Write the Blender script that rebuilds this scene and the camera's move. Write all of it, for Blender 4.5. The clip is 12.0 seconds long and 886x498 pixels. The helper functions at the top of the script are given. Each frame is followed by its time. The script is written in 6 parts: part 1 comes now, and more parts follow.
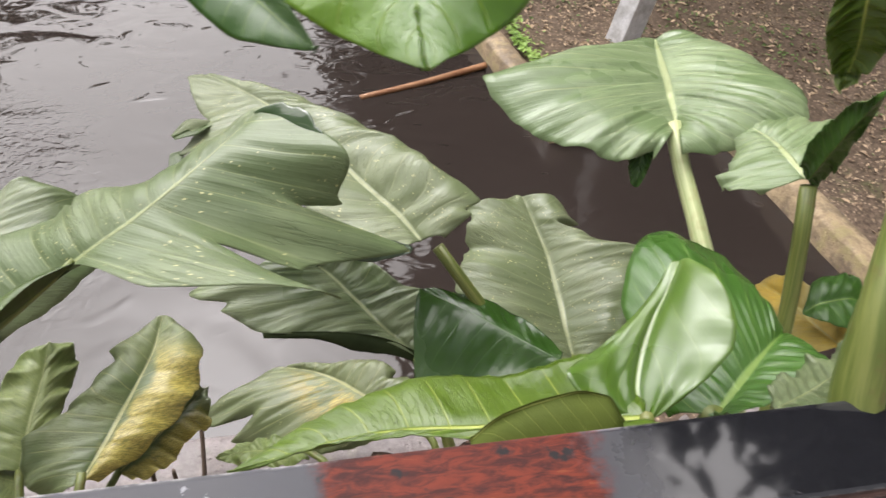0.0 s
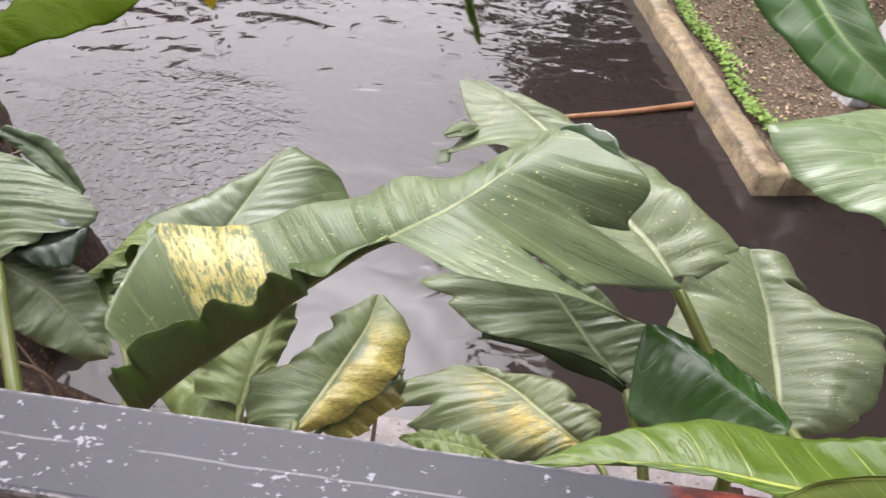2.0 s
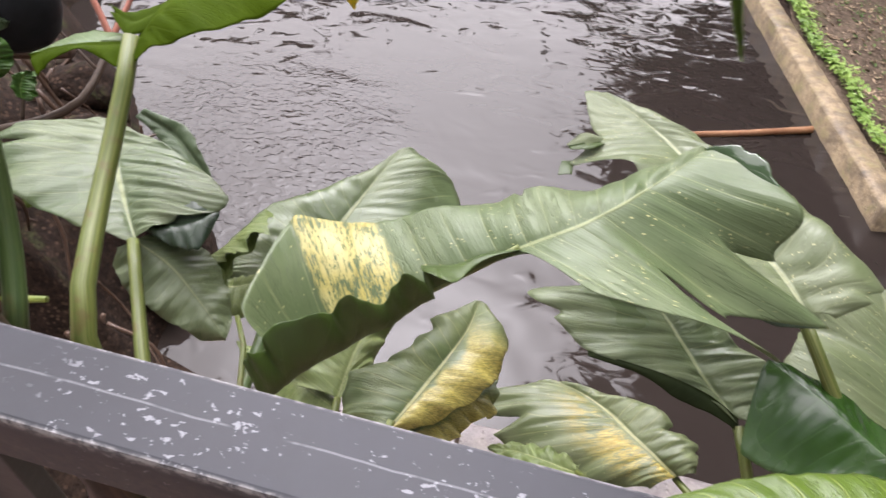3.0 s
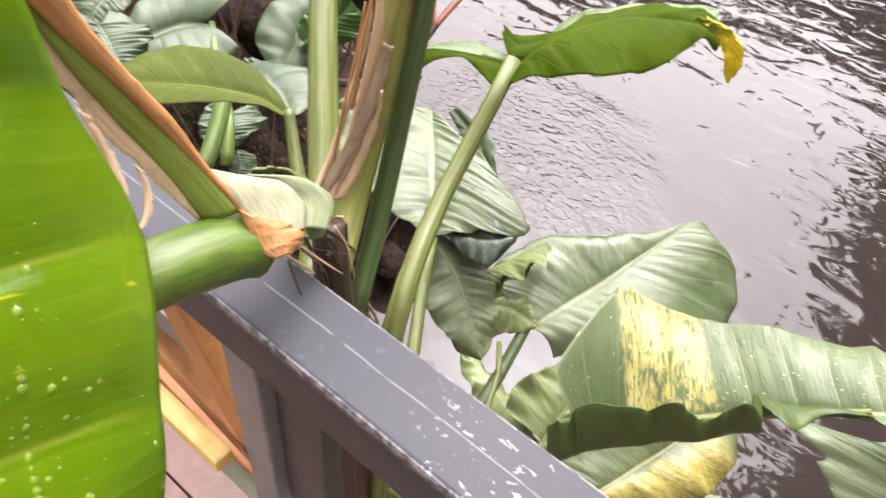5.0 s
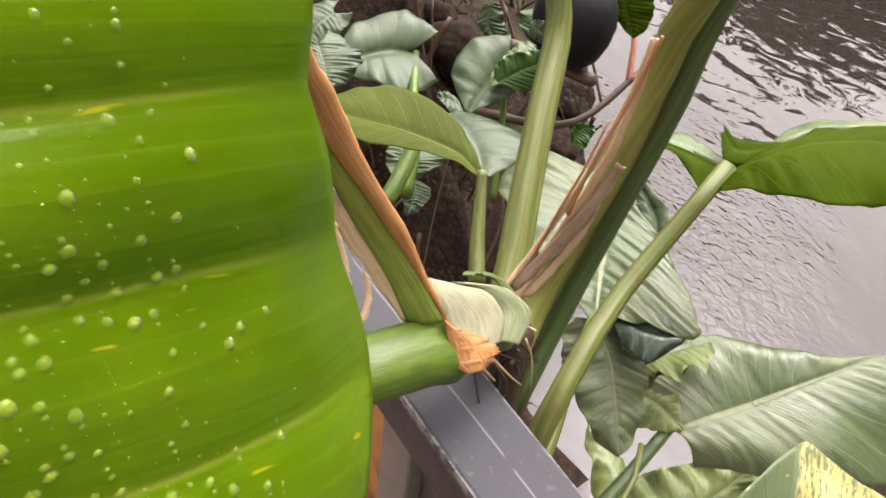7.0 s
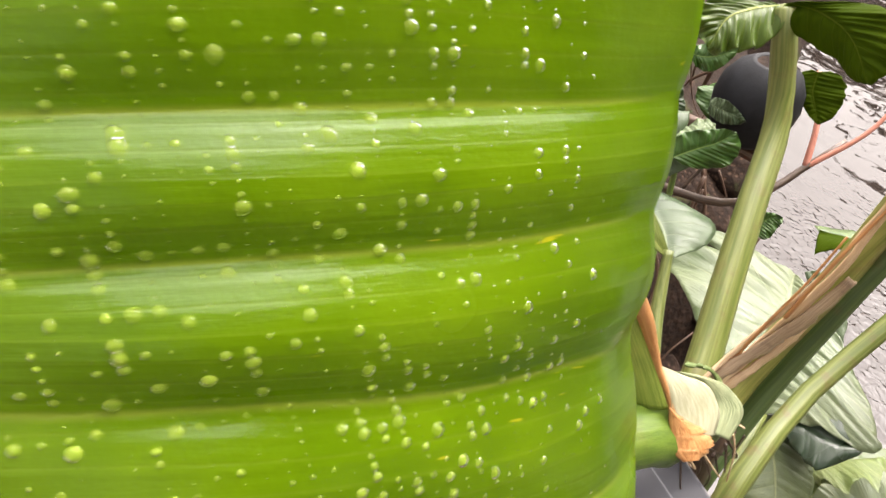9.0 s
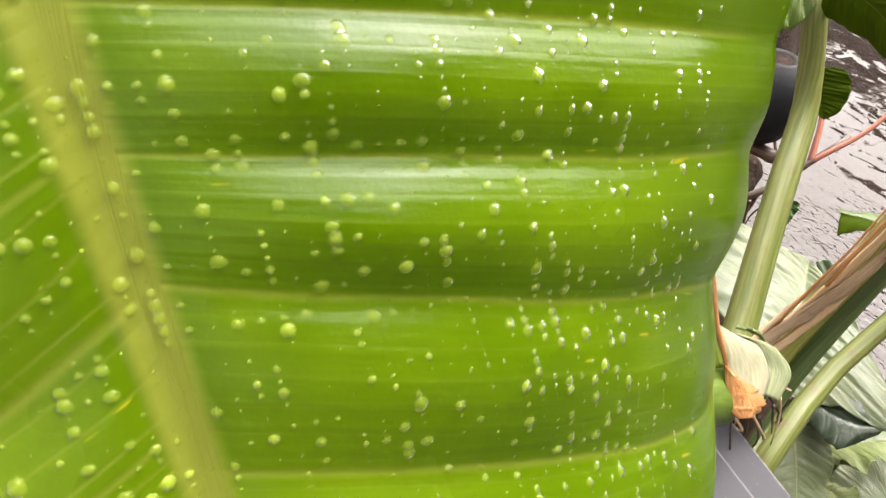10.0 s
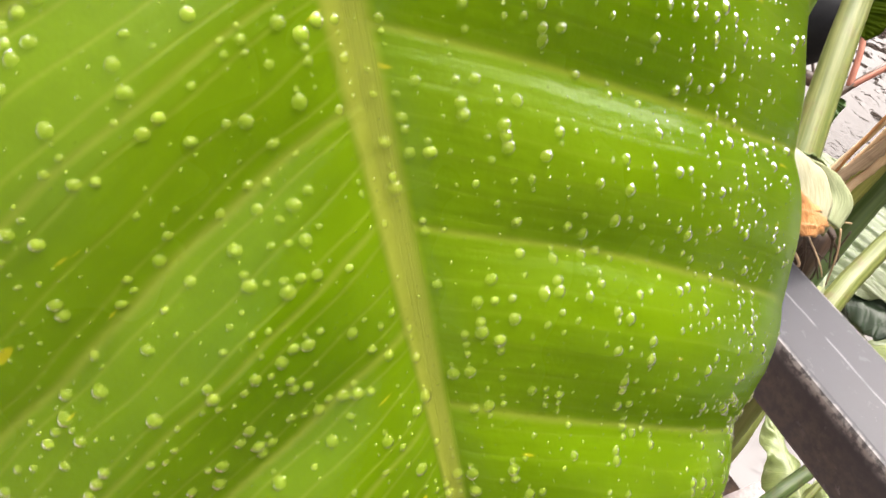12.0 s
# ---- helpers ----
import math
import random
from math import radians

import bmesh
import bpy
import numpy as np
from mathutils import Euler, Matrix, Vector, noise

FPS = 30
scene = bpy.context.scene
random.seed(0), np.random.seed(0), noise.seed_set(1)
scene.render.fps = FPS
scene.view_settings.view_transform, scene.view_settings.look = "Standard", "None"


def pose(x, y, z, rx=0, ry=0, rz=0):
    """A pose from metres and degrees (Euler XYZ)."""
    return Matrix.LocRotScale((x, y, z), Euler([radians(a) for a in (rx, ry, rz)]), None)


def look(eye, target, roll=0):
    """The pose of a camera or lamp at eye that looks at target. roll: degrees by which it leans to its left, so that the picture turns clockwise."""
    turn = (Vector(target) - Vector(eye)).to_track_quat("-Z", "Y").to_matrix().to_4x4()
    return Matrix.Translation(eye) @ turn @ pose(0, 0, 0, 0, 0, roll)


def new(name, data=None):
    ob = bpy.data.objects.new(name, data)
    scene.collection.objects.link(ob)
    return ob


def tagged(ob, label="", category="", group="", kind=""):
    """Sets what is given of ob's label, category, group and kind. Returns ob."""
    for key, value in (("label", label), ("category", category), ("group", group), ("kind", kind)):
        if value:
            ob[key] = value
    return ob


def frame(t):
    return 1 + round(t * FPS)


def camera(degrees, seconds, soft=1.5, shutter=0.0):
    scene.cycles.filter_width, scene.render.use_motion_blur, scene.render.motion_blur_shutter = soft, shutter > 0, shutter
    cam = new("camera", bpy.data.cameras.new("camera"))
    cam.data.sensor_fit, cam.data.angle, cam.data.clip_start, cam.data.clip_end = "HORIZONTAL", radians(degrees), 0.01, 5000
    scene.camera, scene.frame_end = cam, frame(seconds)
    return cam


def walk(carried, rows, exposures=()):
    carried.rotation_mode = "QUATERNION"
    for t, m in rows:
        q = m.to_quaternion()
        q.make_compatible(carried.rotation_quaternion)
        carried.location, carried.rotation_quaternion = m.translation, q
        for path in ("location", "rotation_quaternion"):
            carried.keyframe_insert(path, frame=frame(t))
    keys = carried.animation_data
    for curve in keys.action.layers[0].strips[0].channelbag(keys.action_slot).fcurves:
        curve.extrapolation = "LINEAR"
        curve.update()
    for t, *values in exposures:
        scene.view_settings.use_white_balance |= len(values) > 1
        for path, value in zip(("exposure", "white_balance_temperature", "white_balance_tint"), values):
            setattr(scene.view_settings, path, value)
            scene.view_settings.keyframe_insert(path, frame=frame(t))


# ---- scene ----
cam = camera(66.0, 12.0, shutter=0.4)
PATH = [
    (0, (0.132, 0.035, 1.343), (0.478, 1.396, -0.081), 6.5),
    (0.5, (0.098, 0.034, 1.339), (0.343, 1.416, -0.086), 6.0),
    (1, (0.06, 0.031, 1.336), (0.202, 1.428, -0.088), 6.1),
    (1.5, (0.021, 0.03, 1.344), (0.059, 1.448, -0.066), 6.6),
    (2, (-0.014, 0.025, 1.349), (-0.071, 1.428, -0.076), 6.0),
    (2.5, (-0.035, 0.026, 1.346), (-0.206, 1.403, -0.094), 4.2),
    (3, (-0.065, 0.026, 1.341), (-0.351, 1.397, -0.087), 4.1),
    (5, (-0.222, 0.012, 1.351), (-0.976, 1.168, -0.098), 8.0),
    (5.5, (-0.246, 0.006, 1.357), (-1.088, 1.102, -0.088), 7.9),
    (6, (-0.27, 0.013, 1.366), (-1.175, 1.047, -0.087), 8.7),
    (6.5, (-0.288, 0.02, 1.373), (-1.252, 0.99, -0.086), 9.0),
    (8.5, (-0.323, -0.029, 1.413), (-1.561, 0.638, -0.01), 6.3),
    (9, (-0.327, -0.06, 1.419), (-1.606, 0.571, 0.017), 5.9),
    (9.5, (-0.328, -0.092, 1.416), (-1.611, 0.559, 0.027), 6.3),
    (10, (-0.319, -0.112, 1.405), (-1.597, 0.546, 0.015), 6.6),
    (10.5, (-0.307, -0.129, 1.388), (-1.566, 0.526, -0.021), 6.9),
    (11, (-0.292, -0.141, 1.367), (-1.526, 0.493, -0.074), 7.2),
    (11.5, (-0.278, -0.151, 1.349), (-1.504, 0.471, -0.104), 6.9),
    (12, (-0.264, -0.161, 1.334), (-1.485, 0.434, -0.134), 6.6),
]
EXPOSURES = [(0, 1.42, 6450, 14), (1, 1.49, 6300, 16), (1.5, 1.54, 6250, 18), (3, 1.58, 6250, 19), (5, 2.16, 6450, 19), (5.5, 2.10, 6550, 19), (6, 1.84, 6650, 18), (6.5, 1.74, 6700, 18), (8.5, 2.16, 6850, 17), (9.5, 2.22, 6900, 16), (10, 2.15, 6900, 16), (12, 2.28, 6900, 16)]
walk(cam, [(t, look(eye, target, roll)) for t, eye, target, roll in PATH], EXPOSURES)

# ---- light and layout numbers ----
SKY, SUN = 0.10, 2.3
WAVES, WATER_GLOSS = 0.0115, 0.48
TREES = [(3.7, 7.4, 9.0, 1.2), (2.5, 9.0, 4.6, 1.5), (-3.4, 17.0, 4.4, 2.0), (-7.6, 16.0, 5.6, 2.2), (-11.0, 13.0, 5.2, 2.2), (0.2, 17.0, 4.0, 2.0), (-5.5, 18.0, 4.6, 2.2), (-9.4, 15.0, 4.2, 2.0), (-1.6, 18.0, 4.2, 2.0), (3.4, 7.4, 8.5, 1.9), (4.2, 6.6, 9.0, 2.2), (6.5, 4.6, 9.0, 2.2), (4.4, 9.4, 10.0, 2.2), (7.5, 1.5, 8.0, 2.0), (5.4, 8.4, 10.0, 2.4)]
STICKS = [((-0.17, 0.80, -0.20), (-0.175, 0.95, -0.06)), ((-0.27, 0.78, -0.20), (-0.27, 0.83, -0.02)), ((-0.22, 0.75, -0.20), (-0.21, 0.78, -0.06))]

# ---- world, sun, exposure ----
world = bpy.data.worlds.new("overcast_sky")
scene.world = world
world.use_nodes = True
wn, wl = world.node_tree.nodes, world.node_tree.links
wn.clear()
sky = wn.new("ShaderNodeTexSky")
sky.sky_type = "NISHITA"
sky.sun_disc = False
sky.sun_elevation = radians(58)
sky.sun_rotation = radians(342)
sky.air_density, sky.dust_density, sky.ozone_density = 1.0, 7.0, 1.0
hsv = wn.new("ShaderNodeHueSaturation")
hsv.inputs["Saturation"].default_value = 0.12
back = wn.new("ShaderNodeBackground")
back.inputs["Strength"].default_value = SKY
wout = wn.new("ShaderNodeOutputWorld")
wl.new(sky.outputs[0], hsv.inputs["Color"])
wl.new(hsv.outputs[0], back.inputs["Color"])
wl.new(back.outputs[0], wout.inputs["Surface"])

sun = new("sun", bpy.data.lights.new("sun", "SUN"))
sun.data.energy, sun.data.angle, sun.data.color = SUN, radians(95), (1.0, 0.965, 0.92)
sun.matrix_world = look((-1.18, 3.63, 6.10), (0, 0, 0))


# ---- materials ----
class Nodes:
    """A small helper that strings shader nodes together."""

    def __init__(self, name):
        self.m = bpy.data.materials.new(name)
        self.m.use_nodes = True
        self.t = self.m.node_tree
        self.n, self.l = self.t.nodes, self.t.links
        self.n.clear()

    def put(self, socket, value):
        if isinstance(value, bpy.types.NodeSocket):
            self.l.new(value, socket)
        elif isinstance(value, tuple) and len(value) == 3 and socket.type == "RGBA":
            socket.default_value = (*value, 1.0)
        elif socket.type == "RGBA" and isinstance(value, float):
            socket.default_value = (value, value, value, 1.0)
        else:
            socket.default_value = value

    def math(self, op, a, b=0.0, c=0.0, clamp=False):
        node = self.n.new("ShaderNodeMath")
        node.operation, node.use_clamp = op, clamp
        for k, v in enumerate((a, b, c)):
            self.put(node.inputs[k], v)
        return node.outputs[0]

    def ramp(self, value, lo, hi, a=0.0, b=1.0):
        node = self.n.new("ShaderNodeMapRange")
        node.interpolation_type = "SMOOTHSTEP"
        for k, v in enumerate((value, lo, hi, a, b)):
            self.put(node.inputs[k], v)
        return node.outputs[0]

    def mix(self, fac, a, b, kind="MIX"):
        node = self.n.new("ShaderNodeMix")
        node.data_type, node.blend_type = "RGBA", kind
        self.put(node.inputs[0], fac)
        self.put(node.inputs[6], a)
        self.put(node.inputs[7], b)
        return node.outputs[2]

    def noise(self, vec, scale, detail=4.0, rough=0.55, distort=0.0):
        node = self.n.new("ShaderNodeTexNoise")
        if vec is not None:
            self.l.new(vec, node.inputs["Vector"])
        for key, v in (("Scale", scale), ("Detail", detail), ("Roughness", rough), ("Distortion", distort)):
            node.inputs[key].default_value = v
        return node.outputs["Fac"]

    def voronoi(self, vec, scale, feature="F1"):
        node = self.n.new("ShaderNodeTexVoronoi")
        node.feature = feature
        if vec is not None:
            self.l.new(vec, node.inputs["Vector"])
        node.inputs["Scale"].default_value = scale
        return node.outputs[0]

    def coords(self, kind="Object"):
        return self.n.new("ShaderNodeTexCoord").outputs[kind]

    def place(self):
        return self.n.new("ShaderNodeNewGeometry").outputs["Position"]

    def chance(self):
        return self.n.new("ShaderNodeObjectInfo").outputs["Random"]

    def split(self, vec):
        node = self.n.new("ShaderNodeSeparateXYZ")
        self.l.new(vec, node.inputs[0])
        return node.outputs

    def join(self, x, y, z=0.0):
        node = self.n.new("ShaderNodeCombineXYZ")
        for k, v in enumerate((x, y, z)):
            self.put(node.inputs[k], v)
        return node.outputs[0]

    def bump(self, height, strength, distance):
        node = self.n.new("ShaderNodeBump")
        self.put(node.inputs["Height"], height)
        node.inputs["Strength"].default_value = strength
        node.inputs["Distance"].default_value = distance
        return node.outputs[0]

    def surface(self, color, rough, normal=None, thin=0.0, glow=None, **more):
        p = self.n.new("ShaderNodeBsdfPrincipled")
        self.put(p.inputs["Base Color"], color)
        self.put(p.inputs["Roughness"], rough)
        for key, v in more.items():
            self.put(p.inputs[key.replace("_", " ")], v)
        if normal is not None:
            self.l.new(normal, p.inputs["Normal"])
        last = p.outputs[0]
        if thin:
            tr = self.n.new("ShaderNodeBsdfTranslucent")
            self.put(tr.inputs["Color"], glow if glow is not None else color)
            if normal is not None:
                self.l.new(normal, tr.inputs["Normal"])
            mx = self.n.new("ShaderNodeMixShader")
            mx.inputs[0].default_value = thin
            self.l.new(last, mx.inputs[1])
            self.l.new(tr.outputs[0], mx.inputs[2])
            last = mx.outputs[0]
        out = self.n.new("ShaderNodeOutputMaterial")
        self.l.new(last, out.inputs["Surface"])
        return self.m


def leaf_material(name, base, light, vein, laterals=11, slant=1.6, rough=0.34, thin=0.3, patch="", specks=0.0,
                  rib=0.035, bumps=0.5, streaks=1.0, shine=0.5, mapped=False):
    """A leaf blade: u runs from base to tip, a from the midrib to the margin."""
    k = Nodes(name)
    u, v, _ = k.split(k.coords("UV"))
    side = k.math("SUBTRACT", k.math("MULTIPLY", v, 2.0), 1.0)
    a = k.math("ABSOLUTE", side)
    if mapped:
        node = k.n.new("ShaderNodeUVMap")
        node.uv_map = "Veins"
        s = k.math("MULTIPLY", k.split(node.outputs[0])[0], 20.0)
    else:
        s = k.math("SUBTRACT", k.math("MULTIPLY", u, float(laterals)), k.math("MULTIPLY", a, slant))
    saw = k.math("ABSOLUTE", k.math("SUBTRACT", k.math("FRACT", s), 0.5))
    line = k.math("MULTIPLY", k.ramp(saw, 0.045, 0.0), k.ramp(a, 1.0, 0.75))
    fine = k.math("ABSOLUTE", k.math("SUBTRACT", k.math("FRACT", k.math("MULTIPLY", s, 7.0)), 0.5))
    streak = k.ramp(fine, 0.3, 0.0)
    half = k.math("MULTIPLY", k.ramp(u, 1.0, 0.0, 0.35, 1.0), rib)
    ribmask = k.ramp(k.math("DIVIDE", a, half), 1.3, 0.6)
    at = k.place()
    big = k.noise(at, 9.0, 3.0)
    small = k.noise(at, 60.0, 4.0, 0.6)
    color = k.mix(k.ramp(big, 0.35, 0.68), base, light)
    color = k.mix(k.math("MULTIPLY", k.chance(), 0.35), color, light)
    color = k.mix(k.math("MULTIPLY", small, 0.35), color, tuple(0.55 * c for c in base))
    color = k.mix(k.math("MULTIPLY", streak, 0.12 * streaks), color, light)
    color = k.mix(k.math("MULTIPLY", line, 0.42), color, vein)
    if mapped:
        minor = k.math("SUBTRACT", 0.5, saw)
        minor = k.math("MULTIPLY", k.ramp(minor, 0.03, 0.0), k.ramp(side, 0.0, -0.05))
        line = k.math("ADD", line, k.math("MULTIPLY", minor, 0.5))
        color = k.mix(k.math("MULTIPLY", minor, 0.35), color, vein)
        quarter = k.math("ABSOLUTE", k.math("SUBTRACT", k.math("FRACT", k.math("MULTIPLY", s, 6.0)), 0.5))
        quarter = k.math("MULTIPLY", k.ramp(quarter, 0.10, 0.0), k.ramp(side, 0.02, -0.05, 0.25, 0.7))
        line = k.math("ADD", line, k.math("MULTIPLY", quarter, 0.35))
        color = k.mix(k.math("MULTIPLY", quarter, 0.32), color, vein)
        dots = k.noise(k.join(k.math("MULTIPLY", s, 4.0), k.math("MULTIPLY", a, 3.0), side), 3.0, 2.0)
        color = k.mix(k.ramp(dots, 0.715, 0.76), color, (0.55, 0.52, 0.02))
    if specks:
        cell = k.voronoi(k.join(k.math("MULTIPLY", s, 1.3), k.math("MULTIPLY", a, 7.0), k.math("SIGN", side)), 3.2)
        color = k.mix(k.math("MULTIPLY", k.math("MULTIPLY", k.ramp(cell, 0.20, 0.11), k.ramp(k.noise(at, 30.0, 2.0), 0.48, 0.56)), specks), color, (0.66, 0.64, 0.30))
    if patch:
        grain = k.noise(k.join(k.math("MULTIPLY", s, 4.5), k.math("MULTIPLY", a, 3.5), side), 2.6, 5.0, 0.7)
        broad = k.noise(at, 16.0, 2.0)
        if patch == "band":
            where = k.math("MULTIPLY", k.ramp(k.math("ADD", u, k.math("MULTIPLY", grain, 0.03)), 0.180, 0.195), k.ramp(k.math("ADD", u, k.math("MULTIPLY", grain, 0.03)), 0.365, 0.345))
            where = k.math("MULTIPLY", where, k.ramp(side, -0.02, -0.1))
            bare = k.math("MULTIPLY", where, k.ramp(k.math("ADD", grain, k.math("MULTIPLY", k.math("SUBTRACT", broad, 0.5), 0.35)), 0.43, 0.52))
            tone = k.mix(k.ramp(broad, 0.4, 0.6), (0.52, 0.44, 0.12), (0.60, 0.54, 0.22))
        elif patch == "half":
            edge = k.math("ADD", side, k.math("MULTIPLY", k.math("SUBTRACT", broad, 0.5), 0.9))
            where = k.math("MULTIPLY", k.ramp(edge, 0.05, 0.3), k.ramp(u, 0.9, 0.65))
            bare = k.math("MULTIPLY", where, k.ramp(grain, 0.33, 0.6, 0.25, 0.95))
            tone = k.mix(k.ramp(grain, 0.4, 0.65), (0.40, 0.30, 0.045), (0.56, 0.48, 0.14))
        elif patch == "base":
            where = k.math("MULTIPLY", k.ramp(side, 0.02, 0.12), k.ramp(k.math("ADD", side, k.math("MULTIPLY", u, 0.9)), 1.15, 0.55))
            bare = k.math("MULTIPLY", where, k.ramp(k.math("ADD", grain, k.math("MULTIPLY", k.math("SUBTRACT", broad, 0.5), 0.6)), 0.45, 0.58))
            tone = k.mix(k.ramp(grain, 0.45, 0.65), (0.42, 0.29, 0.03), (0.54, 0.46, 0.12))
        else:
            bare = k.ramp(k.math("ADD", u, k.math("MULTIPLY", broad, 0.25)), 0.22, 0.45)
            tone = (0.86, 0.66, 0.02)
        color = k.mix(bare, color, tone)
    color = k.mix(k.math("MULTIPLY", ribmask, 0.8), color, vein)
    # Creases: shade is mixed into the colour wherever the bump sinks.
    crease = k.noise(k.join(k.math("MULTIPLY", s, 3.2), k.math("MULTIPLY", a, 2.2), side), 1.6, 4.0, 0.6)
    color = k.mix(k.math("MULTIPLY", k.ramp(crease, 0.5, 0.32), 0.4 * streaks), color, tuple(0.5 * c for c in base))
    height = k.math("ADD", k.math("MULTIPLY", line, -0.5), k.math("MULTIPLY", streak, 0.25 * streaks))
    # Thin wrinkle lines, with the shade of their grooves painted dark.
    thread = k.noise(k.join(k.math("MULTIPLY", s, 5.5), k.math("MULTIPLY", a, 1.7), k.math("MULTIPLY", side, 0.7)), 1.3, 2.0, 0.5)
    thread = k.math("MULTIPLY", k.ramp(k.math("ABSOLUTE", k.math("SUBTRACT", thread, 0.5)), 0.035, 0.0), k.ramp(big, 0.40, 0.58))
    if not mapped:
        color = k.mix(k.math("MULTIPLY", thread, 0.5 * streaks), color, tuple(0.35 * c for c in base))
        height = k.math("ADD", height, k.math("MULTIPLY", thread, -1.6 * streaks))
    height = k.math("ADD", height, k.math("MULTIPLY", crease, 1.4 * streaks))
    height = k.math("ADD", height, k.math("MULTIPLY", small, 0.9))
    height = k.math("ADD", height, k.math("MULTIPLY", ribmask, 1.2))
    normal = k.bump(height, bumps, 0.0012)
    gloss = k.ramp(big, 0.3, 0.7, rough - 0.06, rough + 0.08)
    lit = k.mix(0.55, color, light)
    return k.surface(color, gloss, normal, thin, lit, Specular_IOR_Level=shine)


leaf_grey = leaf_material("leaf_grey_green", (0.100, 0.142, 0.062), (0.185, 0.228, 0.112), (0.32, 0.36, 0.17), rough=0.29, streaks=0.60, shine=0.58)
leaf_speck = leaf_material("leaf_speckled", (0.125, 0.160, 0.073), (0.205, 0.240, 0.125), (0.34, 0.37, 0.19), laterals=13, rough=0.33, specks=1.0, streaks=0.60, shine=0.53)
leaf_patch = leaf_material("leaf_variegated", (0.094, 0.138, 0.058), (0.172, 0.218, 0.102), (0.32, 0.36, 0.17), laterals=17, slant=0.3, rough=0.38, patch="band", specks=0.8, streaks=0.55, shine=0.45)
leaf_half = leaf_material("leaf_yellowing", (0.100, 0.140, 0.055), (0.185, 0.225, 0.095), (0.44, 0.44, 0.18), laterals=12, rough=0.36, patch="half", shine=0.6, streaks=0.6)
leaf_half2 = leaf_material("leaf_gold_streaked", (0.112, 0.142, 0.060), (0.190, 0.222, 0.102), (0.42, 0.42, 0.18), laterals=12, rough=0.34, patch="base", specks=0.5, shine=0.6, streaks=0.6)
leaf_gold = leaf_material("leaf_yellowed", (0.38, 0.33, 0.13), (0.70, 0.50, 0.08), (0.46, 0.44, 0.20), laterals=9, rough=0.36, specks=0.5, streaks=0.6)
leaf_pale = leaf_material("leaf_pale_green", (0.145, 0.205, 0.055), (0.27, 0.33, 0.11), (0.42, 0.46, 0.20), laterals=10, rough=0.38, shine=0.6)
leaf_dark = leaf_material("leaf_deep_green", (0.020, 0.055, 0.008), (0.034, 0.085, 0.012), (0.045, 0.10, 0.02), laterals=7, rough=0.25, thin=0.12, streaks=0.25, bumps=0.3, shine=0.7)
# Wet hollow of a lobe, its dark shading put into the base colour.
leaf_pool = leaf_material("leaf_wet_hollow_shade", (0.020, 0.048, 0.010), (0.034, 0.070, 0.014), (0.05, 0.09, 0.02), laterals=4, rough=0.12, thin=0.1, streaks=0.1, bumps=0.15, shine=0.7)
leaf_dark2 = leaf_material("leaf_mid_green", (0.028, 0.080, 0.010), (0.052, 0.125, 0.018), (0.18, 0.27, 0.06), laterals=9, rough=0.30, thin=0.2, streaks=0.25, bumps=0.25)
leaf_lime = leaf_material("leaf_lime_green", (0.056, 0.104, 0.009), (0.105, 0.170, 0.016), (0.36, 0.41, 0.09), laterals=10, slant=1.2, rough=0.32, thin=0.30, rib=0.05, streaks=0.4)
leaf_tip = leaf_material("leaf_tip_green", (0.05, 0.12, 0.008), (0.12, 0.23, 0.015), (0.22, 0.30, 0.04), laterals=6, rough=0.22, thin=0.25, streaks=0.15, rib=0.02)
leaf_gloss = leaf_material("leaf_wet_green", (0.060, 0.125, 0.014), (0.105, 0.185, 0.026), (0.14, 0.21, 0.04), laterals=3, slant=-2.0, rough=0.29, thin=0.28, shine=0.9, streaks=0.1, bumps=0.08)
leaf_light = leaf_material("leaf_light_green", (0.140, 0.205, 0.088), (0.250, 0.325, 0.160), (0.48, 0.53, 0.27), laterals=12, rough=0.27, rib=0.042, streaks=0.70, shine=0.58)
leaf_bank = leaf_material("leaf_arrow_green", (0.046, 0.078, 0.035), (0.092, 0.132, 0.064), (0.17, 0.21, 0.10), laterals=6, slant=0.8, rough=0.32, thin=0.25, streaks=0.2, rib=0.03, shine=0.42)
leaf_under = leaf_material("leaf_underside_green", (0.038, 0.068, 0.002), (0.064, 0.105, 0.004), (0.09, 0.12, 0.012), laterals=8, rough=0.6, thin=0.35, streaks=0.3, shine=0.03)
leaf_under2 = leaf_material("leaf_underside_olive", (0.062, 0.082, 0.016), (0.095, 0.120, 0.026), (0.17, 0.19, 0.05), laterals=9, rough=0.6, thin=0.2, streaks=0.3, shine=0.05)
# Folded undersides: the shade lying on them is put into this darker green.
leaf_fold_shade = leaf_material("leaf_folded_underside_shade", (0.032, 0.058, 0.009), (0.060, 0.095, 0.018), (0.08, 0.11, 0.03), laterals=9, rough=0.40, thin=0.16, streaks=0.15, shine=0.4)
# Rolled underside of the grey leaf, its shade painted as near-black green.
leaf_roll_shade = leaf_material("leaf_rolled_rim_shade", (0.012, 0.018, 0.007), (0.020, 0.028, 0.010), (0.02, 0.03, 0.012), laterals=9, rough=0.6, thin=0.03, streaks=0.1, shine=0.06)
# Darker copy of the grey-green leaf colour, painting shade on folds and scraps.
leaf_shade = leaf_material("leaf_grey_green_shaded", (0.022, 0.042, 0.022), (0.042, 0.068, 0.036), (0.05, 0.075, 0.04), laterals=8, slant=0.6, rough=0.26, thin=0.12, streaks=0.3, shine=0.6, rib=0.003)
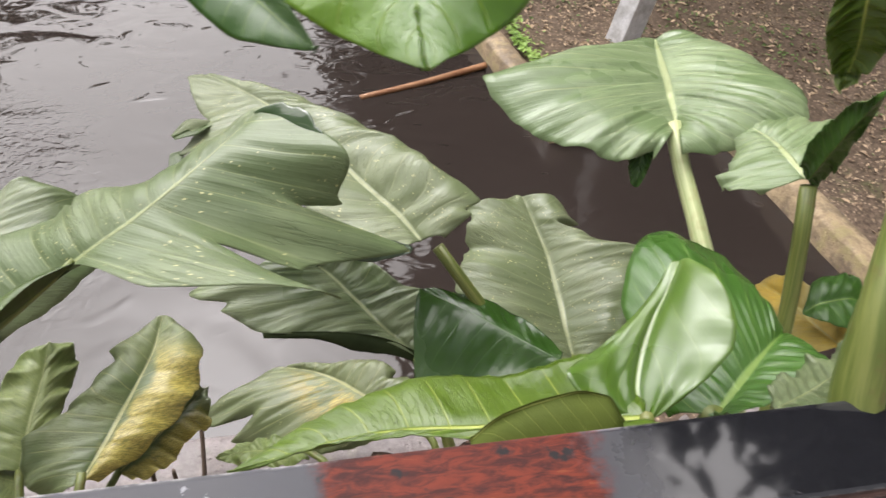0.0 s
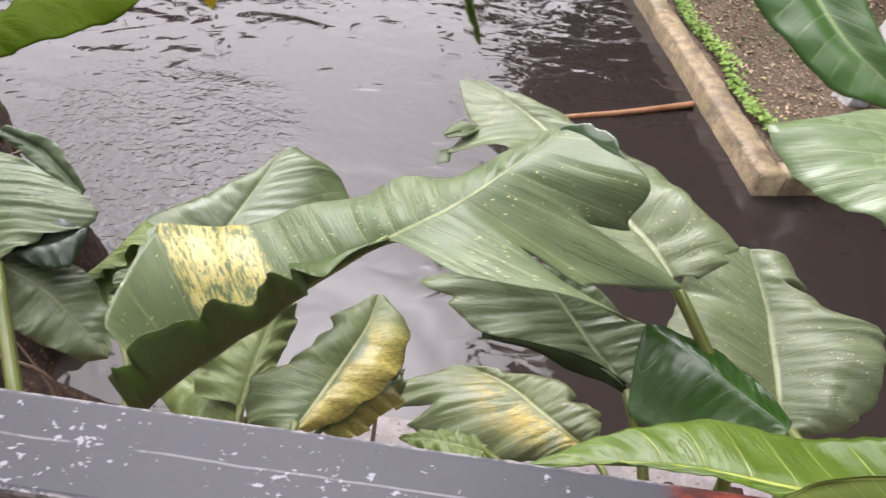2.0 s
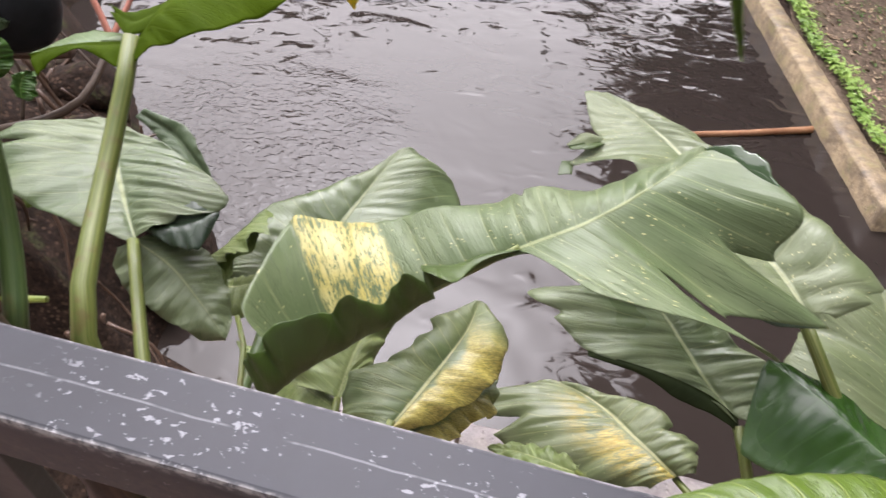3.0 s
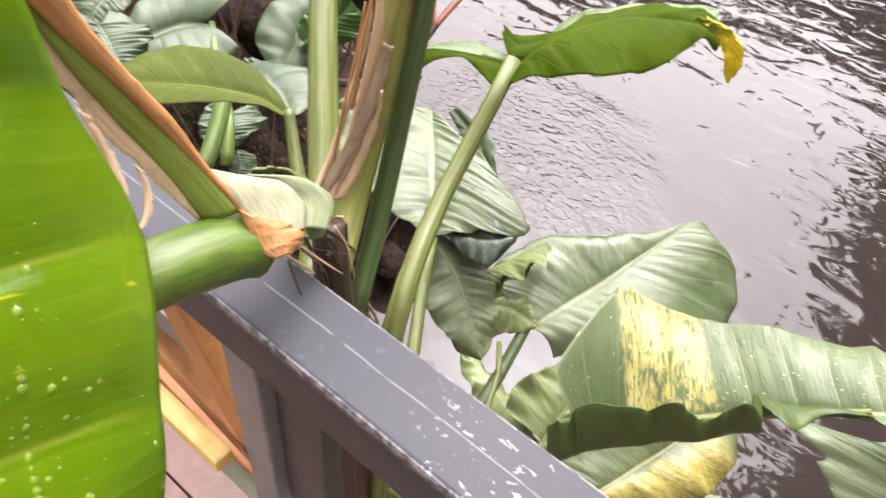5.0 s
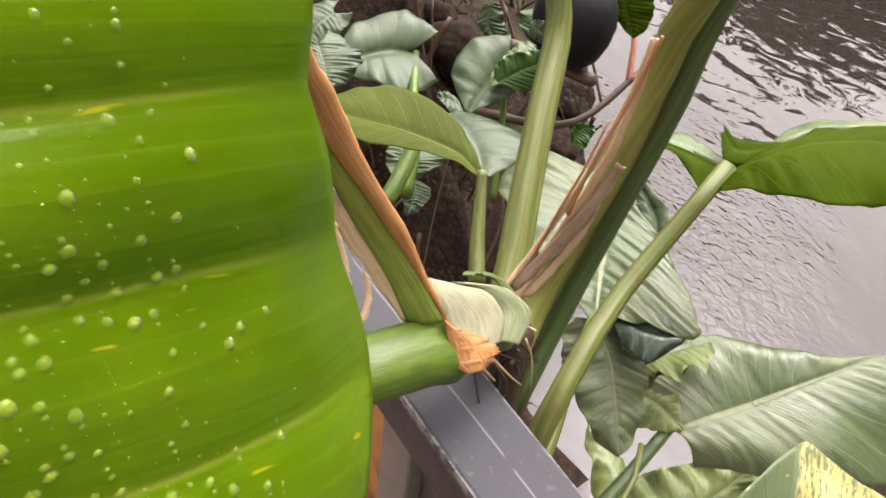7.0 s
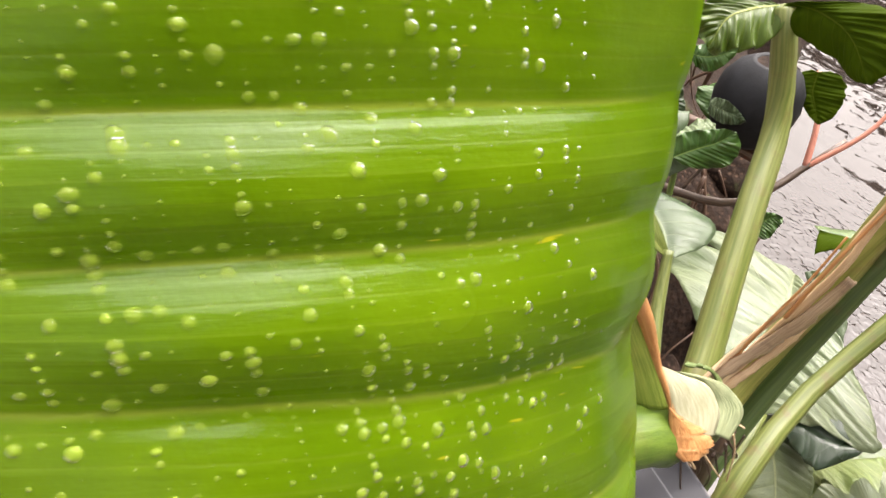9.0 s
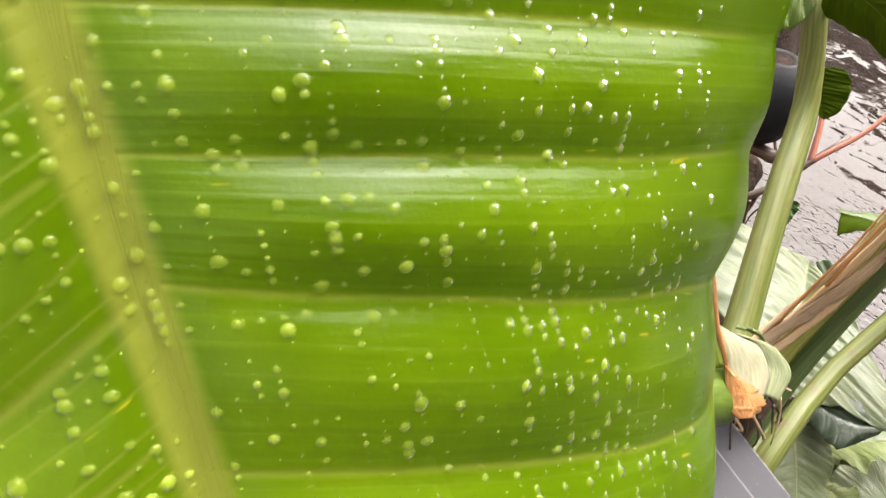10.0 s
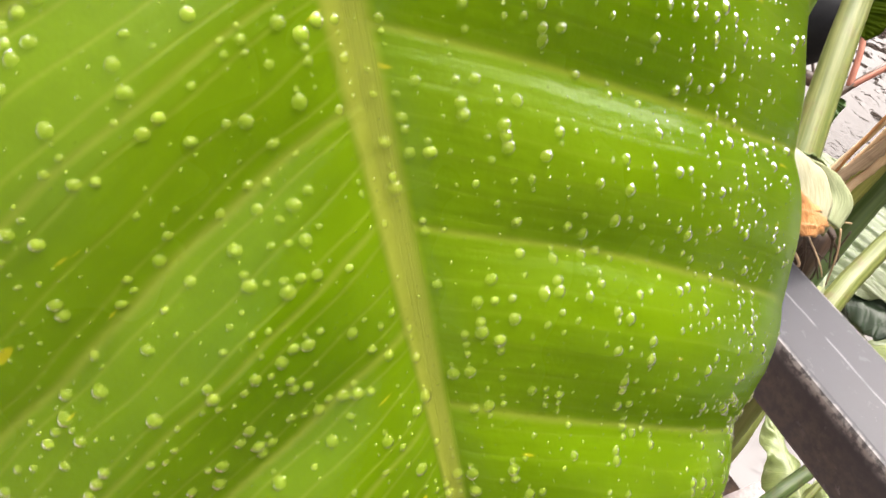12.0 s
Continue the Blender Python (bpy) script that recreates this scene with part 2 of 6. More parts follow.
leaf_wet = leaf_material("leaf_rainy_lime", (0.115, 0.235, 0.003), (0.215, 0.36, 0.005), (0.42, 0.45, 0.07), laterals=12, mapped=True, rough=0.22, thin=0.60, rib=0.038, streaks=0.5, shine=0.5, bumps=0.4)
leaf_yellowtip = leaf_material("leaf_yellow_tip", (0.16, 0.22, 0.02), (0.3, 0.34, 0.03), (0.5, 0.5, 0.1), laterals=5, rough=0.45, thin=0.4, patch="tip")


def stalk_material(name, base, light, brown, amount):
    k = Nodes(name)
    at = k.coords()
    u, v, _ = k.split(k.coords("UV"))
    long = k.noise(k.join(k.math("MULTIPLY", v, 9.0), k.math("MULTIPLY", u, 2.0)), 2.0, 4.0, 0.6)
    blot = k.noise(k.place(), 38.0, 5.0, 0.65)
    color = k.mix(k.ramp(long, 0.35, 0.65), base, light)
    color = k.mix(k.math("MULTIPLY", k.ramp(blot, 0.52, 0.68), amount), color, brown)
    normal = k.bump(k.math("ADD", long, k.math("MULTIPLY", blot, 0.6)), 0.5, 0.0015)
    return k.surface(color, 0.42, normal, 0.08)


stalk_green = stalk_material("stalk_green", (0.078, 0.105, 0.018), (0.150, 0.172, 0.044), (0.12, 0.07, 0.03), 0.45)
stalk_bundle = stalk_material("stalk_olive_yellow", (0.15, 0.165, 0.028), (0.27, 0.27, 0.065), (0.20, 0.11, 0.05), 0.45)
sheath_brown = stalk_material("sheath_peeling_brown", (0.28, 0.19, 0.12), (0.44, 0.33, 0.22), (0.07, 0.04, 0.025), 0.5)
stalk_dark = stalk_material("stalk_dark_green", (0.040, 0.075, 0.020), (0.085, 0.130, 0.038), (0.12, 0.07, 0.03), 0.3)
stalk_olive = stalk_material("stalk_olive", (0.085, 0.115, 0.018), (0.170, 0.190, 0.050), (0.13, 0.065, 0.03), 0.3)
root_dark = stalk_material("root_dark", (0.030, 0.018, 0.012), (0.07, 0.042, 0.026), (0.02, 0.012, 0.008), 0.5)
stalk_pale = stalk_material("stalk_pale_green", (0.30, 0.36, 0.16), (0.46, 0.50, 0.26), (0.26, 0.16, 0.07), 0.3)
stalk_tan = stalk_material("stalk_dry_tan", (0.54, 0.36, 0.20), (0.74, 0.56, 0.36), (0.17, 0.09, 0.05), 0.35)
stalk_orange = stalk_material("stalk_rusty_orange", (0.38, 0.16, 0.05), (0.54, 0.28, 0.11), (0.22, 0.09, 0.03), 0.35)
stalk_leafy = stalk_material("stalk_leaf_green", (0.058, 0.108, 0.010), (0.110, 0.175, 0.022), (0.14, 0.09, 0.03), 0.15)
stalk_leafy2 = stalk_material("sheath_green", (0.07, 0.11, 0.03), (0.13, 0.18, 0.055), (0.14, 0.09, 0.04), 0.25)
stalk_wing = stalk_material("stalk_wing_green", (0.165, 0.235, 0.030), (0.275, 0.335, 0.060), (0.30, 0.17, 0.06), 0.15)
stalk_white = stalk_material("sheath_cream", (0.31, 0.31, 0.19), (0.39, 0.38, 0.26), (0.34, 0.20, 0.10), 0.06)
sheath_pale = stalk_material("sheath_pale_green", (0.20, 0.24, 0.12), (0.33, 0.37, 0.21), (0.24, 0.15, 0.06), 0.12)
twig_brown = stalk_material("twig_brown", (0.06, 0.04, 0.028), (0.12, 0.085, 0.06), (0.03, 0.02, 0.014), 0.6)
twig_pink = stalk_material("twig_pink", (0.42, 0.15, 0.10), (0.55, 0.25, 0.18), (0.25, 0.09, 0.06), 0.4)
root_brown = stalk_material("root_brown", (0.065, 0.036, 0.022), (0.13, 0.078, 0.05), (0.03, 0.018, 0.012), 0.6)


def water_material():
    k = Nodes("pond_water")
    at = k.place()
    x, y, _ = k.split(at)
    swell = k.noise(k.join(k.math("ADD", k.math("MULTIPLY", x, 0.8), k.math("MULTIPLY", y, 0.35)), k.math("MULTIPLY", y, 1.5)), 2.6, 1.0, 0.4, 0.9)
    ripple = k.noise(k.join(k.math("MULTIPLY", x, 1.0), k.math("MULTIPLY", y, 1.25)), 5.4, 0.4, 0.4, 1.6)
    chop = k.noise(k.join(x, k.math("MULTIPLY", y, 1.3)), 27.0, 1.5, 0.5, 0.8)
    away = k.math("SQRT", k.math("ADD", k.math("POWER", k.math("ADD", x, 1.25), 2.0), k.math("POWER", k.math("SUBTRACT", y, 1.9), 2.0)))
    busy = k.ramp(k.math("ADD", away, k.math("MULTIPLY", k.noise(at, 2.5, 2.0), 0.6)), 1.25, 0.55)
    calm = k.ramp(k.noise(at, 1.1, 1.0), 0.38, 0.62, 0.35, 0.9)
    h = k.math("ADD", k.math("MULTIPLY", swell, 0.8), k.math("MULTIPLY", ripple, k.math("MULTIPLY", calm, 0.36)))
    h = k.math("ADD", h, k.math("MULTIPLY", chop, k.math("MULTIPLY", busy, 0.50)))
    turned = k.join(k.math("ADD", k.math("MULTIPLY", x, 0.94), k.math("MULTIPLY", y, 0.34)), k.math("MULTIPLY", k.math("SUBTRACT", k.math("MULTIPLY", y, 0.94), k.math("MULTIPLY", x, 0.34)), 1.7))
    dash = k.math("POWER", k.ramp(k.noise(turned, 6.0, 0.6, 0.5, 0.6), 0.56, 0.90), 1.4)
    h = k.math("ADD", h, k.math("MULTIPLY", dash, k.math("MULTIPLY", calm, 0.6)))
    normal = k.bump(h, 1.0, WAVES)
    murk = k.mix(k.noise(at, 1.3, 3.0), (0.018, 0.014, 0.012), (0.027, 0.021, 0.018))
    return k.surface(murk, 0.03, normal, IOR=1.33, Specular_IOR_Level=WATER_GLOSS)


def soil_material(name, dark, light, litter):
    k = Nodes(name)
    at = k.place()
    big = k.noise(at, 2.6, 5.0, 0.6)
    fine = k.noise(at, 46.0, 6.0, 0.7)
    bits = k.voronoi(at, 55.0)
    color = k.mix(k.ramp(fine, 0.35, 0.7), dark, light)
    color = k.mix(k.math("MULTIPLY", k.ramp(bits, 0.35, 0.15), k.ramp(big, 0.42, 0.6)), color, litter)
    green = k.math("MULTIPLY", k.ramp(k.noise(at, 5.0, 5.0, 0.7), 0.54, 0.66), k.ramp(fine, 0.4, 0.6))
    color = k.mix(k.math("MULTIPLY", green, 0.6), color, (0.045, 0.065, 0.018))
    normal = k.bump(k.math("ADD", fine, k.math("MULTIPLY", bits, 0.7)), 0.8, 0.006)
    return k.surface(color, 0.9, normal, Specular_IOR_Level=0.15)


def concrete_material(name, dark, light, stain, moss):
    """Old concrete: soft mottling, damp stains, pits and a film of moss."""
    k = Nodes(name)
    at = k.place()
    big = k.noise(at, 7.0, 5.0, 0.65)
    mid = k.noise(at, 24.0, 5.0, 0.7)
    fine = k.noise(at, 110.0, 5.0, 0.7)
    pit = k.voronoi(at, 45.0)
    color = k.mix(k.ramp(k.math("ADD", k.math("MULTIPLY", mid, 0.75), k.math("MULTIPLY", fine, 0.25)), 0.34, 0.66), dark, light)
    color = k.mix(k.math("MULTIPLY", k.ramp(big, 0.46, 0.66), 0.75), color, stain)
    color = k.mix(k.math("MULTIPLY", k.ramp(k.noise(at, 12.0, 5.0, 0.7), 0.50, 0.66), moss), color, (0.12, 0.115, 0.025))
    color = k.mix(k.math("MULTIPLY", k.ramp(mid, 0.62, 0.74), 0.5), color, tuple(min(0.6, 1.5 * c) for c in light))
    normal = k.bump(k.math("ADD", k.math("ADD", mid, k.math("MULTIPLY", fine, 0.5)), k.math("MULTIPLY", k.ramp(pit, 0.25, 0.0), -0.8)), 0.7, 0.005)
    return k.surface(color, k.ramp(big, 0.4, 0.7, 0.80, 0.35), normal)


def rail_material():
    """Dark grey paint: worn chips, scored lines, a red primer patch and a wet end."""
    k = Nodes("rail_paint")
    at = k.place()
    x, y, z = k.split(at)
    big = k.noise(at, 11.0, 4.0, 0.6)
    fine = k.noise(at, 130.0, 4.0, 0.65)
    color = k.mix(k.ramp(big, 0.3, 0.7), (0.020, 0.021, 0.026), (0.032, 0.033, 0.040))
    chips = k.noise(k.join(k.math("MULTIPLY", x, 0.8), k.math("MULTIPLY", y, 1.2), z), 165.0, 3.0, 0.6, 0.3)
    zone = k.math("MULTIPLY", k.ramp(x, -0.36, -0.22), k.ramp(x, 0.12, 0.05))
    rare = k.ramp(k.noise(at, 14.0, 2.0), 0.36, 0.62, 0.72, 0.61)
    worn = k.math("MULTIPLY", k.ramp(chips, rare, k.math("ADD", rare, 0.035)), k.ramp(zone, 0.0, 0.3, 0.12, 1.0))
    color = k.mix(k.math("MULTIPLY", worn, 0.75), color, (0.24, 0.24, 0.26))
    wob = k.math("ADD", y, k.math("MULTIPLY", k.noise(k.join(k.math("MULTIPLY", x, 5.0), 0.0), 2.0), 0.006))
    score = k.math("ABSOLUTE", k.math("SUBTRACT", wob, 0.197))
    score = k.math("MULTIPLY", k.ramp(score, 0.0011, 0.0003), k.math("MULTIPLY", k.ramp(x, 0.10, 0.04), k.ramp(k.noise(at, 26.0), 0.38, 0.5)))
    color = k.mix(k.math("MULTIPLY", score, 0.28), color, (0.34, 0.34, 0.36))
    # Pale broken line along both top edges: the bevel highlight put into the colour.
    edge = k.math("MULTIPLY", k.ramp(k.math("ABSOLUTE", k.math("SUBTRACT", y, 0.1915)), 0.0265, 0.0293), k.ramp(z, 0.972, 0.983))
    color = k.mix(k.math("MULTIPLY", edge, k.ramp(fine, 0.42, 0.6, 0.1, 0.55)), color, (0.45, 0.43, 0.42))
    wx = k.math("ADD", x, k.math("MULTIPLY", k.math("SUBTRACT", k.noise(at, 40.0, 4.0, 0.7), 0.5), 0.07))
    red = k.math("MULTIPLY", k.ramp(wx, 0.115, 0.135), k.ramp(wx, 0.292, 0.272))
    red = k.math("MULTIPLY", red, k.ramp(k.math("ADD", y, k.math("MULTIPLY", chips, 0.03)), 0.185, 0.192))
    rust = k.noise(k.join(k.math("MULTIPLY", x, 0.5), k.math("MULTIPLY", y, 1.6), z), 95.0, 5.0, 0.7, 0.6)
    primer = k.mix(k.ramp(rust, 0.36, 0.62), (0.032, 0.007, 0.005), (0.110, 0.018, 0.007))
    primer = k.mix(k.ramp(rust, 0.64, 0.72), primer, (0.16, 0.045, 0.015))
    primer = k.mix(k.ramp(k.noise(at, 60.0, 3.0), 0.60, 0.70), primer, (0.012, 0.010, 0.010))
    color = k.mix(k.math("MULTIPLY", red, 0.92), color, primer)
    wet = k.math("MULTIPLY", k.ramp(wx, 0.27, 0.33), k.ramp(z, 0.97, 0.98))
    color = k.mix(k.math("MULTIPLY", wet, 0.9), color, (0.006, 0.006, 0.007))
    rough = k.mix(wet, k.mix(red, k.ramp(big, 0.3, 0.7, 0.42, 0.54), 0.6), 0.05)
    dirt = k.ramp(z, 0.984, 0.95)
    color = k.mix(k.math("MULTIPLY", dirt, k.ramp(fine, 0.35, 0.65, 0.1, 0.5)), color, (0.085, 0.07, 0.055))
    bump = k.math("ADD", k.math("MULTIPLY", worn, -0.6), k.math("MULTIPLY", fine, k.mix(wet, 0.25, 0.02)))
    normal = k.bump(k.math("ADD", bump, k.math("MULTIPLY", score, -0.8)), 0.35, 0.0008)
    return k.surface(color, rough, normal, Specular_IOR_Level=k.mix(wet, k.mix(red, 0.26, 0.15), 0.6))


def plain_material(name, a, b, rough, scale=30.0, bump=0.4, depth=0.003, **more):
    k = Nodes(name)
    at = k.place()
    big, fine = k.noise(at, scale * 0.2, 4.0), k.noise(at, scale, 5.0, 0.65)
    color = k.mix(k.ramp(k.math("ADD", k.math("MULTIPLY", big, 0.6), k.math("MULTIPLY", fine, 0.4)), 0.35, 0.65), a, b)
    return k.surface(color, k.ramp(big, 0.3, 0.7, max(rough - 0.08, 0.02), min(rough + 0.1, 1.0)), k.bump(fine, bump, depth), **more)


water_mat = water_material()
soil_bank = soil_material("soil_litter", (0.060, 0.043, 0.030), (0.15, 0.11, 0.078), (0.30, 0.23, 0.16))
soil_wet = soil_material("soil_dark_wet", (0.010, 0.006, 0.004), (0.034, 0.020, 0.013), (0.075, 0.046, 0.030))
rim_far = concrete_material("concrete_mossy", (0.15, 0.108, 0.062), (0.36, 0.275, 0.165), (0.065, 0.045, 0.030), 0.5)
rim_near = concrete_material("concrete_pinkish", (0.15, 0.13, 0.125), (0.27, 0.24, 0.235), (0.10, 0.085, 0.08), 0.2)
post_paint = concrete_material("whitewashed_concrete", (0.50, 0.50, 0.50), (0.72, 0.72, 0.72), (0.30, 0.29, 0.27), 0.1)
rail_mat = rail_material()
steel_dark = plain_material("steel_dark_brown", (0.030, 0.026, 0.024), (0.055, 0.048, 0.044), 0.5)
steel_grey = plain_material("steel_grey", (0.12, 0.115, 0.11), (0.20, 0.19, 0.18), 0.5)
orange_mat = plain_material("orange_painted_wood", (0.30, 0.12, 0.035), (0.42, 0.19, 0.06), 0.55, 60.0)
straw_mat = plain_material("straw_yellow_wood", (0.55, 0.36, 0.08), (0.72, 0.52, 0.18), 0.5, 80.0)
pipe_mat = plain_material("pale_green_pipe", (0.20, 0.21, 0.15), (0.30, 0.31, 0.23), 0.5)
deck_mat = plain_material("deck_board_red_brown", (0.090, 0.046, 0.036), (0.145, 0.082, 0.066), 0.6, 25.0)
wall_mat = plain_material("plaster_dim", (0.30, 0.28, 0.25), (0.38, 0.36, 0.33), 0.8, 12.0)
black_mat = plain_material("black_plastic", (0.008, 0.009, 0.010), (0.016, 0.017, 0.020), 0.6, 40.0, Specular_IOR_Level=0.2)
bamboo_mat = plain_material("bamboo_tan", (0.20, 0.085, 0.035), (0.30, 0.15, 0.07), 0.5, 50.0)
bark_mat = plain_material("bark", (0.05, 0.04, 0.03), (0.10, 0.08, 0.06), 0.9, 30.0, 0.8, 0.01)
crown_mat = plain_material("tree_foliage", (0.018, 0.030, 0.012), (0.035, 0.052, 0.020), 0.6, 3.0, 0.1)
weed_mat = plain_material("weed_green", (0.13, 0.24, 0.03), (0.24, 0.36, 0.06), 0.5, 20.0, 0.2)
litter_mat = plain_material("leaf_litter", (0.10, 0.060, 0.035), (0.50, 0.38, 0.25), 0.8, 60.0, 0.3)
moss_mat = plain_material("moss_green", (0.07, 0.12, 0.03), (0.13, 0.19, 0.055), 0.85, 40.0, 0.6)


def drop_material():
    """A clear bead on a leaf: the light it gathers is painted as lime diffuse, and its dome mirrors the sky."""
    k = Nodes("clear_water")
    clear = k.n.new("ShaderNodeBsdfTransparent")
    clear.inputs["Color"].default_value = (0.98, 1.0, 0.90, 1.0)
    # Lime diffuse share, painting the light that would gather inside the bead.
    lime_glow = k.n.new("ShaderNodeBsdfDiffuse")
    lime_glow.inputs["Color"].default_value = (0.52, 0.68, 0.08, 1.0)
    body = k.n.new("ShaderNodeMixShader")
    body.inputs[0].default_value = 0.15
    k.l.new(clear.outputs[0], body.inputs[1])
    k.l.new(lime_glow.outputs[0], body.inputs[2])
    shine = k.n.new("ShaderNodeBsdfGlossy")
    shine.inputs["Roughness"].default_value = 0.20
    fres = k.n.new("ShaderNodeFresnel")
    fres.inputs["IOR"].default_value = 1.20
    both = k.n.new("ShaderNodeMixShader")
    k.l.new(fres.outputs[0], both.inputs[0])
    k.l.new(body.outputs[0], both.inputs[1])
    k.l.new(shine.outputs[0], both.inputs[2])
    out = k.n.new("ShaderNodeOutputMaterial")
    k.l.new(both.outputs[0], out.inputs["Surface"])
    return k.m


drop_mat = drop_material()


# ---- builders ----
def part(name, bm, material, parent=None, label="", smooth=True):
    """Links a bmesh as one mesh object, under a thing or a part if one is given."""
    mesh = bpy.data.meshes.new(name)
    for face in bm.faces:
        face.smooth = smooth
    bm.to_mesh(mesh)
    bm.free()
    mesh.materials.append(material)
    ob = new(name, mesh)
    ob.parent = parent
    return tagged(ob, label)


def thing(name, label, category, group="", at=(0, 0, 0)):
    ob = new(name)
    ob.empty_display_size = 0.05
    ob.location = at
    return tagged(ob, label, category, group)


def held(ob, parent):
    """Puts a part under a thing that stands away from the origin, without moving it."""
    ob.parent = parent
    ob.matrix_parent_inverse = Matrix.Translation(-Vector(parent.location))
    return ob


def box(bm, lo, hi, bevel=0.0, turn=None):
    made = bmesh.ops.create_cube(bm, size=1.0)["verts"]
    lo, hi = Vector(lo), Vector(hi)
    for v in made:
        v.co = Vector([(lo[k] + hi[k]) / 2 + v.co[k] * (hi[k] - lo[k]) for k in range(3)])
    if turn is not None:
        bmesh.ops.transform(bm, matrix=turn, verts=made)
    if bevel:
        edges = list({e for v in made for e in v.link_edges})
        bmesh.ops.bevel(bm, geom=edges, offset=bevel, segments=2, affect="EDGES", profile=0.6)


def spline(points, n):
    """n + 1 places along a smooth line through the points, which may lie unevenly."""
    pts = [Vector(p) for p in points]
    gaps = [max((q - p).length, 1e-6) for p, q in zip(pts, pts[1:])]
    rates = [(q - p) / g for p, q, g in zip(pts, pts[1:], gaps)]
    slopes = [rates[0]]
    for k in range(1, len(pts) - 1):
        slopes.append((rates[k - 1] * gaps[k] + rates[k] * gaps[k - 1]) / (gaps[k - 1] + gaps[k]))
    slopes.append(rates[-1])
    ends = np.r_[0.0, np.cumsum(gaps)]
    out = []
    for k in range(n + 1):
        s = k / n * ends[-1]
        j = min(int(np.searchsorted(ends, s, "right")) - 1, len(pts) - 2)
        g = gaps[j]
        f = float((s - ends[j]) / g)
        a, c = 2 * f**3 - 3 * f**2 + 1, 3 * f**2 - 2 * f**3
        out.append(pts[j] * a + pts[j + 1] * c + slopes[j] * (g * (f**3 - 2 * f**2 + f)) + slopes[j + 1] * (g * (f**3 - f**2)))
    return out


def tube(points, r0, r1, n=18, ring=12, flat=1.0, rough=0.0, groove=0.0, flare=0.0):
    """A tapered stalk along a smooth line, closed at both ends, with uv along and round it."""
    bm = bmesh.new()
    uv = bm.loops.layers.uv.new("UVMap")
    line = spline(points, n)
    loops = []
    up = Vector((0.31, 0.17, 0.93))
    for i, p in enumerate(line):
        d = (line[min(i + 1, n)] - line[max(i - 1, 0)]).normalized()
        side = d.cross(up).normalized()
        top = side.cross(d)
        r = r0 + (r1 - r0) * i / n + flare * max(0.0, 1 - 5 * i / n) ** 2
        row = []
        for j in range(ring):
            w = 2 * math.pi * j / ring
            rr = r * (1 + rough * noise.noise(p * 55 + Vector((math.cos(w), math.sin(w), 0)) * 1.3))
            rr *= 1 - groove * max(0.0, math.cos(w)) ** 6
            row.append(bm.verts.new(p + side * math.sin(w) * rr * flat + top * math.cos(w) * rr))
        loops.append(row)
    for i in range(n):
        for j in range(ring):
            q = (j + 1) % ring
            face = bm.faces.new((loops[i][j], loops[i][q], loops[i + 1][q], loops[i + 1][j]))
            for loop, (a, b) in zip(face.loops, ((i, j), (i, j + 1), (i + 1, j + 1), (i + 1, j))):
                loop[uv].uv = (a / n, b / ring)
    bm.faces.new(list(reversed(loops[0])))
    bm.faces.new(loops[-1])
    return bm


KNOTS_ARCH = (0.0, 0.12, 0.24, 0.36, 0.48, 0.60, 0.72, 0.86, 1.0)
WIDTH_AT = (0.0, 0.1, 0.3, 0.5, 0.7, 0.9, 1.0)
leaf_count = [0]


def skin(plant, material, top, thick, label):
    """Meshes rows of (place, u, v, normal, vein) as a thin closed blade."""
    nu, m = len(top) - 1, len(top[0]) - 1
    bm = bmesh.new()
    uv = bm.loops.layers.uv.new("UVMap")
    vein_uv = bm.loops.layers.uv.new("Veins")
    upper = [[bm.verts.new(q[0]) for q in row] for row in top]
    lower = [[bm.verts.new(q[0] - q[3] * thick) for q in row] for row in top]

    def quad(verts, at):
        face = bm.faces.new(verts)
        for loop, (i, j) in zip(face.loops, at):
            loop[uv].uv = (top[i][j][1], top[i][j][2])
            loop[vein_uv].uv = (top[i][j][4] * 0.05, top[i][j][2])

    for i in range(nu):
        for j in range(m):
            c = ((i, j), (i + 1, j), (i + 1, j + 1), (i, j + 1))
            quad([upper[a][b] for a, b in c], c)
            c = tuple(reversed(c))
            quad([lower[a][b] for a, b in c], c)
    rim = [(i, 0) for i in range(nu)] + [(nu, j) for j in range(m)] + [(i, m) for i in range(nu, 0, -1)] + [(0, j) for j in range(m, 0, -1)]
    for (a, b), (c, e) in zip(rim, rim[1:] + rim[:1]):
        quad([upper[a][b], lower[a][b], lower[c][e], upper[c][e]], ((a, b), (a, b), (c, e), (c, e)))
    bmesh.ops.recalc_face_normals(bm, faces=bm.faces)
    return part("leaf", bm, material, plant, label)


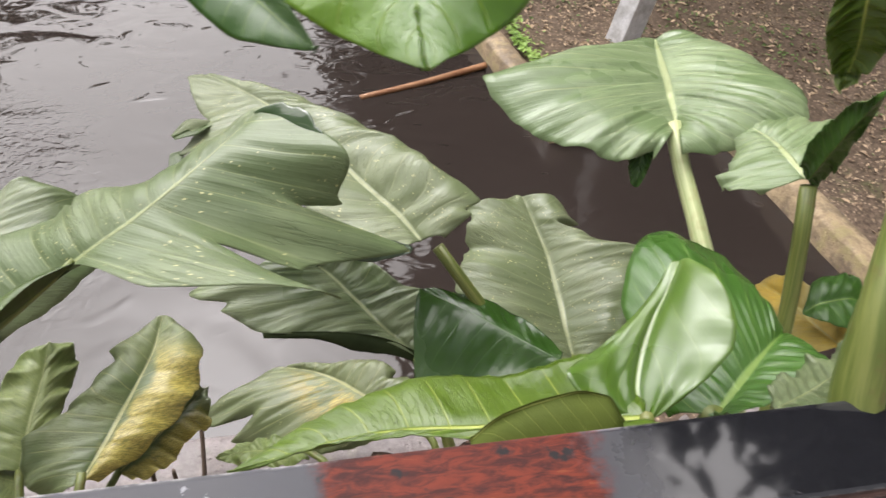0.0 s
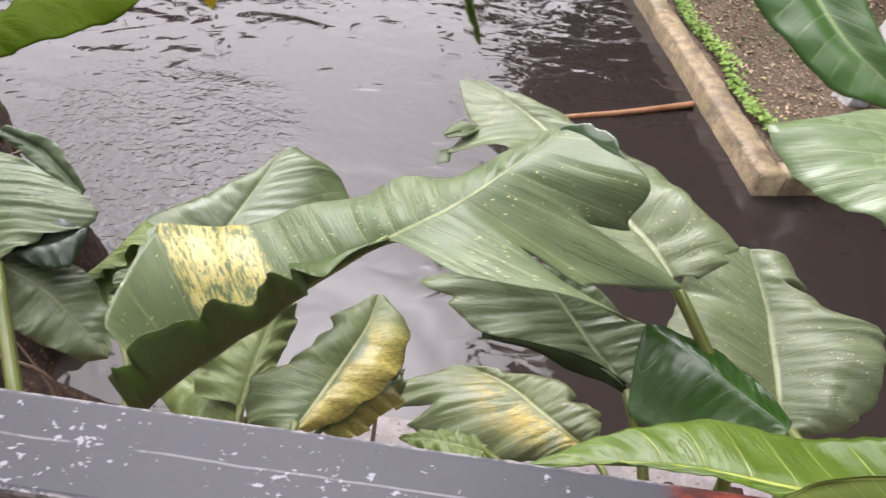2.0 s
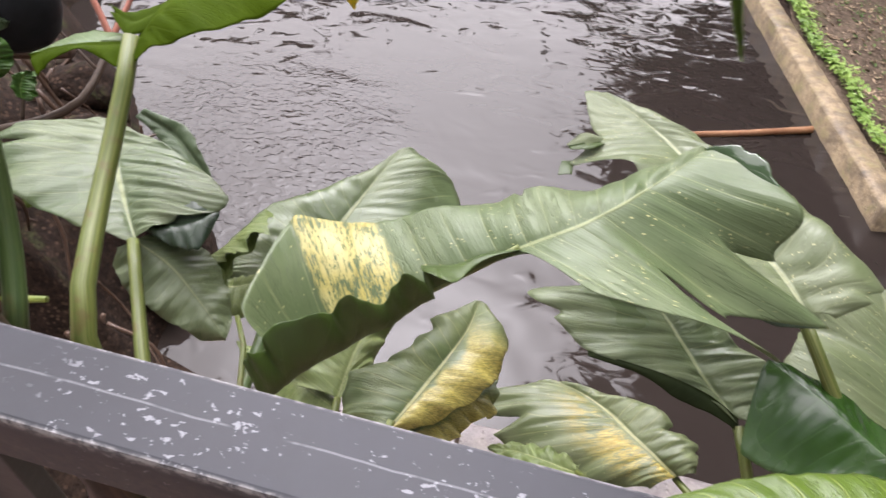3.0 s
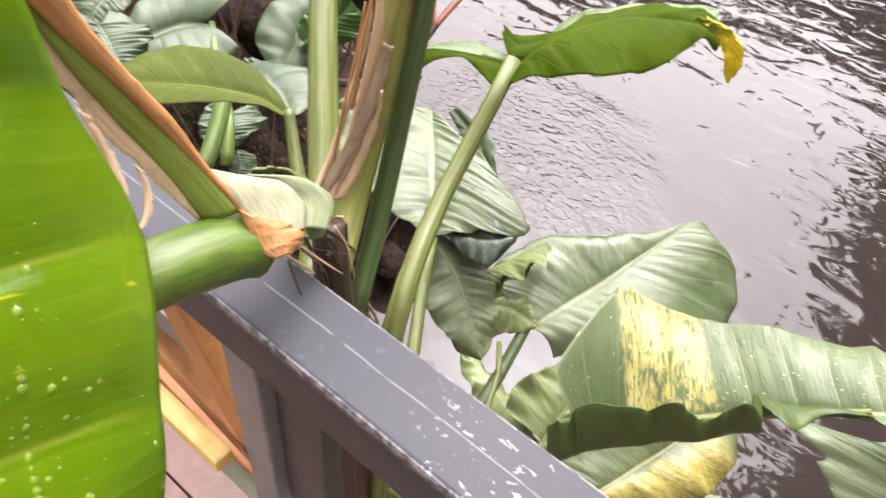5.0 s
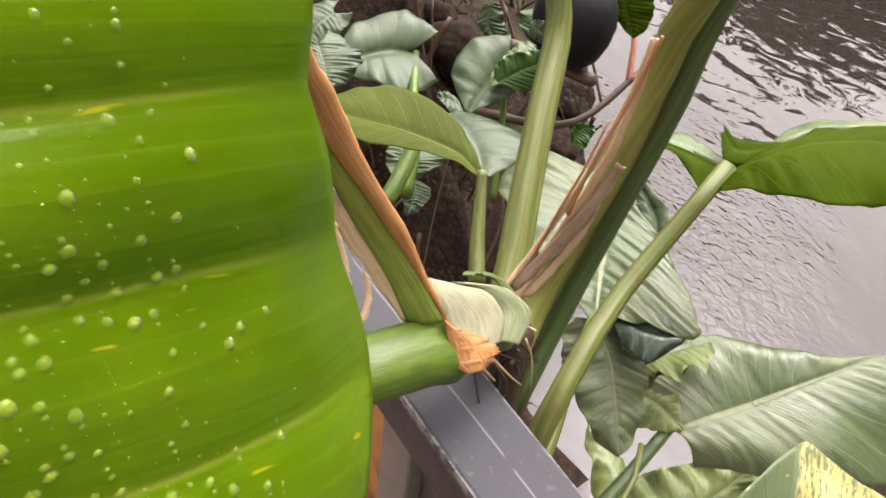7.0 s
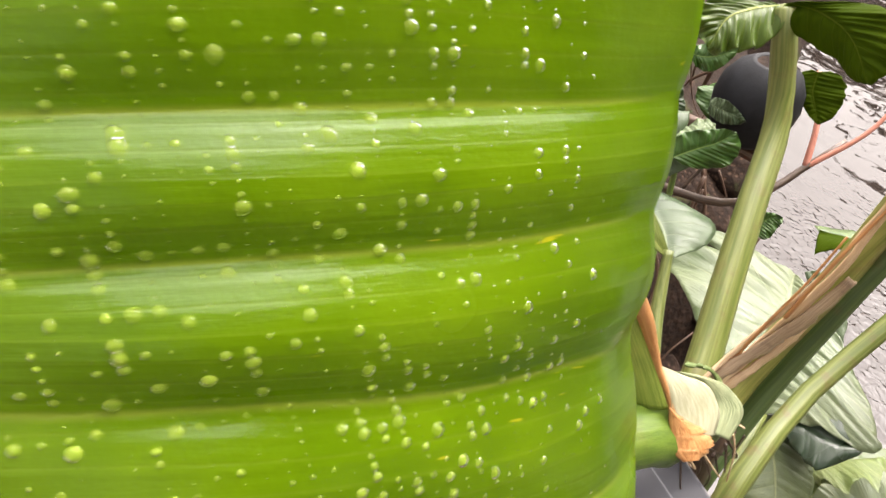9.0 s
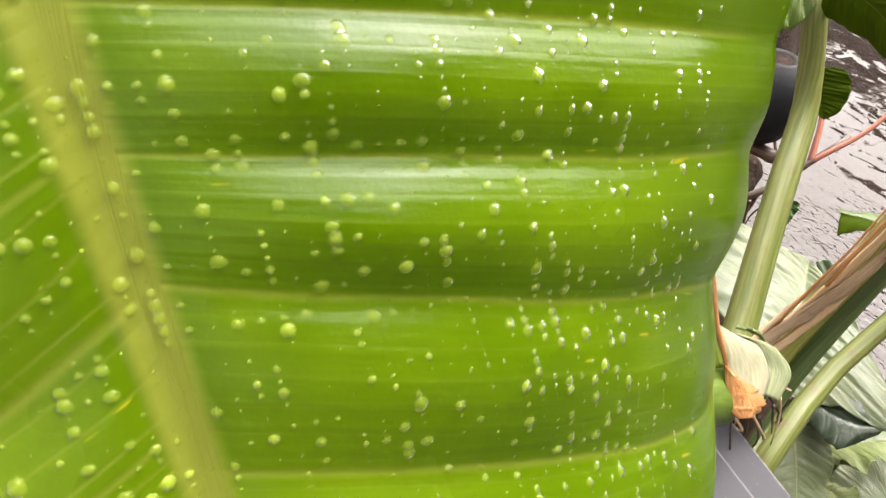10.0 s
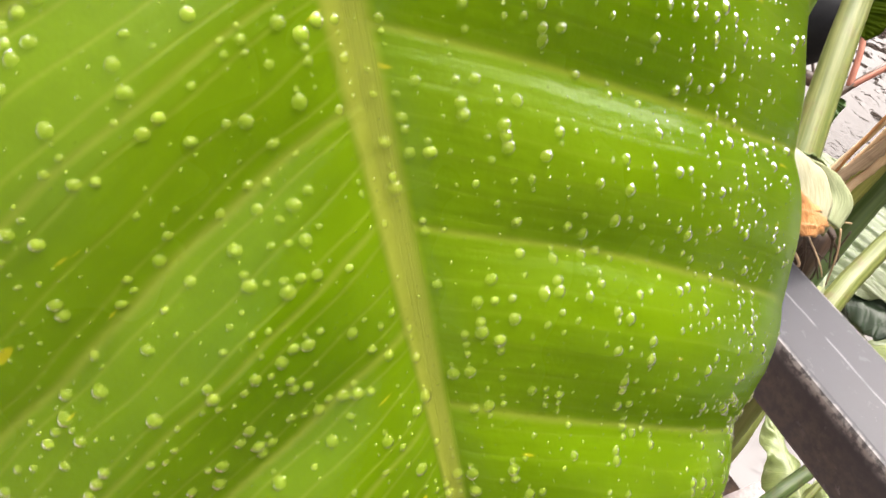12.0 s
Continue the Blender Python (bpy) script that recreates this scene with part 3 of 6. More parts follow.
def blade(plant, material, midrib, left, right, wl, wr, sag=0.02, wave=0.005, nwave=4, lobe=0.02, laterals=11, slant=1.6,
          nu=84, nv=16, thick=0.0007, quilt=0.0008, slant_left=None, wrinkle=0.0021, rag=0.055, knots=None,
          veins=None, arch=None, belly=0.0, label=""):
    """A leaf blade: a curved midrib, two halves of given reach and outline, sagging rims, waves and quilting between the veins."""
    leaf_count[0] += 1
    curl = 0.0 if arch else 0.002 if material in (leaf_lime, leaf_tip, leaf_gloss, leaf_dark, leaf_under) else 0.009
    phase = leaf_count[0] * 1.7
    line = spline(midrib, nu)
    left, right = Vector(left), Vector(right)
    length = sum((line[k + 1] - line[k]).length for k in range(nu))
    fine = np.linspace(0, 1, 201)
    soft = {}
    for key, values in ((-1, wl), (1, wr)):
        w = np.interp(fine, knots if knots and len(values) == len(knots) else WIDTH_AT, values)
        pad = np.r_[np.full(8, w[0]), w, np.full(8, w[-1])]
        kernel = np.hanning(17)
        soft[key] = np.convolve(pad, kernel / kernel.sum(), "valid")
        soft[key][-6:] = np.linspace(soft[key][-6], w[-1] * 0.6, 6)
    if arch:
        depth = np.interp(fine, KNOTS_ARCH, arch["sag"])
        depth = np.convolve(np.r_[np.full(8, depth[0]), depth, np.full(8, depth[-1])], kernel / kernel.sum(), "valid")
    top = []
    for i in range(nu + 1):
        u = i / nu
        d = (line[min(i + 1, nu)] - line[max(i - 1, 0)]).normalized()
        across = (right - left).normalized()
        n = across.cross(d).normalized()
        if n.z < 0:
            n = -n
        row = []
        for j in range(-nv, nv + 1):
            a, side = abs(j) / nv, (1 if j > 0 else -1)
            reach = (right if side > 0 else left) * float(np.interp(u, fine, soft[side]))
            frill = 1 + rag * noise.noise(Vector((u * 8, side * 3.1, phase))) * a + 0.6 * rag * noise.noise(Vector((u * 26, side * 5.3, phase))) * a
            frill -= a * rag * 2.2 * max(0.0, noise.noise(Vector((u * 13, side * 7.7, phase * 2))) - 0.32)
            p = line[i] + reach * (a * frill)
            p = p - d * (lobe * a * a * max(0.0, 1 - u * 3.2) ** 2)
            p = p - d * (belly * 4 * a * (1 - a) * max(0.0, 1 - u * 3.2) ** 2)
            if arch and side > 0:
                p = p + n * (arch["lift"] * 4 * a * (1 - a) - float(np.interp(u, fine, depth)) * a ** arch["power"])
            else:
                p = p - n * (sag * a * a * (0.4 + reach.length / 0.15 * 0.6))
            p = p + n * (wave * a * a * math.sin(2 * math.pi * nwave * u + phase + side * 0.9))
            s = u * laterals - a * (slant if side > 0 or slant_left is None else slant_left)
            if veins:
                inner, outer = veins[0 if side < 0 else 1]
                s = float(np.interp(u, [p0 + (p1 - p0) * a for p0, p1 in zip(inner, outer)], np.arange(len(inner)))) + 0.5
                s += 0.07 * noise.noise(Vector((u * 9, a * 1.6 + side, 4.2))) + 0.03 * noise.noise(Vector((u * 30, a * 3.0, side)))
            p = p + n * (quilt * (abs(math.sin(math.pi * (s + 0.5))) - 0.6) * 2 * min(1.0, a * 4) * (1 - 0.5 * a))
            p = p + n * ((0.015 if not arch else 0.006) * noise.noise(p * 13 + Vector((phase, 0, 0))) * a)
            if curl:
                p = p + n * (curl * a ** 4 * noise.noise(Vector((u * 11, side * 2.3, phase * 3))) + 0.4 * curl * a ** 5 * noise.noise(Vector((u * 27, side * 4.1, phase * 5))))
            fold = noise.noise(Vector((s * 2.1, a * 1.1, phase + side))) + 0.5 * noise.noise(Vector((s * 5.0, a * 1.8, phase - side)))
            p = p + n * (wrinkle * fold * min(1.0, a * 5))
            p = p - n * (0.0022 * math.exp(-((a * reach.length / 0.006) ** 2)))
            row.append((p, u, 0.5 + 0.5 * j / nv, n, s))
        top.append(row)
    return skin(plant, material, top, thick, label)


def sheet(plant, material, midrib, left, right, knots=None, bulge=(0.1, 0.1), droop=(0.0, 0.0), cuts=(), scallop=None, rag=0.04,
          wave=0.004, nwave=5, laterals=11, slant=0.8, wrinkle=0.0021, quilt=0.0009, curl=0.007, pleat=0.0, thick=0.0007, nu=110, nv=18, label=""):
    """A leaf blade between its midrib and two margins, by slopes that never overshoot: each half bellies up, droops at the rim, and may be torn or scalloped."""
    leaf_count[0] += 1
    phase = leaf_count[0] * 1.7
    grid = np.linspace(0, 1, nu + 1)
    steps = np.linspace(0, 1, len(midrib)) if knots is None else np.array(knots)

    def flow(points):
        pts = np.array(points)
        h = np.diff(steps)[:, None]
        rate = np.diff(pts, axis=0) / h
        slope = np.zeros_like(pts)
        slope[0], slope[-1] = rate[0], rate[-1]
        both = rate[:-1] * rate[1:] > 0
        safe = np.where(both, rate[:-1] + rate[1:], 1.0)
        slope[1:-1] = np.where(both, 2 * rate[:-1] * rate[1:] / safe, 0.0)
        k = np.clip(np.searchsorted(steps, grid, "right") - 1, 0, len(steps) - 2)
        h = steps[k + 1] - steps[k]
        f = ((grid - steps[k]) / h)[:, None]
        h = h[:, None]
        return (pts[k] * (2 * f**3 - 3 * f**2 + 1) + pts[k + 1] * (3 * f**2 - 2 * f**3)
                + slope[k] * h * (f**3 - 2 * f**2 + f) + slope[k + 1] * h * (f**3 - f**2))

    mid, rims = flow(midrib), {-1: flow(left), 1: flow(right)}
    top = []
    for i, u in enumerate(grid):
        m = Vector(mid[i])
        d = (Vector(mid[min(i + 1, nu)]) - Vector(mid[max(i - 1, 0)])).normalized()
        row = []
        for j in range(-nv, nv + 1):
            a, side = abs(j) / nv, (1 if j > 0 else -1)
            reach = Vector(rims[side][i]) - m
            n = d.cross(reach)
            n = n.normalized() if n.length > 1e-7 else Vector((0, -0.5, 0.85))
            if n.dot(Vector((0.0, -0.55, 0.83))) < 0:
                n = -n
            size = 1.0
            for who, at, wide, deep in cuts:
                if who == side:
                    size *= 1 - deep * max(0.0, 1 - abs(u - at) / wide) ** 0.8
            if scallop and scallop[0] == side:
                size *= 1 + scallop[2] * (abs(math.sin(math.pi * scallop[1] * u + 0.6)) - 0.5)
            size *= 1 + rag * (noise.noise(Vector((u * 9, side * 3.1, phase))) + 0.6 * noise.noise(Vector((u * 27, side * 5.3, phase))))
            size *= 1 - rag * 2.5 * max(0.0, noise.noise(Vector((u * 14, side * 7.7, phase * 2))) - 0.34)
            b = a * (1 + (size - 1) * a)
            full = reach.length
            belly, fall = bulge[0 if side < 0 else 1], droop[0 if side < 0 else 1]
            p = m + reach * b + n * (full * belly * 4 * a * (1 - a)) - Vector((0, 0, fall * a ** 4))
            room = min(1.0, full / 0.05)
            s = u * laterals - a * slant
            soft = min(1.0, a * 4)
            p += n * (room * quilt * (abs(math.sin(math.pi * (s + 0.5))) - 0.6) * 2 * soft * (1 - 0.5 * a))
            p += n * (room * wave * a * a * math.sin(2 * math.pi * nwave * u + phase + side * 0.9))
            p += n * (room * 0.010 * noise.noise(p * 13 + Vector((phase, 0, 0))) * a)
            p += n * (room * curl * (a ** 4 * noise.noise(Vector((u * 11, side * 2.3, phase * 3))) + 0.4 * a ** 5 * noise.noise(Vector((u * 27, side * 4.1, phase * 5)))))
            fold = noise.noise(Vector((s * 2.1, a * 1.1, phase + side))) + 0.5 * noise.noise(Vector((s * 5.0, a * 1.8, phase - side)))
            p += n * (room * wrinkle * fold * min(1.0, a * 5))
            p -= n * (0.0022 * math.exp(-((a * full / 0.006) ** 2)))
            p += n * (pleat * math.sin(2 * math.pi * (2.3 * a + 0.1 * side)) * max(0.0, 1 - 1.1 * u))
            row.append((p, u, 0.5 + 0.5 * j / nv, n, s))
        top.append(row)
    return skin(plant, material, top, thick, label)


def ribbon(plant, material, edge_a, edge_b, bulge=0.1, thick=0.0016, frayed=0.0, name="sheath", label="", n=40, m=10):
    """A curved skin between two lines, bulging in the middle, with its thickness."""
    bm = bmesh.new()
    uv = bm.loops.layers.uv.new("UVMap")
    la, lb = spline(edge_a, n), spline(edge_b, n)
    sheets = []
    for layer in (0.0, thick):
        rows = []
        for i in range(n + 1):
            across = lb[i] - la[i]
            d = la[min(i + 1, n)] + lb[min(i + 1, n)] - la[max(i - 1, 0)] - lb[max(i - 1, 0)]
            nor = across.cross(d).normalized()
            if nor.dot(Vector((0.45, -0.55, 0.70))) < 0:
                nor = -nor
            row = []
            for j in range(m + 1):
                a = j / m
                far = a * (1 + frayed * (noise.noise(Vector((i * 0.55, 3.3, plant.location.x))) + 0.6 * noise.noise(Vector((i * 1.7, 8.1, 0)))))
                q = la[i] + across * far + nor * (across.length * bulge * 4 * a * (1 - a) - layer)
                q += nor * (0.0012 * noise.noise(q * 70))
                row.append(bm.verts.new(q))
            rows.append(row)
        sheets.append(rows)
    for k, rows in enumerate(sheets):
        for i in range(n):
            for j in range(m):
                c = ((i, j), (i + 1, j), (i + 1, j + 1), (i, j + 1))
                c = c if k == 0 else c[::-1]
                face = bm.faces.new([rows[p][q] for p, q in c])
                for loop, (p, q) in zip(face.loops, c):
                    loop[uv].uv = (p / n, q / m)
    rim = [(i, 0) for i in range(n)] + [(n, j) for j in range(m)] + [(i, m) for i in range(n, 0, -1)] + [(0, j) for j in range(m, 0, -1)]
    for (a, c), (e, g) in zip(rim, rim[1:] + rim[:1]):
        bm.faces.new((sheets[0][a][c], sheets[1][a][c], sheets[1][e][g], sheets[0][e][g]))
    bmesh.ops.recalc_face_normals(bm, faces=bm.faces)
    return part(name, bm, material, plant, label)


def stalk(plant, material, points, r0, r1, name="petiole", label="", **more):
    return part(name, tube(points, r0, r1, **more), material, plant, label)


def scatter(name, count, spot, size, material, label, category, seed, curl=0.25, lift=0.002):
    """Many small curled leaves lying on the ground, as one object."""
    rnd = random.Random(seed)
    verts, faces = [], []
    for _ in range(count):
        p = spot(rnd)
        s = size * rnd.uniform(0.5, 1.4)
        m = Matrix.Translation(p) @ Euler((rnd.uniform(-0.5, 0.5), rnd.uniform(-0.5, 0.5), rnd.uniform(0, 6.3))).to_matrix().to_4x4()
        k = len(verts)
        shape = ((-1, 0, 0), (-0.3, 0.42, curl), (0.4, 0.36, curl), (1, 0, 0.1), (0.4, -0.36, curl), (-0.3, -0.42, curl), (0, 0, -0.05))
        verts += [m @ (Vector(v) * s + Vector((0, 0, lift))) for v in shape]
        faces += [(k + 6, k + a, k + (a + 1) % 6) for a in range(6)]
    mesh = bpy.data.meshes.new(name)
    mesh.from_pydata([tuple(v) for v in verts], [], faces)
    mesh.materials.append(material)
    return tagged(new(name, mesh), label, category, kind="stuff")


# ---- ground, pond and rims ----
WATER_Z, RIM_Z = -0.30, -0.20
FAR = Vector((1.067, 2.157, 0))
INWARD = Vector((-0.201, 0.980, 0)).normalized()
ALONG = Vector((0.980, 0.201, 0)).normalized()


def far_bank(x, y):
    """How far a place lies inside the far bank, behind its kerb."""
    d = Vector((x, y, 0)) - FAR
    block = min(d.dot(ALONG), d.dot(INWARD))
    right = x - (1.93 - 0.10 * (y - 1.2))
    return max(block, right)


def shore_x(y):
    """The left shore, where the pond meets the soil bank."""
    return -0.98 - 0.80 * (y - 0.95) - 0.16 * math.sin(y * 3.1) - 0.07 * math.sin(y * 8.0)


def ground_height(x, y):
    if y < 0.88:
        h = -0.21
    elif far_bank(x, y) > 0.06 and y > -6:
        h = -0.215
    elif y > 16 or x < -14:
        h = 0.3
    else:
        h = -0.75
    inland = shore_x(y) - x
    if 0.8 < y < 16 and inland > -0.3:
        h = max(h, -0.75 + min(1.0, (inland + 0.3) / 0.5) * 0.75 + 0.32 * min(1.0, max(0.0, inland) / 0.9))
    if 0.36 < y <= 0.88 and x < -0.85:
        h += min(1.0, (-0.85 - x) / 0.8) * 0.30
    rim = -1.35 - 0.55 * max(0.0, y - 1.02) + 0.05 * noise.noise(Vector((0, y * 5, 3)))
    fade = min(1.0, max(0.0, (1.42 - y) / 0.3)) * min(1.0, max(0.0, (y - 0.36) / 0.25))
    h += 0.24 * fade * min(1.0, max(0.0, (rim - x) / 0.16))
    near = Vector((x, y, 0))
    return h + 0.03 * noise.noise(near * 3.0) + 0.012 * noise.noise(near * 11.0)


def build_ground():
    inner_x = np.arange(-3.2, 3.21, 0.045)
    inner_y = np.arange(-0.3, 5.01, 0.045)
    xs = np.r_[-400, -120, -40, -16, -9, -6, -4.2, inner_x, 4.2, 6, 9, 16, 40, 120, 400]
    ys = np.r_[-400, -120, -40, -12, -4, -1.5, inner_y, 6, 8, 11, 15, 17, 40, 120, 400]
    verts = [(float(x), float(y), ground_height(float(x), float(y))) for y in ys for x in xs]
    w = len(xs)
    faces = [(r * w + c, r * w + c + 1, (r + 1) * w + c + 1, (r + 1) * w + c) for r in range(len(ys) - 1) for c in range(w - 1)]
    mesh = bpy.data.meshes.new("ground")
    mesh.from_pydata(verts, [], faces)
    mesh.materials.append(soil_bank)
    mesh.materials.append(soil_wet)
    for poly in mesh.polygons:
        poly.use_smooth = True
        c = poly.center
        poly.material_index = 1 if c.x < 0.9 and c.y < 6 else 0
    return tagged(new("ground", mesh), "brown soil with leaf litter round the pond", "ground", kind="structure")


build_ground()

bm = bmesh.new()
bmesh.ops.create_grid(bm, x_segments=4, y_segments=4, size=9.0, matrix=Matrix.Translation((-5.0, 9.5, WATER_Z)))
tagged(part("water", bm, water_mat), "murky rippled pond water reflecting a grey sky", "water", kind="structure")


def kerb(name, a, b, inward, width, top, drop, material, label, seed):
    """A concrete kerb from a to b: worn, slightly uneven edges, its back towards the land."""
    a, b, inward = Vector(a), Vector(b), Vector(inward).normalized()
    n = max(2, int((b - a).length / 0.04))
    bm = bmesh.new()
    rows = []
    for i in range(n + 1):
        p = a.lerp(b, i / n)
        profile = ((0.0, -drop), (0.0, -0.012), (0.010, -0.001), (width * 0.35, 0.002), (width * 0.7, 0.0), (width - 0.012, -0.002), (width, -0.014), (width, -drop))
        row = []
        for k, (off, h) in enumerate(profile):
            q = Vector((p.x, p.y, seed * 7.0 + k))
            worn = 0.006 * noise.noise(q * 9) + 0.004 * noise.noise(q * 31)
            row.append(bm.verts.new((p.x + inward.x * (off + worn), p.y + inward.y * (off + worn), top + h + 0.6 * worn)))
        rows.append(row)
    for i in range(n):
        for k in range(7):
            bm.faces.new((rows[i][k], rows[i][k + 1], rows[i + 1][k + 1], rows[i + 1][k]))
    for row in (rows[0], rows[-1]):
        bm.faces.new(row)
    bmesh.ops.recalc_face_normals(bm, faces=bm.faces)
    return tagged(part(name, bm, material), label, "kerb", kind="structure")


corner = Vector((FAR.x, FAR.y, 0))
kerb("pond_kerb", corner, corner + INWARD * 6.0, ALONG, 0.108, RIM_Z, 0.5, rim_far, "stained mossy concrete kerb along the pond", 1)
kerb("pond_kerb", corner + ALONG * 0.1085, corner + ALONG * 0.86, INWARD, 0.10, RIM_Z - 0.003, 0.5, rim_far, "stained mossy concrete kerb along the pond", 2)
kerb("pond_kerb", (1.79, 2.30, 0), (2.02, 0.2, 0), (1, 0.1, 0), 0.112, RIM_Z + 0.004, 0.5, rim_far, "wet stained concrete kerb along the pond", 3)
kerb("pond_kerb", (-0.60, 0.931, 0), (2.05, 0.955, 0), (0, -1, 0), 0.13, RIM_Z, 0.5, rim_near, "grey-pink concrete pond edge under the plants", 4)


# ---- deck and the unseen wall added behind ----
def build_deck():
    deck = thing("deck", "red-brown boarded deck behind the railing", "deck")
    tagged(deck, kind="structure")
    for k in range(18):
        bm = bmesh.new()
        y1 = 0.36 - k * 0.142
        box(bm, (-3.0, y1 - 0.138, -0.03), (3.0, y1, 0.0), 0.003)
        part("board", bm, deck_mat, deck, smooth=False)
    bm = bmesh.new()
    box(bm, (-3.0, -2.0, -0.2), (3.0, 0.30, -0.034))
    part("joists", bm, steel_dark, deck, smooth=False)


build_deck()
# Out-of-view wall, added to close off the side behind the camera.
bm = bmesh.new()
box(bm, (-4.0, -2.42, -0.2), (4.0, -2.3, 2.7))
tagged(part("unseen_wall_back", bm, wall_mat, smooth=False), "unseen plain wall added behind the deck", "wall", kind="structure")

# ---- railing ----
def build_railing():
    rail = thing("railing", "dark grey painted steel railing, chipped, with red primer patch", "railing")
    bm = bmesh.new()
    box(bm, (-3.0, 0.162, 0.927), (3.0, 0.221, 0.985), 0.0035)
    part("top_rail", bm, rail_mat, rail, "dark grey top rail with chipped paint", smooth=False)
    for x in (-1.55, -0.50, 0.62, 1.7):
        bm = bmesh.new()
        box(bm, (x - 0.02, 0.172, 0.0), (x + 0.02, 0.212, 0.926), 0.003)
        part("post", bm, steel_grey, rail, smooth=False)
    bm = bmesh.new()
    box(bm, (-0.478, 0.186, 0.66), (-0.425, 0.206, 0.925), 0.002)
    part("plate", bm, steel_dark, rail, "dark flat plate under the top rail", smooth=False)
    part("lower_pipe", tube([(-3.0, 0.185, 0.60), (0.0, 0.185, 0.60), (3.0, 0.185, 0.60)], 0.016, 0.016, n=6), pipe_mat, rail, "pale green lower pipe")
    for (a, b, w) in (((-0.64, 0.90), (-0.505, 0.64), 0.020), ((-0.74, 0.64), (-0.53, 0.60), 0.020), ((-0.83, 0.76), (-0.50, 0.655), 0.016)):
        bm = bmesh.new()
        d = Vector((b[0] - a[0], 0, b[1] - a[1]))
        turn = Matrix.Translation((a[0], 0.195, a[1])) @ Matrix.Rotation(-math.atan2(d.z, d.x), 4, "Y")
        box(bm, (0, -0.012, -w), (d.length, 0.012, w), 0.002, turn)
        part("brace", bm, orange_mat, rail, "orange painted brace", smooth=False)
    bm = bmesh.new()
    box(bm, (-0.72, 0.150, 0.668), (-0.545, 0.172, 0.690), 0.004)
    part("slat", bm, straw_mat, rail, "straw yellow slat", smooth=False)
    bm = bmesh.new()
    box(bm, (-3.0, 0.20, 0.735), (-0.53, 0.222, 0.775), 0.003)
    part("middle_rail", bm, steel_grey, rail, smooth=False)


build_railing()


# ---- far bank: post, weeds, litter, pole ----
bm = bmesh.new()
box(bm, (-0.055, -0.055, -0.1), (0.055, 0.055, 1.5), 0.006)
bmesh.ops.transform(bm, matrix=pose(1.60, 2.82, -0.2, 4, 5, 18), verts=bm.verts)
tagged(part("fence_post", bm, post_paint, smooth=False), "whitewashed concrete post standing in the soil", "post")

pole = tube([(0.33, 2.52, -0.297), (0.62, 2.62, -0.292), (0.92, 2.74, -0.285)], 0.012, 0.015, n=24, rough=0.1)
tagged(part("bamboo_pole", pole, bamboo_mat), "tan bamboo pole floating in the pond beside the kerb", "pole")


def on_bank(lo, hi, xlim):
    def spot(rnd):
        while True:
            x, y = rnd.uniform(*xlim), rnd.uniform(0.6, 5.0)
            if lo < far_bank(x, y) < hi:
                return Vector((x, y, ground_height(x, y) + 0.004))
    return spot


def weed_spot(rnd):
    s = rnd.uniform(-0.02, 2.6)
    off = 0.125 + abs(rnd.gauss(0, 0.04)) + 0.02 * math.sin(s * 9)
    p = corner + INWARD * s + ALONG * off
    return Vector((p.x, p.y, -0.20 + rnd.uniform(0, 0.03)))


scatter("leaf_litter", 9000, on_bank(0.14, 3.0, (0.9, 4.2)), 0.0125, litter_mat, "dry brown leaf litter on the soil", "litter", 3)
scatter("moss_patch", 8000, lambda r: (lambda p: p if noise.noise(p * 2.2) > 0.12 or r.random() < 0.12 else p + Vector((0, 0, -0.05)))(on_bank(0.3, 3.0, (1.1, 4.2))(r)), 0.0105, moss_mat, "green moss and seedlings on the soil", "moss", 4)
scatter("weeds", 2600, weed_spot, 0.013, weed_mat, "bright green creeping weeds along the kerb", "weeds", 5, 0.1, 0.004)


def near_spot(rnd):
    x, y = rnd.uniform(-0.8, 0.9), rnd.uniform(0.38, 0.80)
    return Vector((x, y, ground_height(x, y) + 0.004))


scatter("leaf_litter", 900, near_spot, 0.02, litter_mat, "dry brown leaf litter under the plants", "litter", 6)


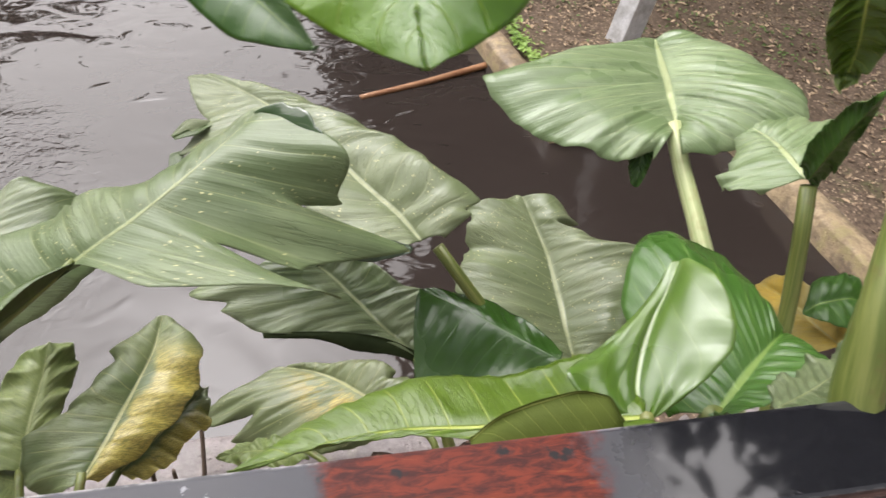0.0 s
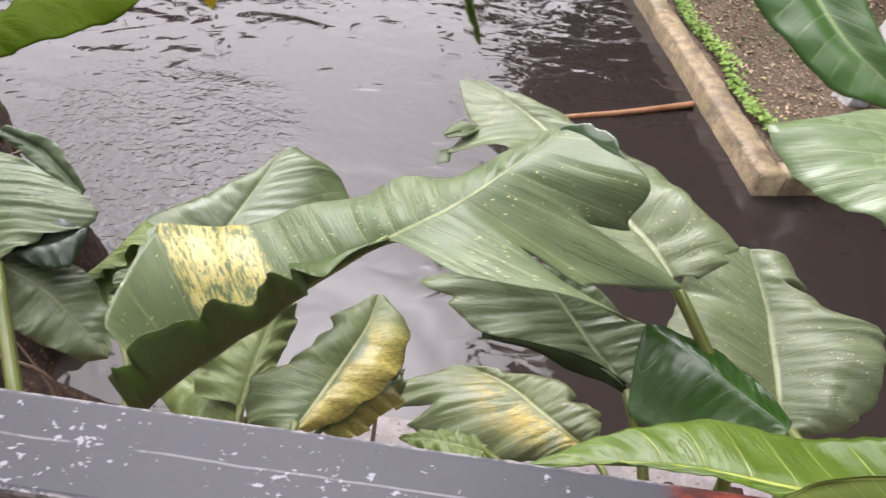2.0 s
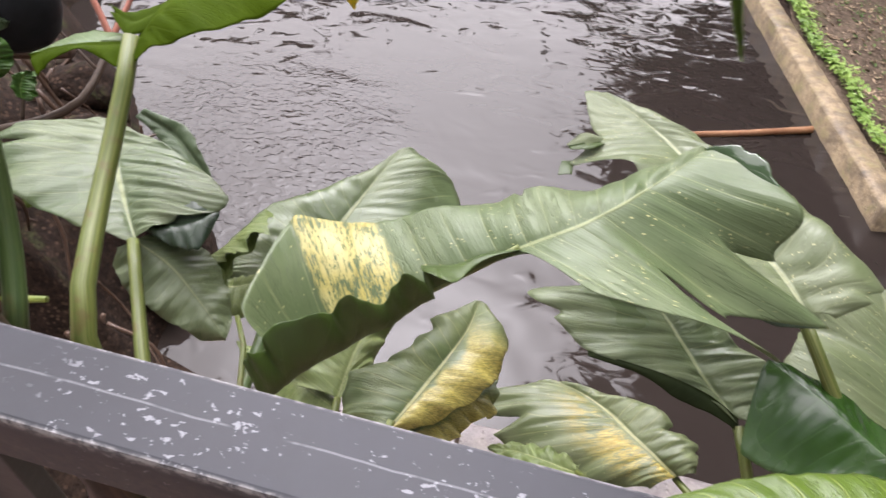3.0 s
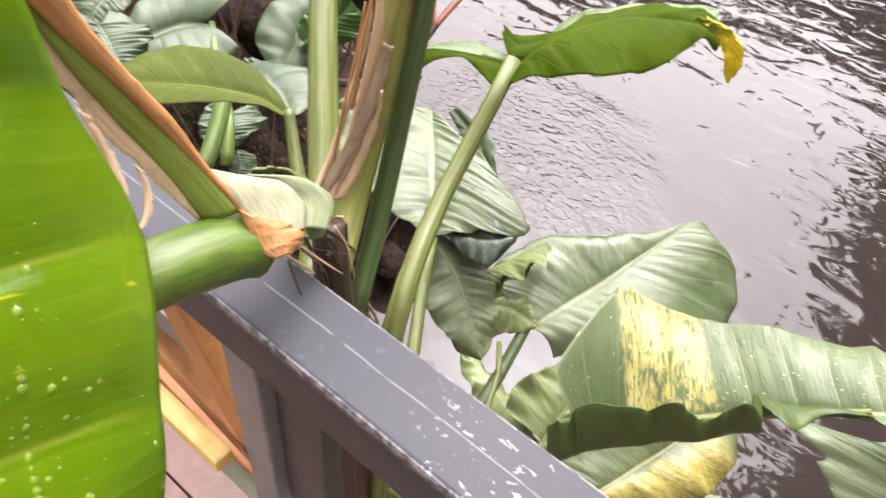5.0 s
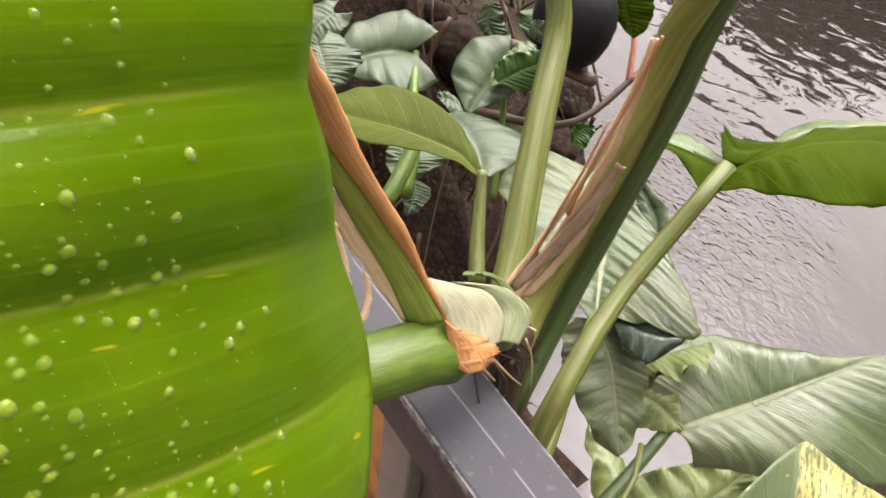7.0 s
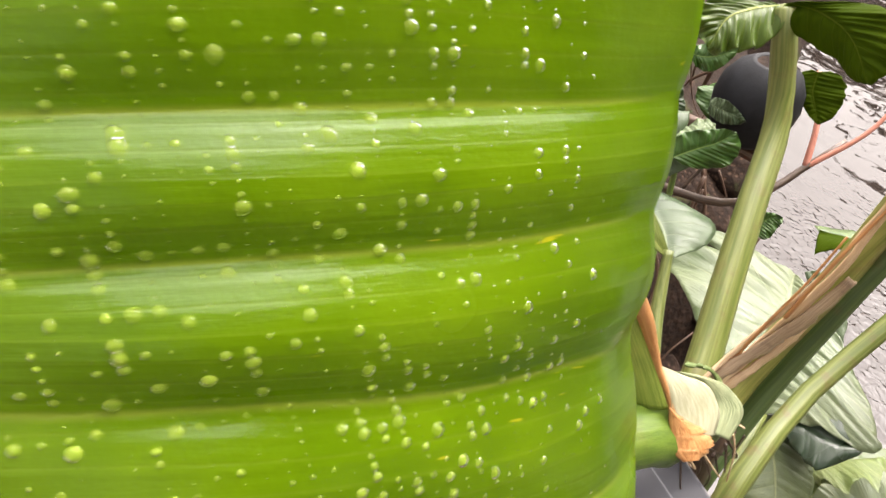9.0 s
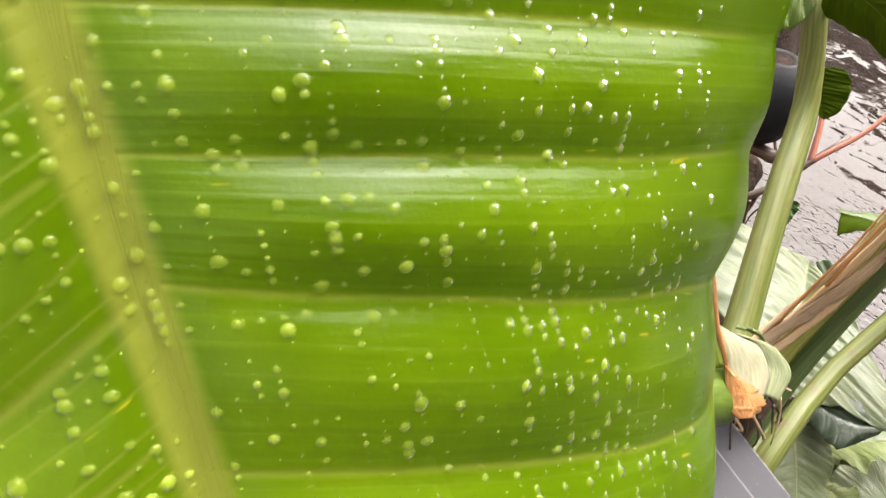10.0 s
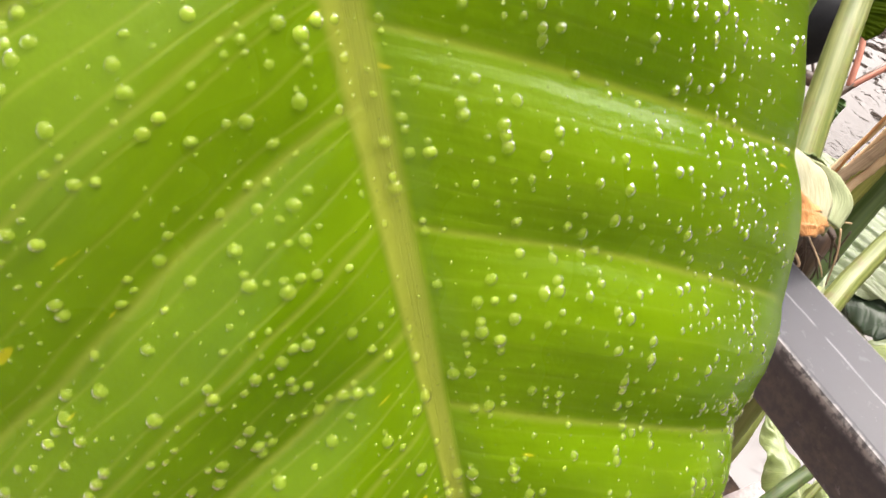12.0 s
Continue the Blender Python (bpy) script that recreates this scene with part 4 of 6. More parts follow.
# ---- trees beyond the pond, seen in its reflection ----
def tree(x, y, height, spread, seed):
    rnd = random.Random(seed)
    ob = thing("tree", "tall leafy tree beyond the pond", "tree", "trees beyond the pond", (x, y, -0.25))
    top = Vector((x + rnd.uniform(-0.5, 0.5), y, height * 0.8))
    held(part("trunk", tube([(x, y, -0.3), (x + 0.1, y, height * 0.35), tuple(top)], 0.22, 0.06, n=14, ring=10, rough=0.3, flare=0.12), bark_mat), ob)
    clumps = []
    for k in range(16):
        h = height * rnd.uniform(0.08, 0.75)
        w = rnd.uniform(0, 6.3)
        tip = Vector((x + math.cos(w) * spread * rnd.uniform(0.4, 0.9), y + math.sin(w) * spread * rnd.uniform(0.4, 0.9), h + rnd.uniform(0.8, 2.0)))
        held(part("limb", tube([(x + 0.05, y, h), tuple(Vector((x, y, h)).lerp(tip, 0.5) + Vector((0, 0, 0.2))), tuple(tip)], 0.07, 0.02, n=6, ring=7), bark_mat), ob)
        clumps.append(tip)
    verts, faces = [], []
    for _ in range(int(7000 * min(1.0, (height / 9) ** 2))):
        c = rnd.choice(clumps)
        p = c + Vector((rnd.gauss(0, 0.65), rnd.gauss(0, 0.65), rnd.gauss(0, 0.5)))
        s = rnd.uniform(0.16, 0.36)
        m = Matrix.Translation(p) @ Euler((rnd.uniform(-1, 1), rnd.uniform(-1, 1), rnd.uniform(0, 6.3))).to_matrix().to_4x4()
        k = len(verts)
        verts += [tuple(m @ (Vector(v) * s)) for v in ((-1, 0, 0), (0, 0.4, 0.12), (1, 0, 0), (0, -0.4, 0.12))]
        faces.append((k, k + 1, k + 2, k + 3))
    mesh = bpy.data.meshes.new("crown")
    mesh.from_pydata(verts, [], faces)
    mesh.materials.append(crown_mat)
    held(tagged(new("crown", mesh), kind="stuff"), ob)


for k, (x, y, h, s) in enumerate(TREES):
    tree(x, y, h, s, 40 + k)


# ---- plants ----
def plant(label, at, group=""):
    return thing("aroid_plant", label, "plant", group, at)


pond_plant = plant("large green plant over the pond, one leaf with yellow patch", (0, 0, 0), "plants along the pond")
margin_plant = plant("yellowing broad-leaved plant low at the pond margin", (0, 0, 0), "plants along the pond")
rail_plant = plant("glossy green broad-leaved plant leaning against the railing", (0, 0, 0), "plants along the pond")
hang_plant = plant("bright green leaf tip hanging in front of the deck", (0, 0, 0), "plants along the pond")
shore_plant = plant("grey-green large-leaved plant by the shore with a tall bare stalk", (0, 0, 0), "plants along the pond")
bank_plant = plant("arrow-leaved plant growing on the dark soil bank", (0, 0, 0), "plants along the pond")
stem_plant = plant("thick-stemmed plant with cream sheath and lime leaf lying over the railing", (0, 0, 0), "plants along the pond")

# broad leaves: midrib, then the two margins
sheet(pond_plant, leaf_patch, [(-0.279, 0.371, 0.764), (-0.265, 0.387, 0.770), (-0.243, 0.407, 0.780), (-0.211, 0.435, 0.798), (-0.171, 0.463, 0.821), (-0.118, 0.488, 0.854), (-0.097, 0.495, 0.869), (-0.081, 0.500, 0.880), (-0.060, 0.507, 0.893), (-0.039, 0.517, 0.903), (-0.019, 0.531, 0.911), (-0.002, 0.548, 0.916), (0.024, 0.579, 0.920), (0.046, 0.607, 0.924), (0.073, 0.645, 0.928)],
      [(-0.269, 0.335, 0.841), (-0.317, 0.370, 0.854), (-0.322, 0.483, 0.861), (-0.276, 0.512, 0.842), (-0.240, 0.533, 0.836), (-0.175, 0.556, 0.853), (-0.146, 0.565, 0.863), (-0.120, 0.569, 0.871), (-0.091, 0.574, 0.881), (-0.062, 0.580, 0.890), (-0.034, 0.589, 0.897), (-0.011, 0.600, 0.902), (0.020, 0.615, 0.911), (0.045, 0.631, 0.920), (0.070, 0.650, 0.927)],
      [(-0.277, 0.372, 0.765), (-0.263, 0.388, 0.771), (-0.241, 0.408, 0.781), (-0.208, 0.436, 0.799), (-0.169, 0.463, 0.822), (-0.115, 0.487, 0.854), (-0.080, 0.491, 0.876), (-0.011, 0.437, 0.901), (0.071, 0.432, 0.902), (0.143, 0.426, 0.880), (0.112, 0.487, 0.855), (0.220, 0.528, 0.829), (0.151, 0.556, 0.884), (0.165, 0.566, 0.915), (0.110, 0.636, 0.941)], knots=(0, 0.07, 0.17, 0.27, 0.36, 0.47, 0.52, 0.56, 0.62, 0.68, 0.74, 0.79, 0.87, 0.93, 1), bulge=(0.06, 0.03), cuts=((1, 0.712, 0.022, 0.58), (1, 0.832, 0.024, 0.45), (-1, 0.60, 0.012, 0.15)), droop=(0.0, 0.0), slant=0.3, laterals=17, nu=170, nv=24, rag=0.03, curl=0.005, label='grey-green leaf with a yellow variegated patch and torn rim')
# Upturned fold of the variegated leaf, drawn in the green with shade put in.
sheet(pond_plant, leaf_fold_shade, [(-0.306, 0.342, 0.749), (-0.278, 0.369, 0.765), (-0.244, 0.403, 0.781), (-0.207, 0.434, 0.802), (-0.170, 0.459, 0.823), (-0.128, 0.480, 0.848), (-0.088, 0.496, 0.876)],
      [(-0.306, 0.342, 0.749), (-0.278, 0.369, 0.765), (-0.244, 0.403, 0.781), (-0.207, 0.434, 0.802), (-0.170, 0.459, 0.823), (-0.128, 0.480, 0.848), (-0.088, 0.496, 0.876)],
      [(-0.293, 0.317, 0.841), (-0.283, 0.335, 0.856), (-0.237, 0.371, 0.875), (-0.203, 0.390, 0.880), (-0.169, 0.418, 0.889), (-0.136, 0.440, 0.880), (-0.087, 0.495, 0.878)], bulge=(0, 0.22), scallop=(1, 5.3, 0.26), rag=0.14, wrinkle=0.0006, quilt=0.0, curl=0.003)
sheet(pond_plant, leaf_speck, [(0.257, 0.643, 0.726), (0.231, 0.687, 0.734), (0.199, 0.734, 0.738), (0.142, 0.817, 0.749), (0.109, 0.863, 0.751), (0.074, 0.909, 0.754), (0.047, 0.938, 0.754), (0.019, 0.966, 0.754), (-0.029, 1.013, 0.749)],
      [(0.237, 0.630, 0.733), (0.187, 0.640, 0.728), (0.121, 0.694, 0.738), (0.064, 0.776, 0.762), (0.020, 0.821, 0.763), (-0.055, 0.836, 0.735), (-0.019, 0.894, 0.737), (-0.042, 0.942, 0.741), (-0.056, 1.007, 0.750)],
      [(0.286, 0.642, 0.740), (0.341, 0.682, 0.767), (0.281, 0.745, 0.779), (0.256, 0.795, 0.772), (0.224, 0.829, 0.770), (0.190, 0.863, 0.768), (0.146, 0.904, 0.766), (0.103, 0.944, 0.762), (-0.011, 1.009, 0.753)], bulge=(0.03, 0.04), cuts=((1, 0.10, 0.03, 0.2),), wave=0.004, rag=0.03, laterals=13, slant=1.2, droop=(0.0, 0.01), quilt=0.0014, curl=0.004)
sheet(pond_plant, leaf_speck, [(-0.013, 0.883, 0.747), (-0.034, 0.866, 0.751), (-0.062, 0.851, 0.749)],
      [(-0.017, 0.891, 0.748), (-0.044, 0.885, 0.755), (-0.066, 0.857, 0.748)],
      [(-0.012, 0.881, 0.746), (-0.033, 0.864, 0.751), (-0.062, 0.850, 0.748)], bulge=(0.1, 0.0), rag=0.03, wave=0.001, nu=24, nv=6, curl=0.001, wrinkle=0.0004, quilt=0.0, label='curled lobe of the torn rim')
sheet(pond_plant, leaf_fold_shade, [(-0.012, 0.880, 0.748), (-0.034, 0.863, 0.753), (-0.061, 0.849, 0.749)],
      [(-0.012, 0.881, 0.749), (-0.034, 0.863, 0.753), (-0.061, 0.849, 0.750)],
      [(-0.012, 0.872, 0.751), (-0.032, 0.848, 0.754), (-0.059, 0.843, 0.751)], bulge=(0.0, 0.1), rag=0.03, wave=0.001, nu=24, nv=6, curl=0.001, wrinkle=0.0004, quilt=0.0, label='underside of the curled lobe, shade painted dark')
sheet(pond_plant, leaf_fold_shade, [(-0.048, 0.838, 0.734), (-0.062, 0.829, 0.733), (-0.066, 0.810, 0.729)],
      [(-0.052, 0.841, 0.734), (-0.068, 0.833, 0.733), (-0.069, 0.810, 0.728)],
      [(-0.049, 0.833, 0.731), (-0.050, 0.822, 0.732), (-0.050, 0.813, 0.732)], bulge=(0.0, 0.0), rag=0.02, wave=0.001, nu=20, nv=5, curl=0.001, wrinkle=0.0004, quilt=0.0, label='hooked end of the torn rim, shade painted dark')
sheet(pond_plant, leaf_speck, [(0.544, 0.655, 0.392), (0.544, 0.710, 0.403), (0.549, 0.778, 0.413), (0.549, 0.855, 0.430), (0.538, 0.924, 0.452), (0.524, 0.995, 0.474)],
      [(0.524, 0.653, 0.400), (0.440, 0.703, 0.413), (0.370, 0.814, 0.432), (0.396, 0.900, 0.450), (0.415, 0.979, 0.474), (0.503, 1.003, 0.476)],
      [(0.564, 0.649, 0.420), (0.632, 0.658, 0.458), (0.687, 0.730, 0.499), (0.708, 0.815, 0.515), (0.640, 0.878, 0.488), (0.598, 0.982, 0.494)], bulge=(0.05, 0.05), cuts=((1, 0.855, 0.035, 0.5), (1, 0.72, 0.025, 0.16)), rag=0.06, laterals=13, slant=0.6, droop=(0.01, 0.03), wave=0.008)
sheet(pond_plant, leaf_grey, [(0.257, 0.646, 0.481), (0.235, 0.676, 0.481), (0.209, 0.704, 0.488), (0.188, 0.733, 0.495), (0.168, 0.756, 0.504), (0.150, 0.778, 0.511), (0.133, 0.797, 0.515), (0.114, 0.809, 0.520), (0.089, 0.821, 0.517)],
      [(0.257, 0.636, 0.484), (0.209, 0.659, 0.500), (0.152, 0.673, 0.504), (0.095, 0.683, 0.499), (0.037, 0.694, 0.494), (-0.017, 0.725, 0.503), (-0.074, 0.764, 0.519), (-0.031, 0.793, 0.514), (0.042, 0.821, 0.516)],
      [(0.270, 0.641, 0.490), (0.284, 0.665, 0.500), (0.294, 0.696, 0.518), (0.290, 0.726, 0.526), (0.254, 0.746, 0.524), (0.216, 0.784, 0.533), (0.176, 0.807, 0.541), (0.139, 0.823, 0.535), (0.103, 0.828, 0.525)], bulge=(0.09, 0.03), rag=0.02, laterals=11, slant=1.0, wave=0.003, quilt=0.0022, wrinkle=0.0032, curl=0.004, cuts=((-1, 0.67, 0.025, 0.14),))
sheet(pond_plant, leaf_roll_shade, [(0.261, 0.643, 0.484), (0.208, 0.659, 0.502), (0.151, 0.671, 0.509), (0.095, 0.681, 0.504), (0.033, 0.691, 0.497)],
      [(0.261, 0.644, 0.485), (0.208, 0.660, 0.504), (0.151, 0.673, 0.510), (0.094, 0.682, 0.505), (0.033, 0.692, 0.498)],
      [(0.262, 0.627, 0.476), (0.223, 0.639, 0.486), (0.171, 0.650, 0.489), (0.115, 0.672, 0.496), (0.035, 0.686, 0.492)], bulge=(0.0, 0.05), rag=0.06, wave=0.001, nu=50, nv=8, curl=0.002, wrinkle=0.0006, quilt=0.0, label='underside rolled along the rim, its shade painted near black')
sheet(pond_plant, leaf_grey, [(-0.451, 0.639, 0.521), (-0.434, 0.700, 0.526), (-0.416, 0.763, 0.532), (-0.396, 0.834, 0.549), (-0.375, 0.907, 0.567), (-0.356, 0.970, 0.586)],
      [(-0.532, 0.643, 0.519), (-0.567, 0.657, 0.536), (-0.551, 0.754, 0.568), (-0.485, 0.839, 0.573), (-0.410, 0.915, 0.574), (-0.360, 0.972, 0.584)],
      [(-0.403, 0.643, 0.520), (-0.346, 0.705, 0.529), (-0.279, 0.780, 0.527), (-0.221, 0.887, 0.526), (-0.251, 0.974, 0.565), (-0.322, 0.998, 0.586)], bulge=(0.05, 0.05), rag=0.03, laterals=14, slant=0.5, wave=0.004, droop=(0.02, 0.035))
sheet(shore_plant, leaf_grey, [(-0.591, 0.551, 0.688), (-0.629, 0.593, 0.689), (-0.670, 0.641, 0.691), (-0.708, 0.688, 0.694), (-0.744, 0.731, 0.697), (-0.768, 0.759, 0.701)],
      [(-0.595, 0.542, 0.689), (-0.657, 0.543, 0.695), (-0.748, 0.564, 0.692), (-0.867, 0.605, 0.685), (-0.896, 0.686, 0.698), (-0.797, 0.750, 0.700)],
      [(-0.577, 0.558, 0.694), (-0.544, 0.590, 0.704), (-0.491, 0.626, 0.707), (-0.545, 0.676, 0.703), (-0.638, 0.719, 0.706), (-0.738, 0.753, 0.703)], bulge=(0.06, 0.05), rag=0.02, laterals=12, slant=0.4, wave=0.004, quilt=0.0016, wrinkle=0.0028, curl=0.004, cuts=((-1, 0.74, 0.02, 0.35),))
sheet(shore_plant, leaf_bank, [(-0.670, 0.838, 0.540), (-0.715, 0.865, 0.568), (-0.760, 0.886, 0.590), (-0.817, 0.891, 0.613)],
      [(-0.676, 0.834, 0.545), (-0.744, 0.855, 0.571), (-0.784, 0.873, 0.589), (-0.821, 0.884, 0.608)],
      [(-0.665, 0.843, 0.544), (-0.695, 0.869, 0.575), (-0.735, 0.896, 0.601), (-0.809, 0.899, 0.619)], bulge=(0.12, 0.12), rag=0.05, laterals=7, slant=0.6, wave=0.003, nu=50, nv=8, curl=0.003)
sheet(margin_plant, leaf_half, [(-0.253, 0.574, 0.318), (-0.229, 0.629, 0.320), (-0.209, 0.685, 0.322), (-0.188, 0.744, 0.328), (-0.168, 0.816, 0.331), (-0.163, 0.879, 0.336)],
      [(-0.283, 0.561, 0.326), (-0.336, 0.591, 0.328), (-0.351, 0.655, 0.343), (-0.262, 0.739, 0.361), (-0.241, 0.817, 0.357), (-0.184, 0.873, 0.332)],
      [(-0.234, 0.586, 0.320), (-0.187, 0.623, 0.311), (-0.135, 0.678, 0.319), (-0.096, 0.736, 0.329), (-0.090, 0.803, 0.337), (-0.138, 0.871, 0.335)], bulge=(0.06, 0.04), rag=0.05, laterals=12, slant=0.7, wave=0.009, cuts=((-1, 0.73, 0.05, 0.22), (-1, 0.5, 0.03, 0.15)), droop=(0.03, 0.02))
sheet(margin_plant, leaf_half2, [(0.279, 0.745, 0.112), (0.233, 0.777, 0.115), (0.189, 0.821, 0.102), (0.145, 0.872, 0.081), (0.092, 0.913, 0.064), (0.033, 0.942, 0.049)],
      [(0.307, 0.750, 0.147), (0.315, 0.796, 0.151), (0.278, 0.846, 0.143), (0.223, 0.899, 0.124), (0.152, 0.923, 0.090), (0.065, 0.947, 0.055)],
      [(0.233, 0.718, 0.112), (0.162, 0.719, 0.083), (0.060, 0.740, 0.045), (-0.077, 0.794, 0.024), (-0.144, 0.872, 0.016), (-0.031, 0.936, 0.041)], bulge=(0.05, 0.06), rag=0.07, laterals=12, slant=0.9, wave=0.008, quilt=0.0020, wrinkle=0.003, cuts=((1, 0.66, 0.05, 0.3), (-1, 0.40, 0.04, 0.2)), droop=(0.02, 0.02))
sheet(rail_plant, leaf_light, [(0.596, 0.705, 0.846), (0.604, 0.735, 0.849), (0.611, 0.766, 0.852), (0.618, 0.797, 0.856), (0.631, 0.844, 0.854), (0.644, 0.890, 0.852), (0.656, 0.927, 0.848)],
      [(0.537, 0.640, 0.854), (0.488, 0.663, 0.850), (0.439, 0.693, 0.846), (0.393, 0.731, 0.850), (0.355, 0.809, 0.873), (0.453, 0.861, 0.862), (0.608, 0.923, 0.847)],
      [(0.587, 0.648, 0.860), (0.647, 0.638, 0.879), (0.698, 0.641, 0.894), (0.735, 0.650, 0.905), (0.758, 0.713, 0.907), (0.744, 0.808, 0.897), (0.713, 0.911, 0.874)], bulge=(0.05, 0.06), rag=0.025, laterals=11, slant=0.2, wave=0.003, wrinkle=0.003, quilt=0.0010, cuts=((1, 0.93, 0.03, 0.3), (-1, 0.03, 0.05, 0.3)), droop=(0.015, 0.02))
sheet(rail_plant, leaf_gloss, [(0.344, 0.250, 0.933), (0.347, 0.272, 0.936), (0.359, 0.298, 0.940), (0.375, 0.323, 0.947), (0.395, 0.348, 0.955), (0.412, 0.371, 0.962)],
      [(0.331, 0.252, 0.933), (0.308, 0.263, 0.938), (0.294, 0.284, 0.943), (0.337, 0.314, 0.940), (0.376, 0.341, 0.942), (0.408, 0.372, 0.960)],
      [(0.353, 0.249, 0.938), (0.380, 0.258, 0.956), (0.407, 0.274, 0.972), (0.417, 0.296, 0.981), (0.420, 0.328, 0.984), (0.417, 0.364, 0.969)], bulge=(0.06, 0.08), rag=0.006, laterals=4, slant=-1.5, wave=0.001, wrinkle=0.0005, quilt=0.0, curl=0.001, pleat=0.0012)
sheet(rail_plant, leaf_dark2, [(0.428, 0.273, 0.884), (0.457, 0.293, 0.882), (0.486, 0.314, 0.881), (0.514, 0.335, 0.879), (0.539, 0.352, 0.874)],
      [(0.410, 0.297, 0.847), (0.406, 0.397, 0.857), (0.469, 0.490, 0.876), (0.535, 0.451, 0.869), (0.551, 0.366, 0.862)],
      [(0.426, 0.262, 0.901), (0.469, 0.270, 0.905), (0.514, 0.285, 0.902), (0.547, 0.312, 0.894), (0.545, 0.350, 0.873)], bulge=(0.06, 0.05), rag=0.012, laterals=9, slant=0.5, wave=0.002, curl=0.002, droop=(0.0, 0.0))
sheet(rail_plant, leaf_under2, [(0.221, 0.254, 0.925), (0.247, 0.260, 0.941), (0.270, 0.261, 0.952), (0.292, 0.261, 0.957), (0.313, 0.257, 0.956), (0.328, 0.247, 0.940)],
      [(0.220, 0.255, 0.925), (0.247, 0.260, 0.942), (0.269, 0.262, 0.953), (0.292, 0.261, 0.958), (0.314, 0.258, 0.957), (0.328, 0.247, 0.940)],
      [(0.221, 0.245, 0.926), (0.246, 0.239, 0.933), (0.267, 0.235, 0.939), (0.289, 0.233, 0.943), (0.310, 0.234, 0.944), (0.327, 0.243, 0.939)], bulge=(0.0, 0.08), rag=0.01, laterals=6, slant=0.2, wave=0.001, wrinkle=0.0005, quilt=0.0, curl=0.001, nu=50, nv=10, label='rolled rim of the lime leaf showing its underside')
sheet(rail_plant, leaf_gold, [(0.765, 0.448, 0.688), (0.755, 0.494, 0.680), (0.761, 0.544, 0.660), (0.756, 0.602, 0.636)],
      [(0.785, 0.454, 0.691), (0.780, 0.496, 0.699), (0.775, 0.554, 0.689), (0.775, 0.602, 0.651)],
      [(0.724, 0.442, 0.682), (0.708, 0.483, 0.675), (0.724, 0.543, 0.652), (0.745, 0.595, 0.637)], bulge=(0.04, 0.04), rag=0.05, laterals=9, slant=0.6, wave=0.005, quilt=0.0014, nu=70, nv=10)
sheet(rail_plant, leaf_dark2, [(0.713, 0.483, 0.718), (0.732, 0.482, 0.736), (0.768, 0.484, 0.738), (0.803, 0.477, 0.728)],
      [(0.719, 0.488, 0.718), (0.745, 0.516, 0.741), (0.787, 0.517, 0.743), (0.816, 0.488, 0.727)],
      [(0.713, 0.477, 0.720), (0.726, 0.457, 0.728), (0.764, 0.448, 0.720), (0.799, 0.469, 0.726)], bulge=(0.10, 0.06), rag=0.02, laterals=6, slant=0.5, wave=0.002, nu=50, nv=10, curl=0.002)
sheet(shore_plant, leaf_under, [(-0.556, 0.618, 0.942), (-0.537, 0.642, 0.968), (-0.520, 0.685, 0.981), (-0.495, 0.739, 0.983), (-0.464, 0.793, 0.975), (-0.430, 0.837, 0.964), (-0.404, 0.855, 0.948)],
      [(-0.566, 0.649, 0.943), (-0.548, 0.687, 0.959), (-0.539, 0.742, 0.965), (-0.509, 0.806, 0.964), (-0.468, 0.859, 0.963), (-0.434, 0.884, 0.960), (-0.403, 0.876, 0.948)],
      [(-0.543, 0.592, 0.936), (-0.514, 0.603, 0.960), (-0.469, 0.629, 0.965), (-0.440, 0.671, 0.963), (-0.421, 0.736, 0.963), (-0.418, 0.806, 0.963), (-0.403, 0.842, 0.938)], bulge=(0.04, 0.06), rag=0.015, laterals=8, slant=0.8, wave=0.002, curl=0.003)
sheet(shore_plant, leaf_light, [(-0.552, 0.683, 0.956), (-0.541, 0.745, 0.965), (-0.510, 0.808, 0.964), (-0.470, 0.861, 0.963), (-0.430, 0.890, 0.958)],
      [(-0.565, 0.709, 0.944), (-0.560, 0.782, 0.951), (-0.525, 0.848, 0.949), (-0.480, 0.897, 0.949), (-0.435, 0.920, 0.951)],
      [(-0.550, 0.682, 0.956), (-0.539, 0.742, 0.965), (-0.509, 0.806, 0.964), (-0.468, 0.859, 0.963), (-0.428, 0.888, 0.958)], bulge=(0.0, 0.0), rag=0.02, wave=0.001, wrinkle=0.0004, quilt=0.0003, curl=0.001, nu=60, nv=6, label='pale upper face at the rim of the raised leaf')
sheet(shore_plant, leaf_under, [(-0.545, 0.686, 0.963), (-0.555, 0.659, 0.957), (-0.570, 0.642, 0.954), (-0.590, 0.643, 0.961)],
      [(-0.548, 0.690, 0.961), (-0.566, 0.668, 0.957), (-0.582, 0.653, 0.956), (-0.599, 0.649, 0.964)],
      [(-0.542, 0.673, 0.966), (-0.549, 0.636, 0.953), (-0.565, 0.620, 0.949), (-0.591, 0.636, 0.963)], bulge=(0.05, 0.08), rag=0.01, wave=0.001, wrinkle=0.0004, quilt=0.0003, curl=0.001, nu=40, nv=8)
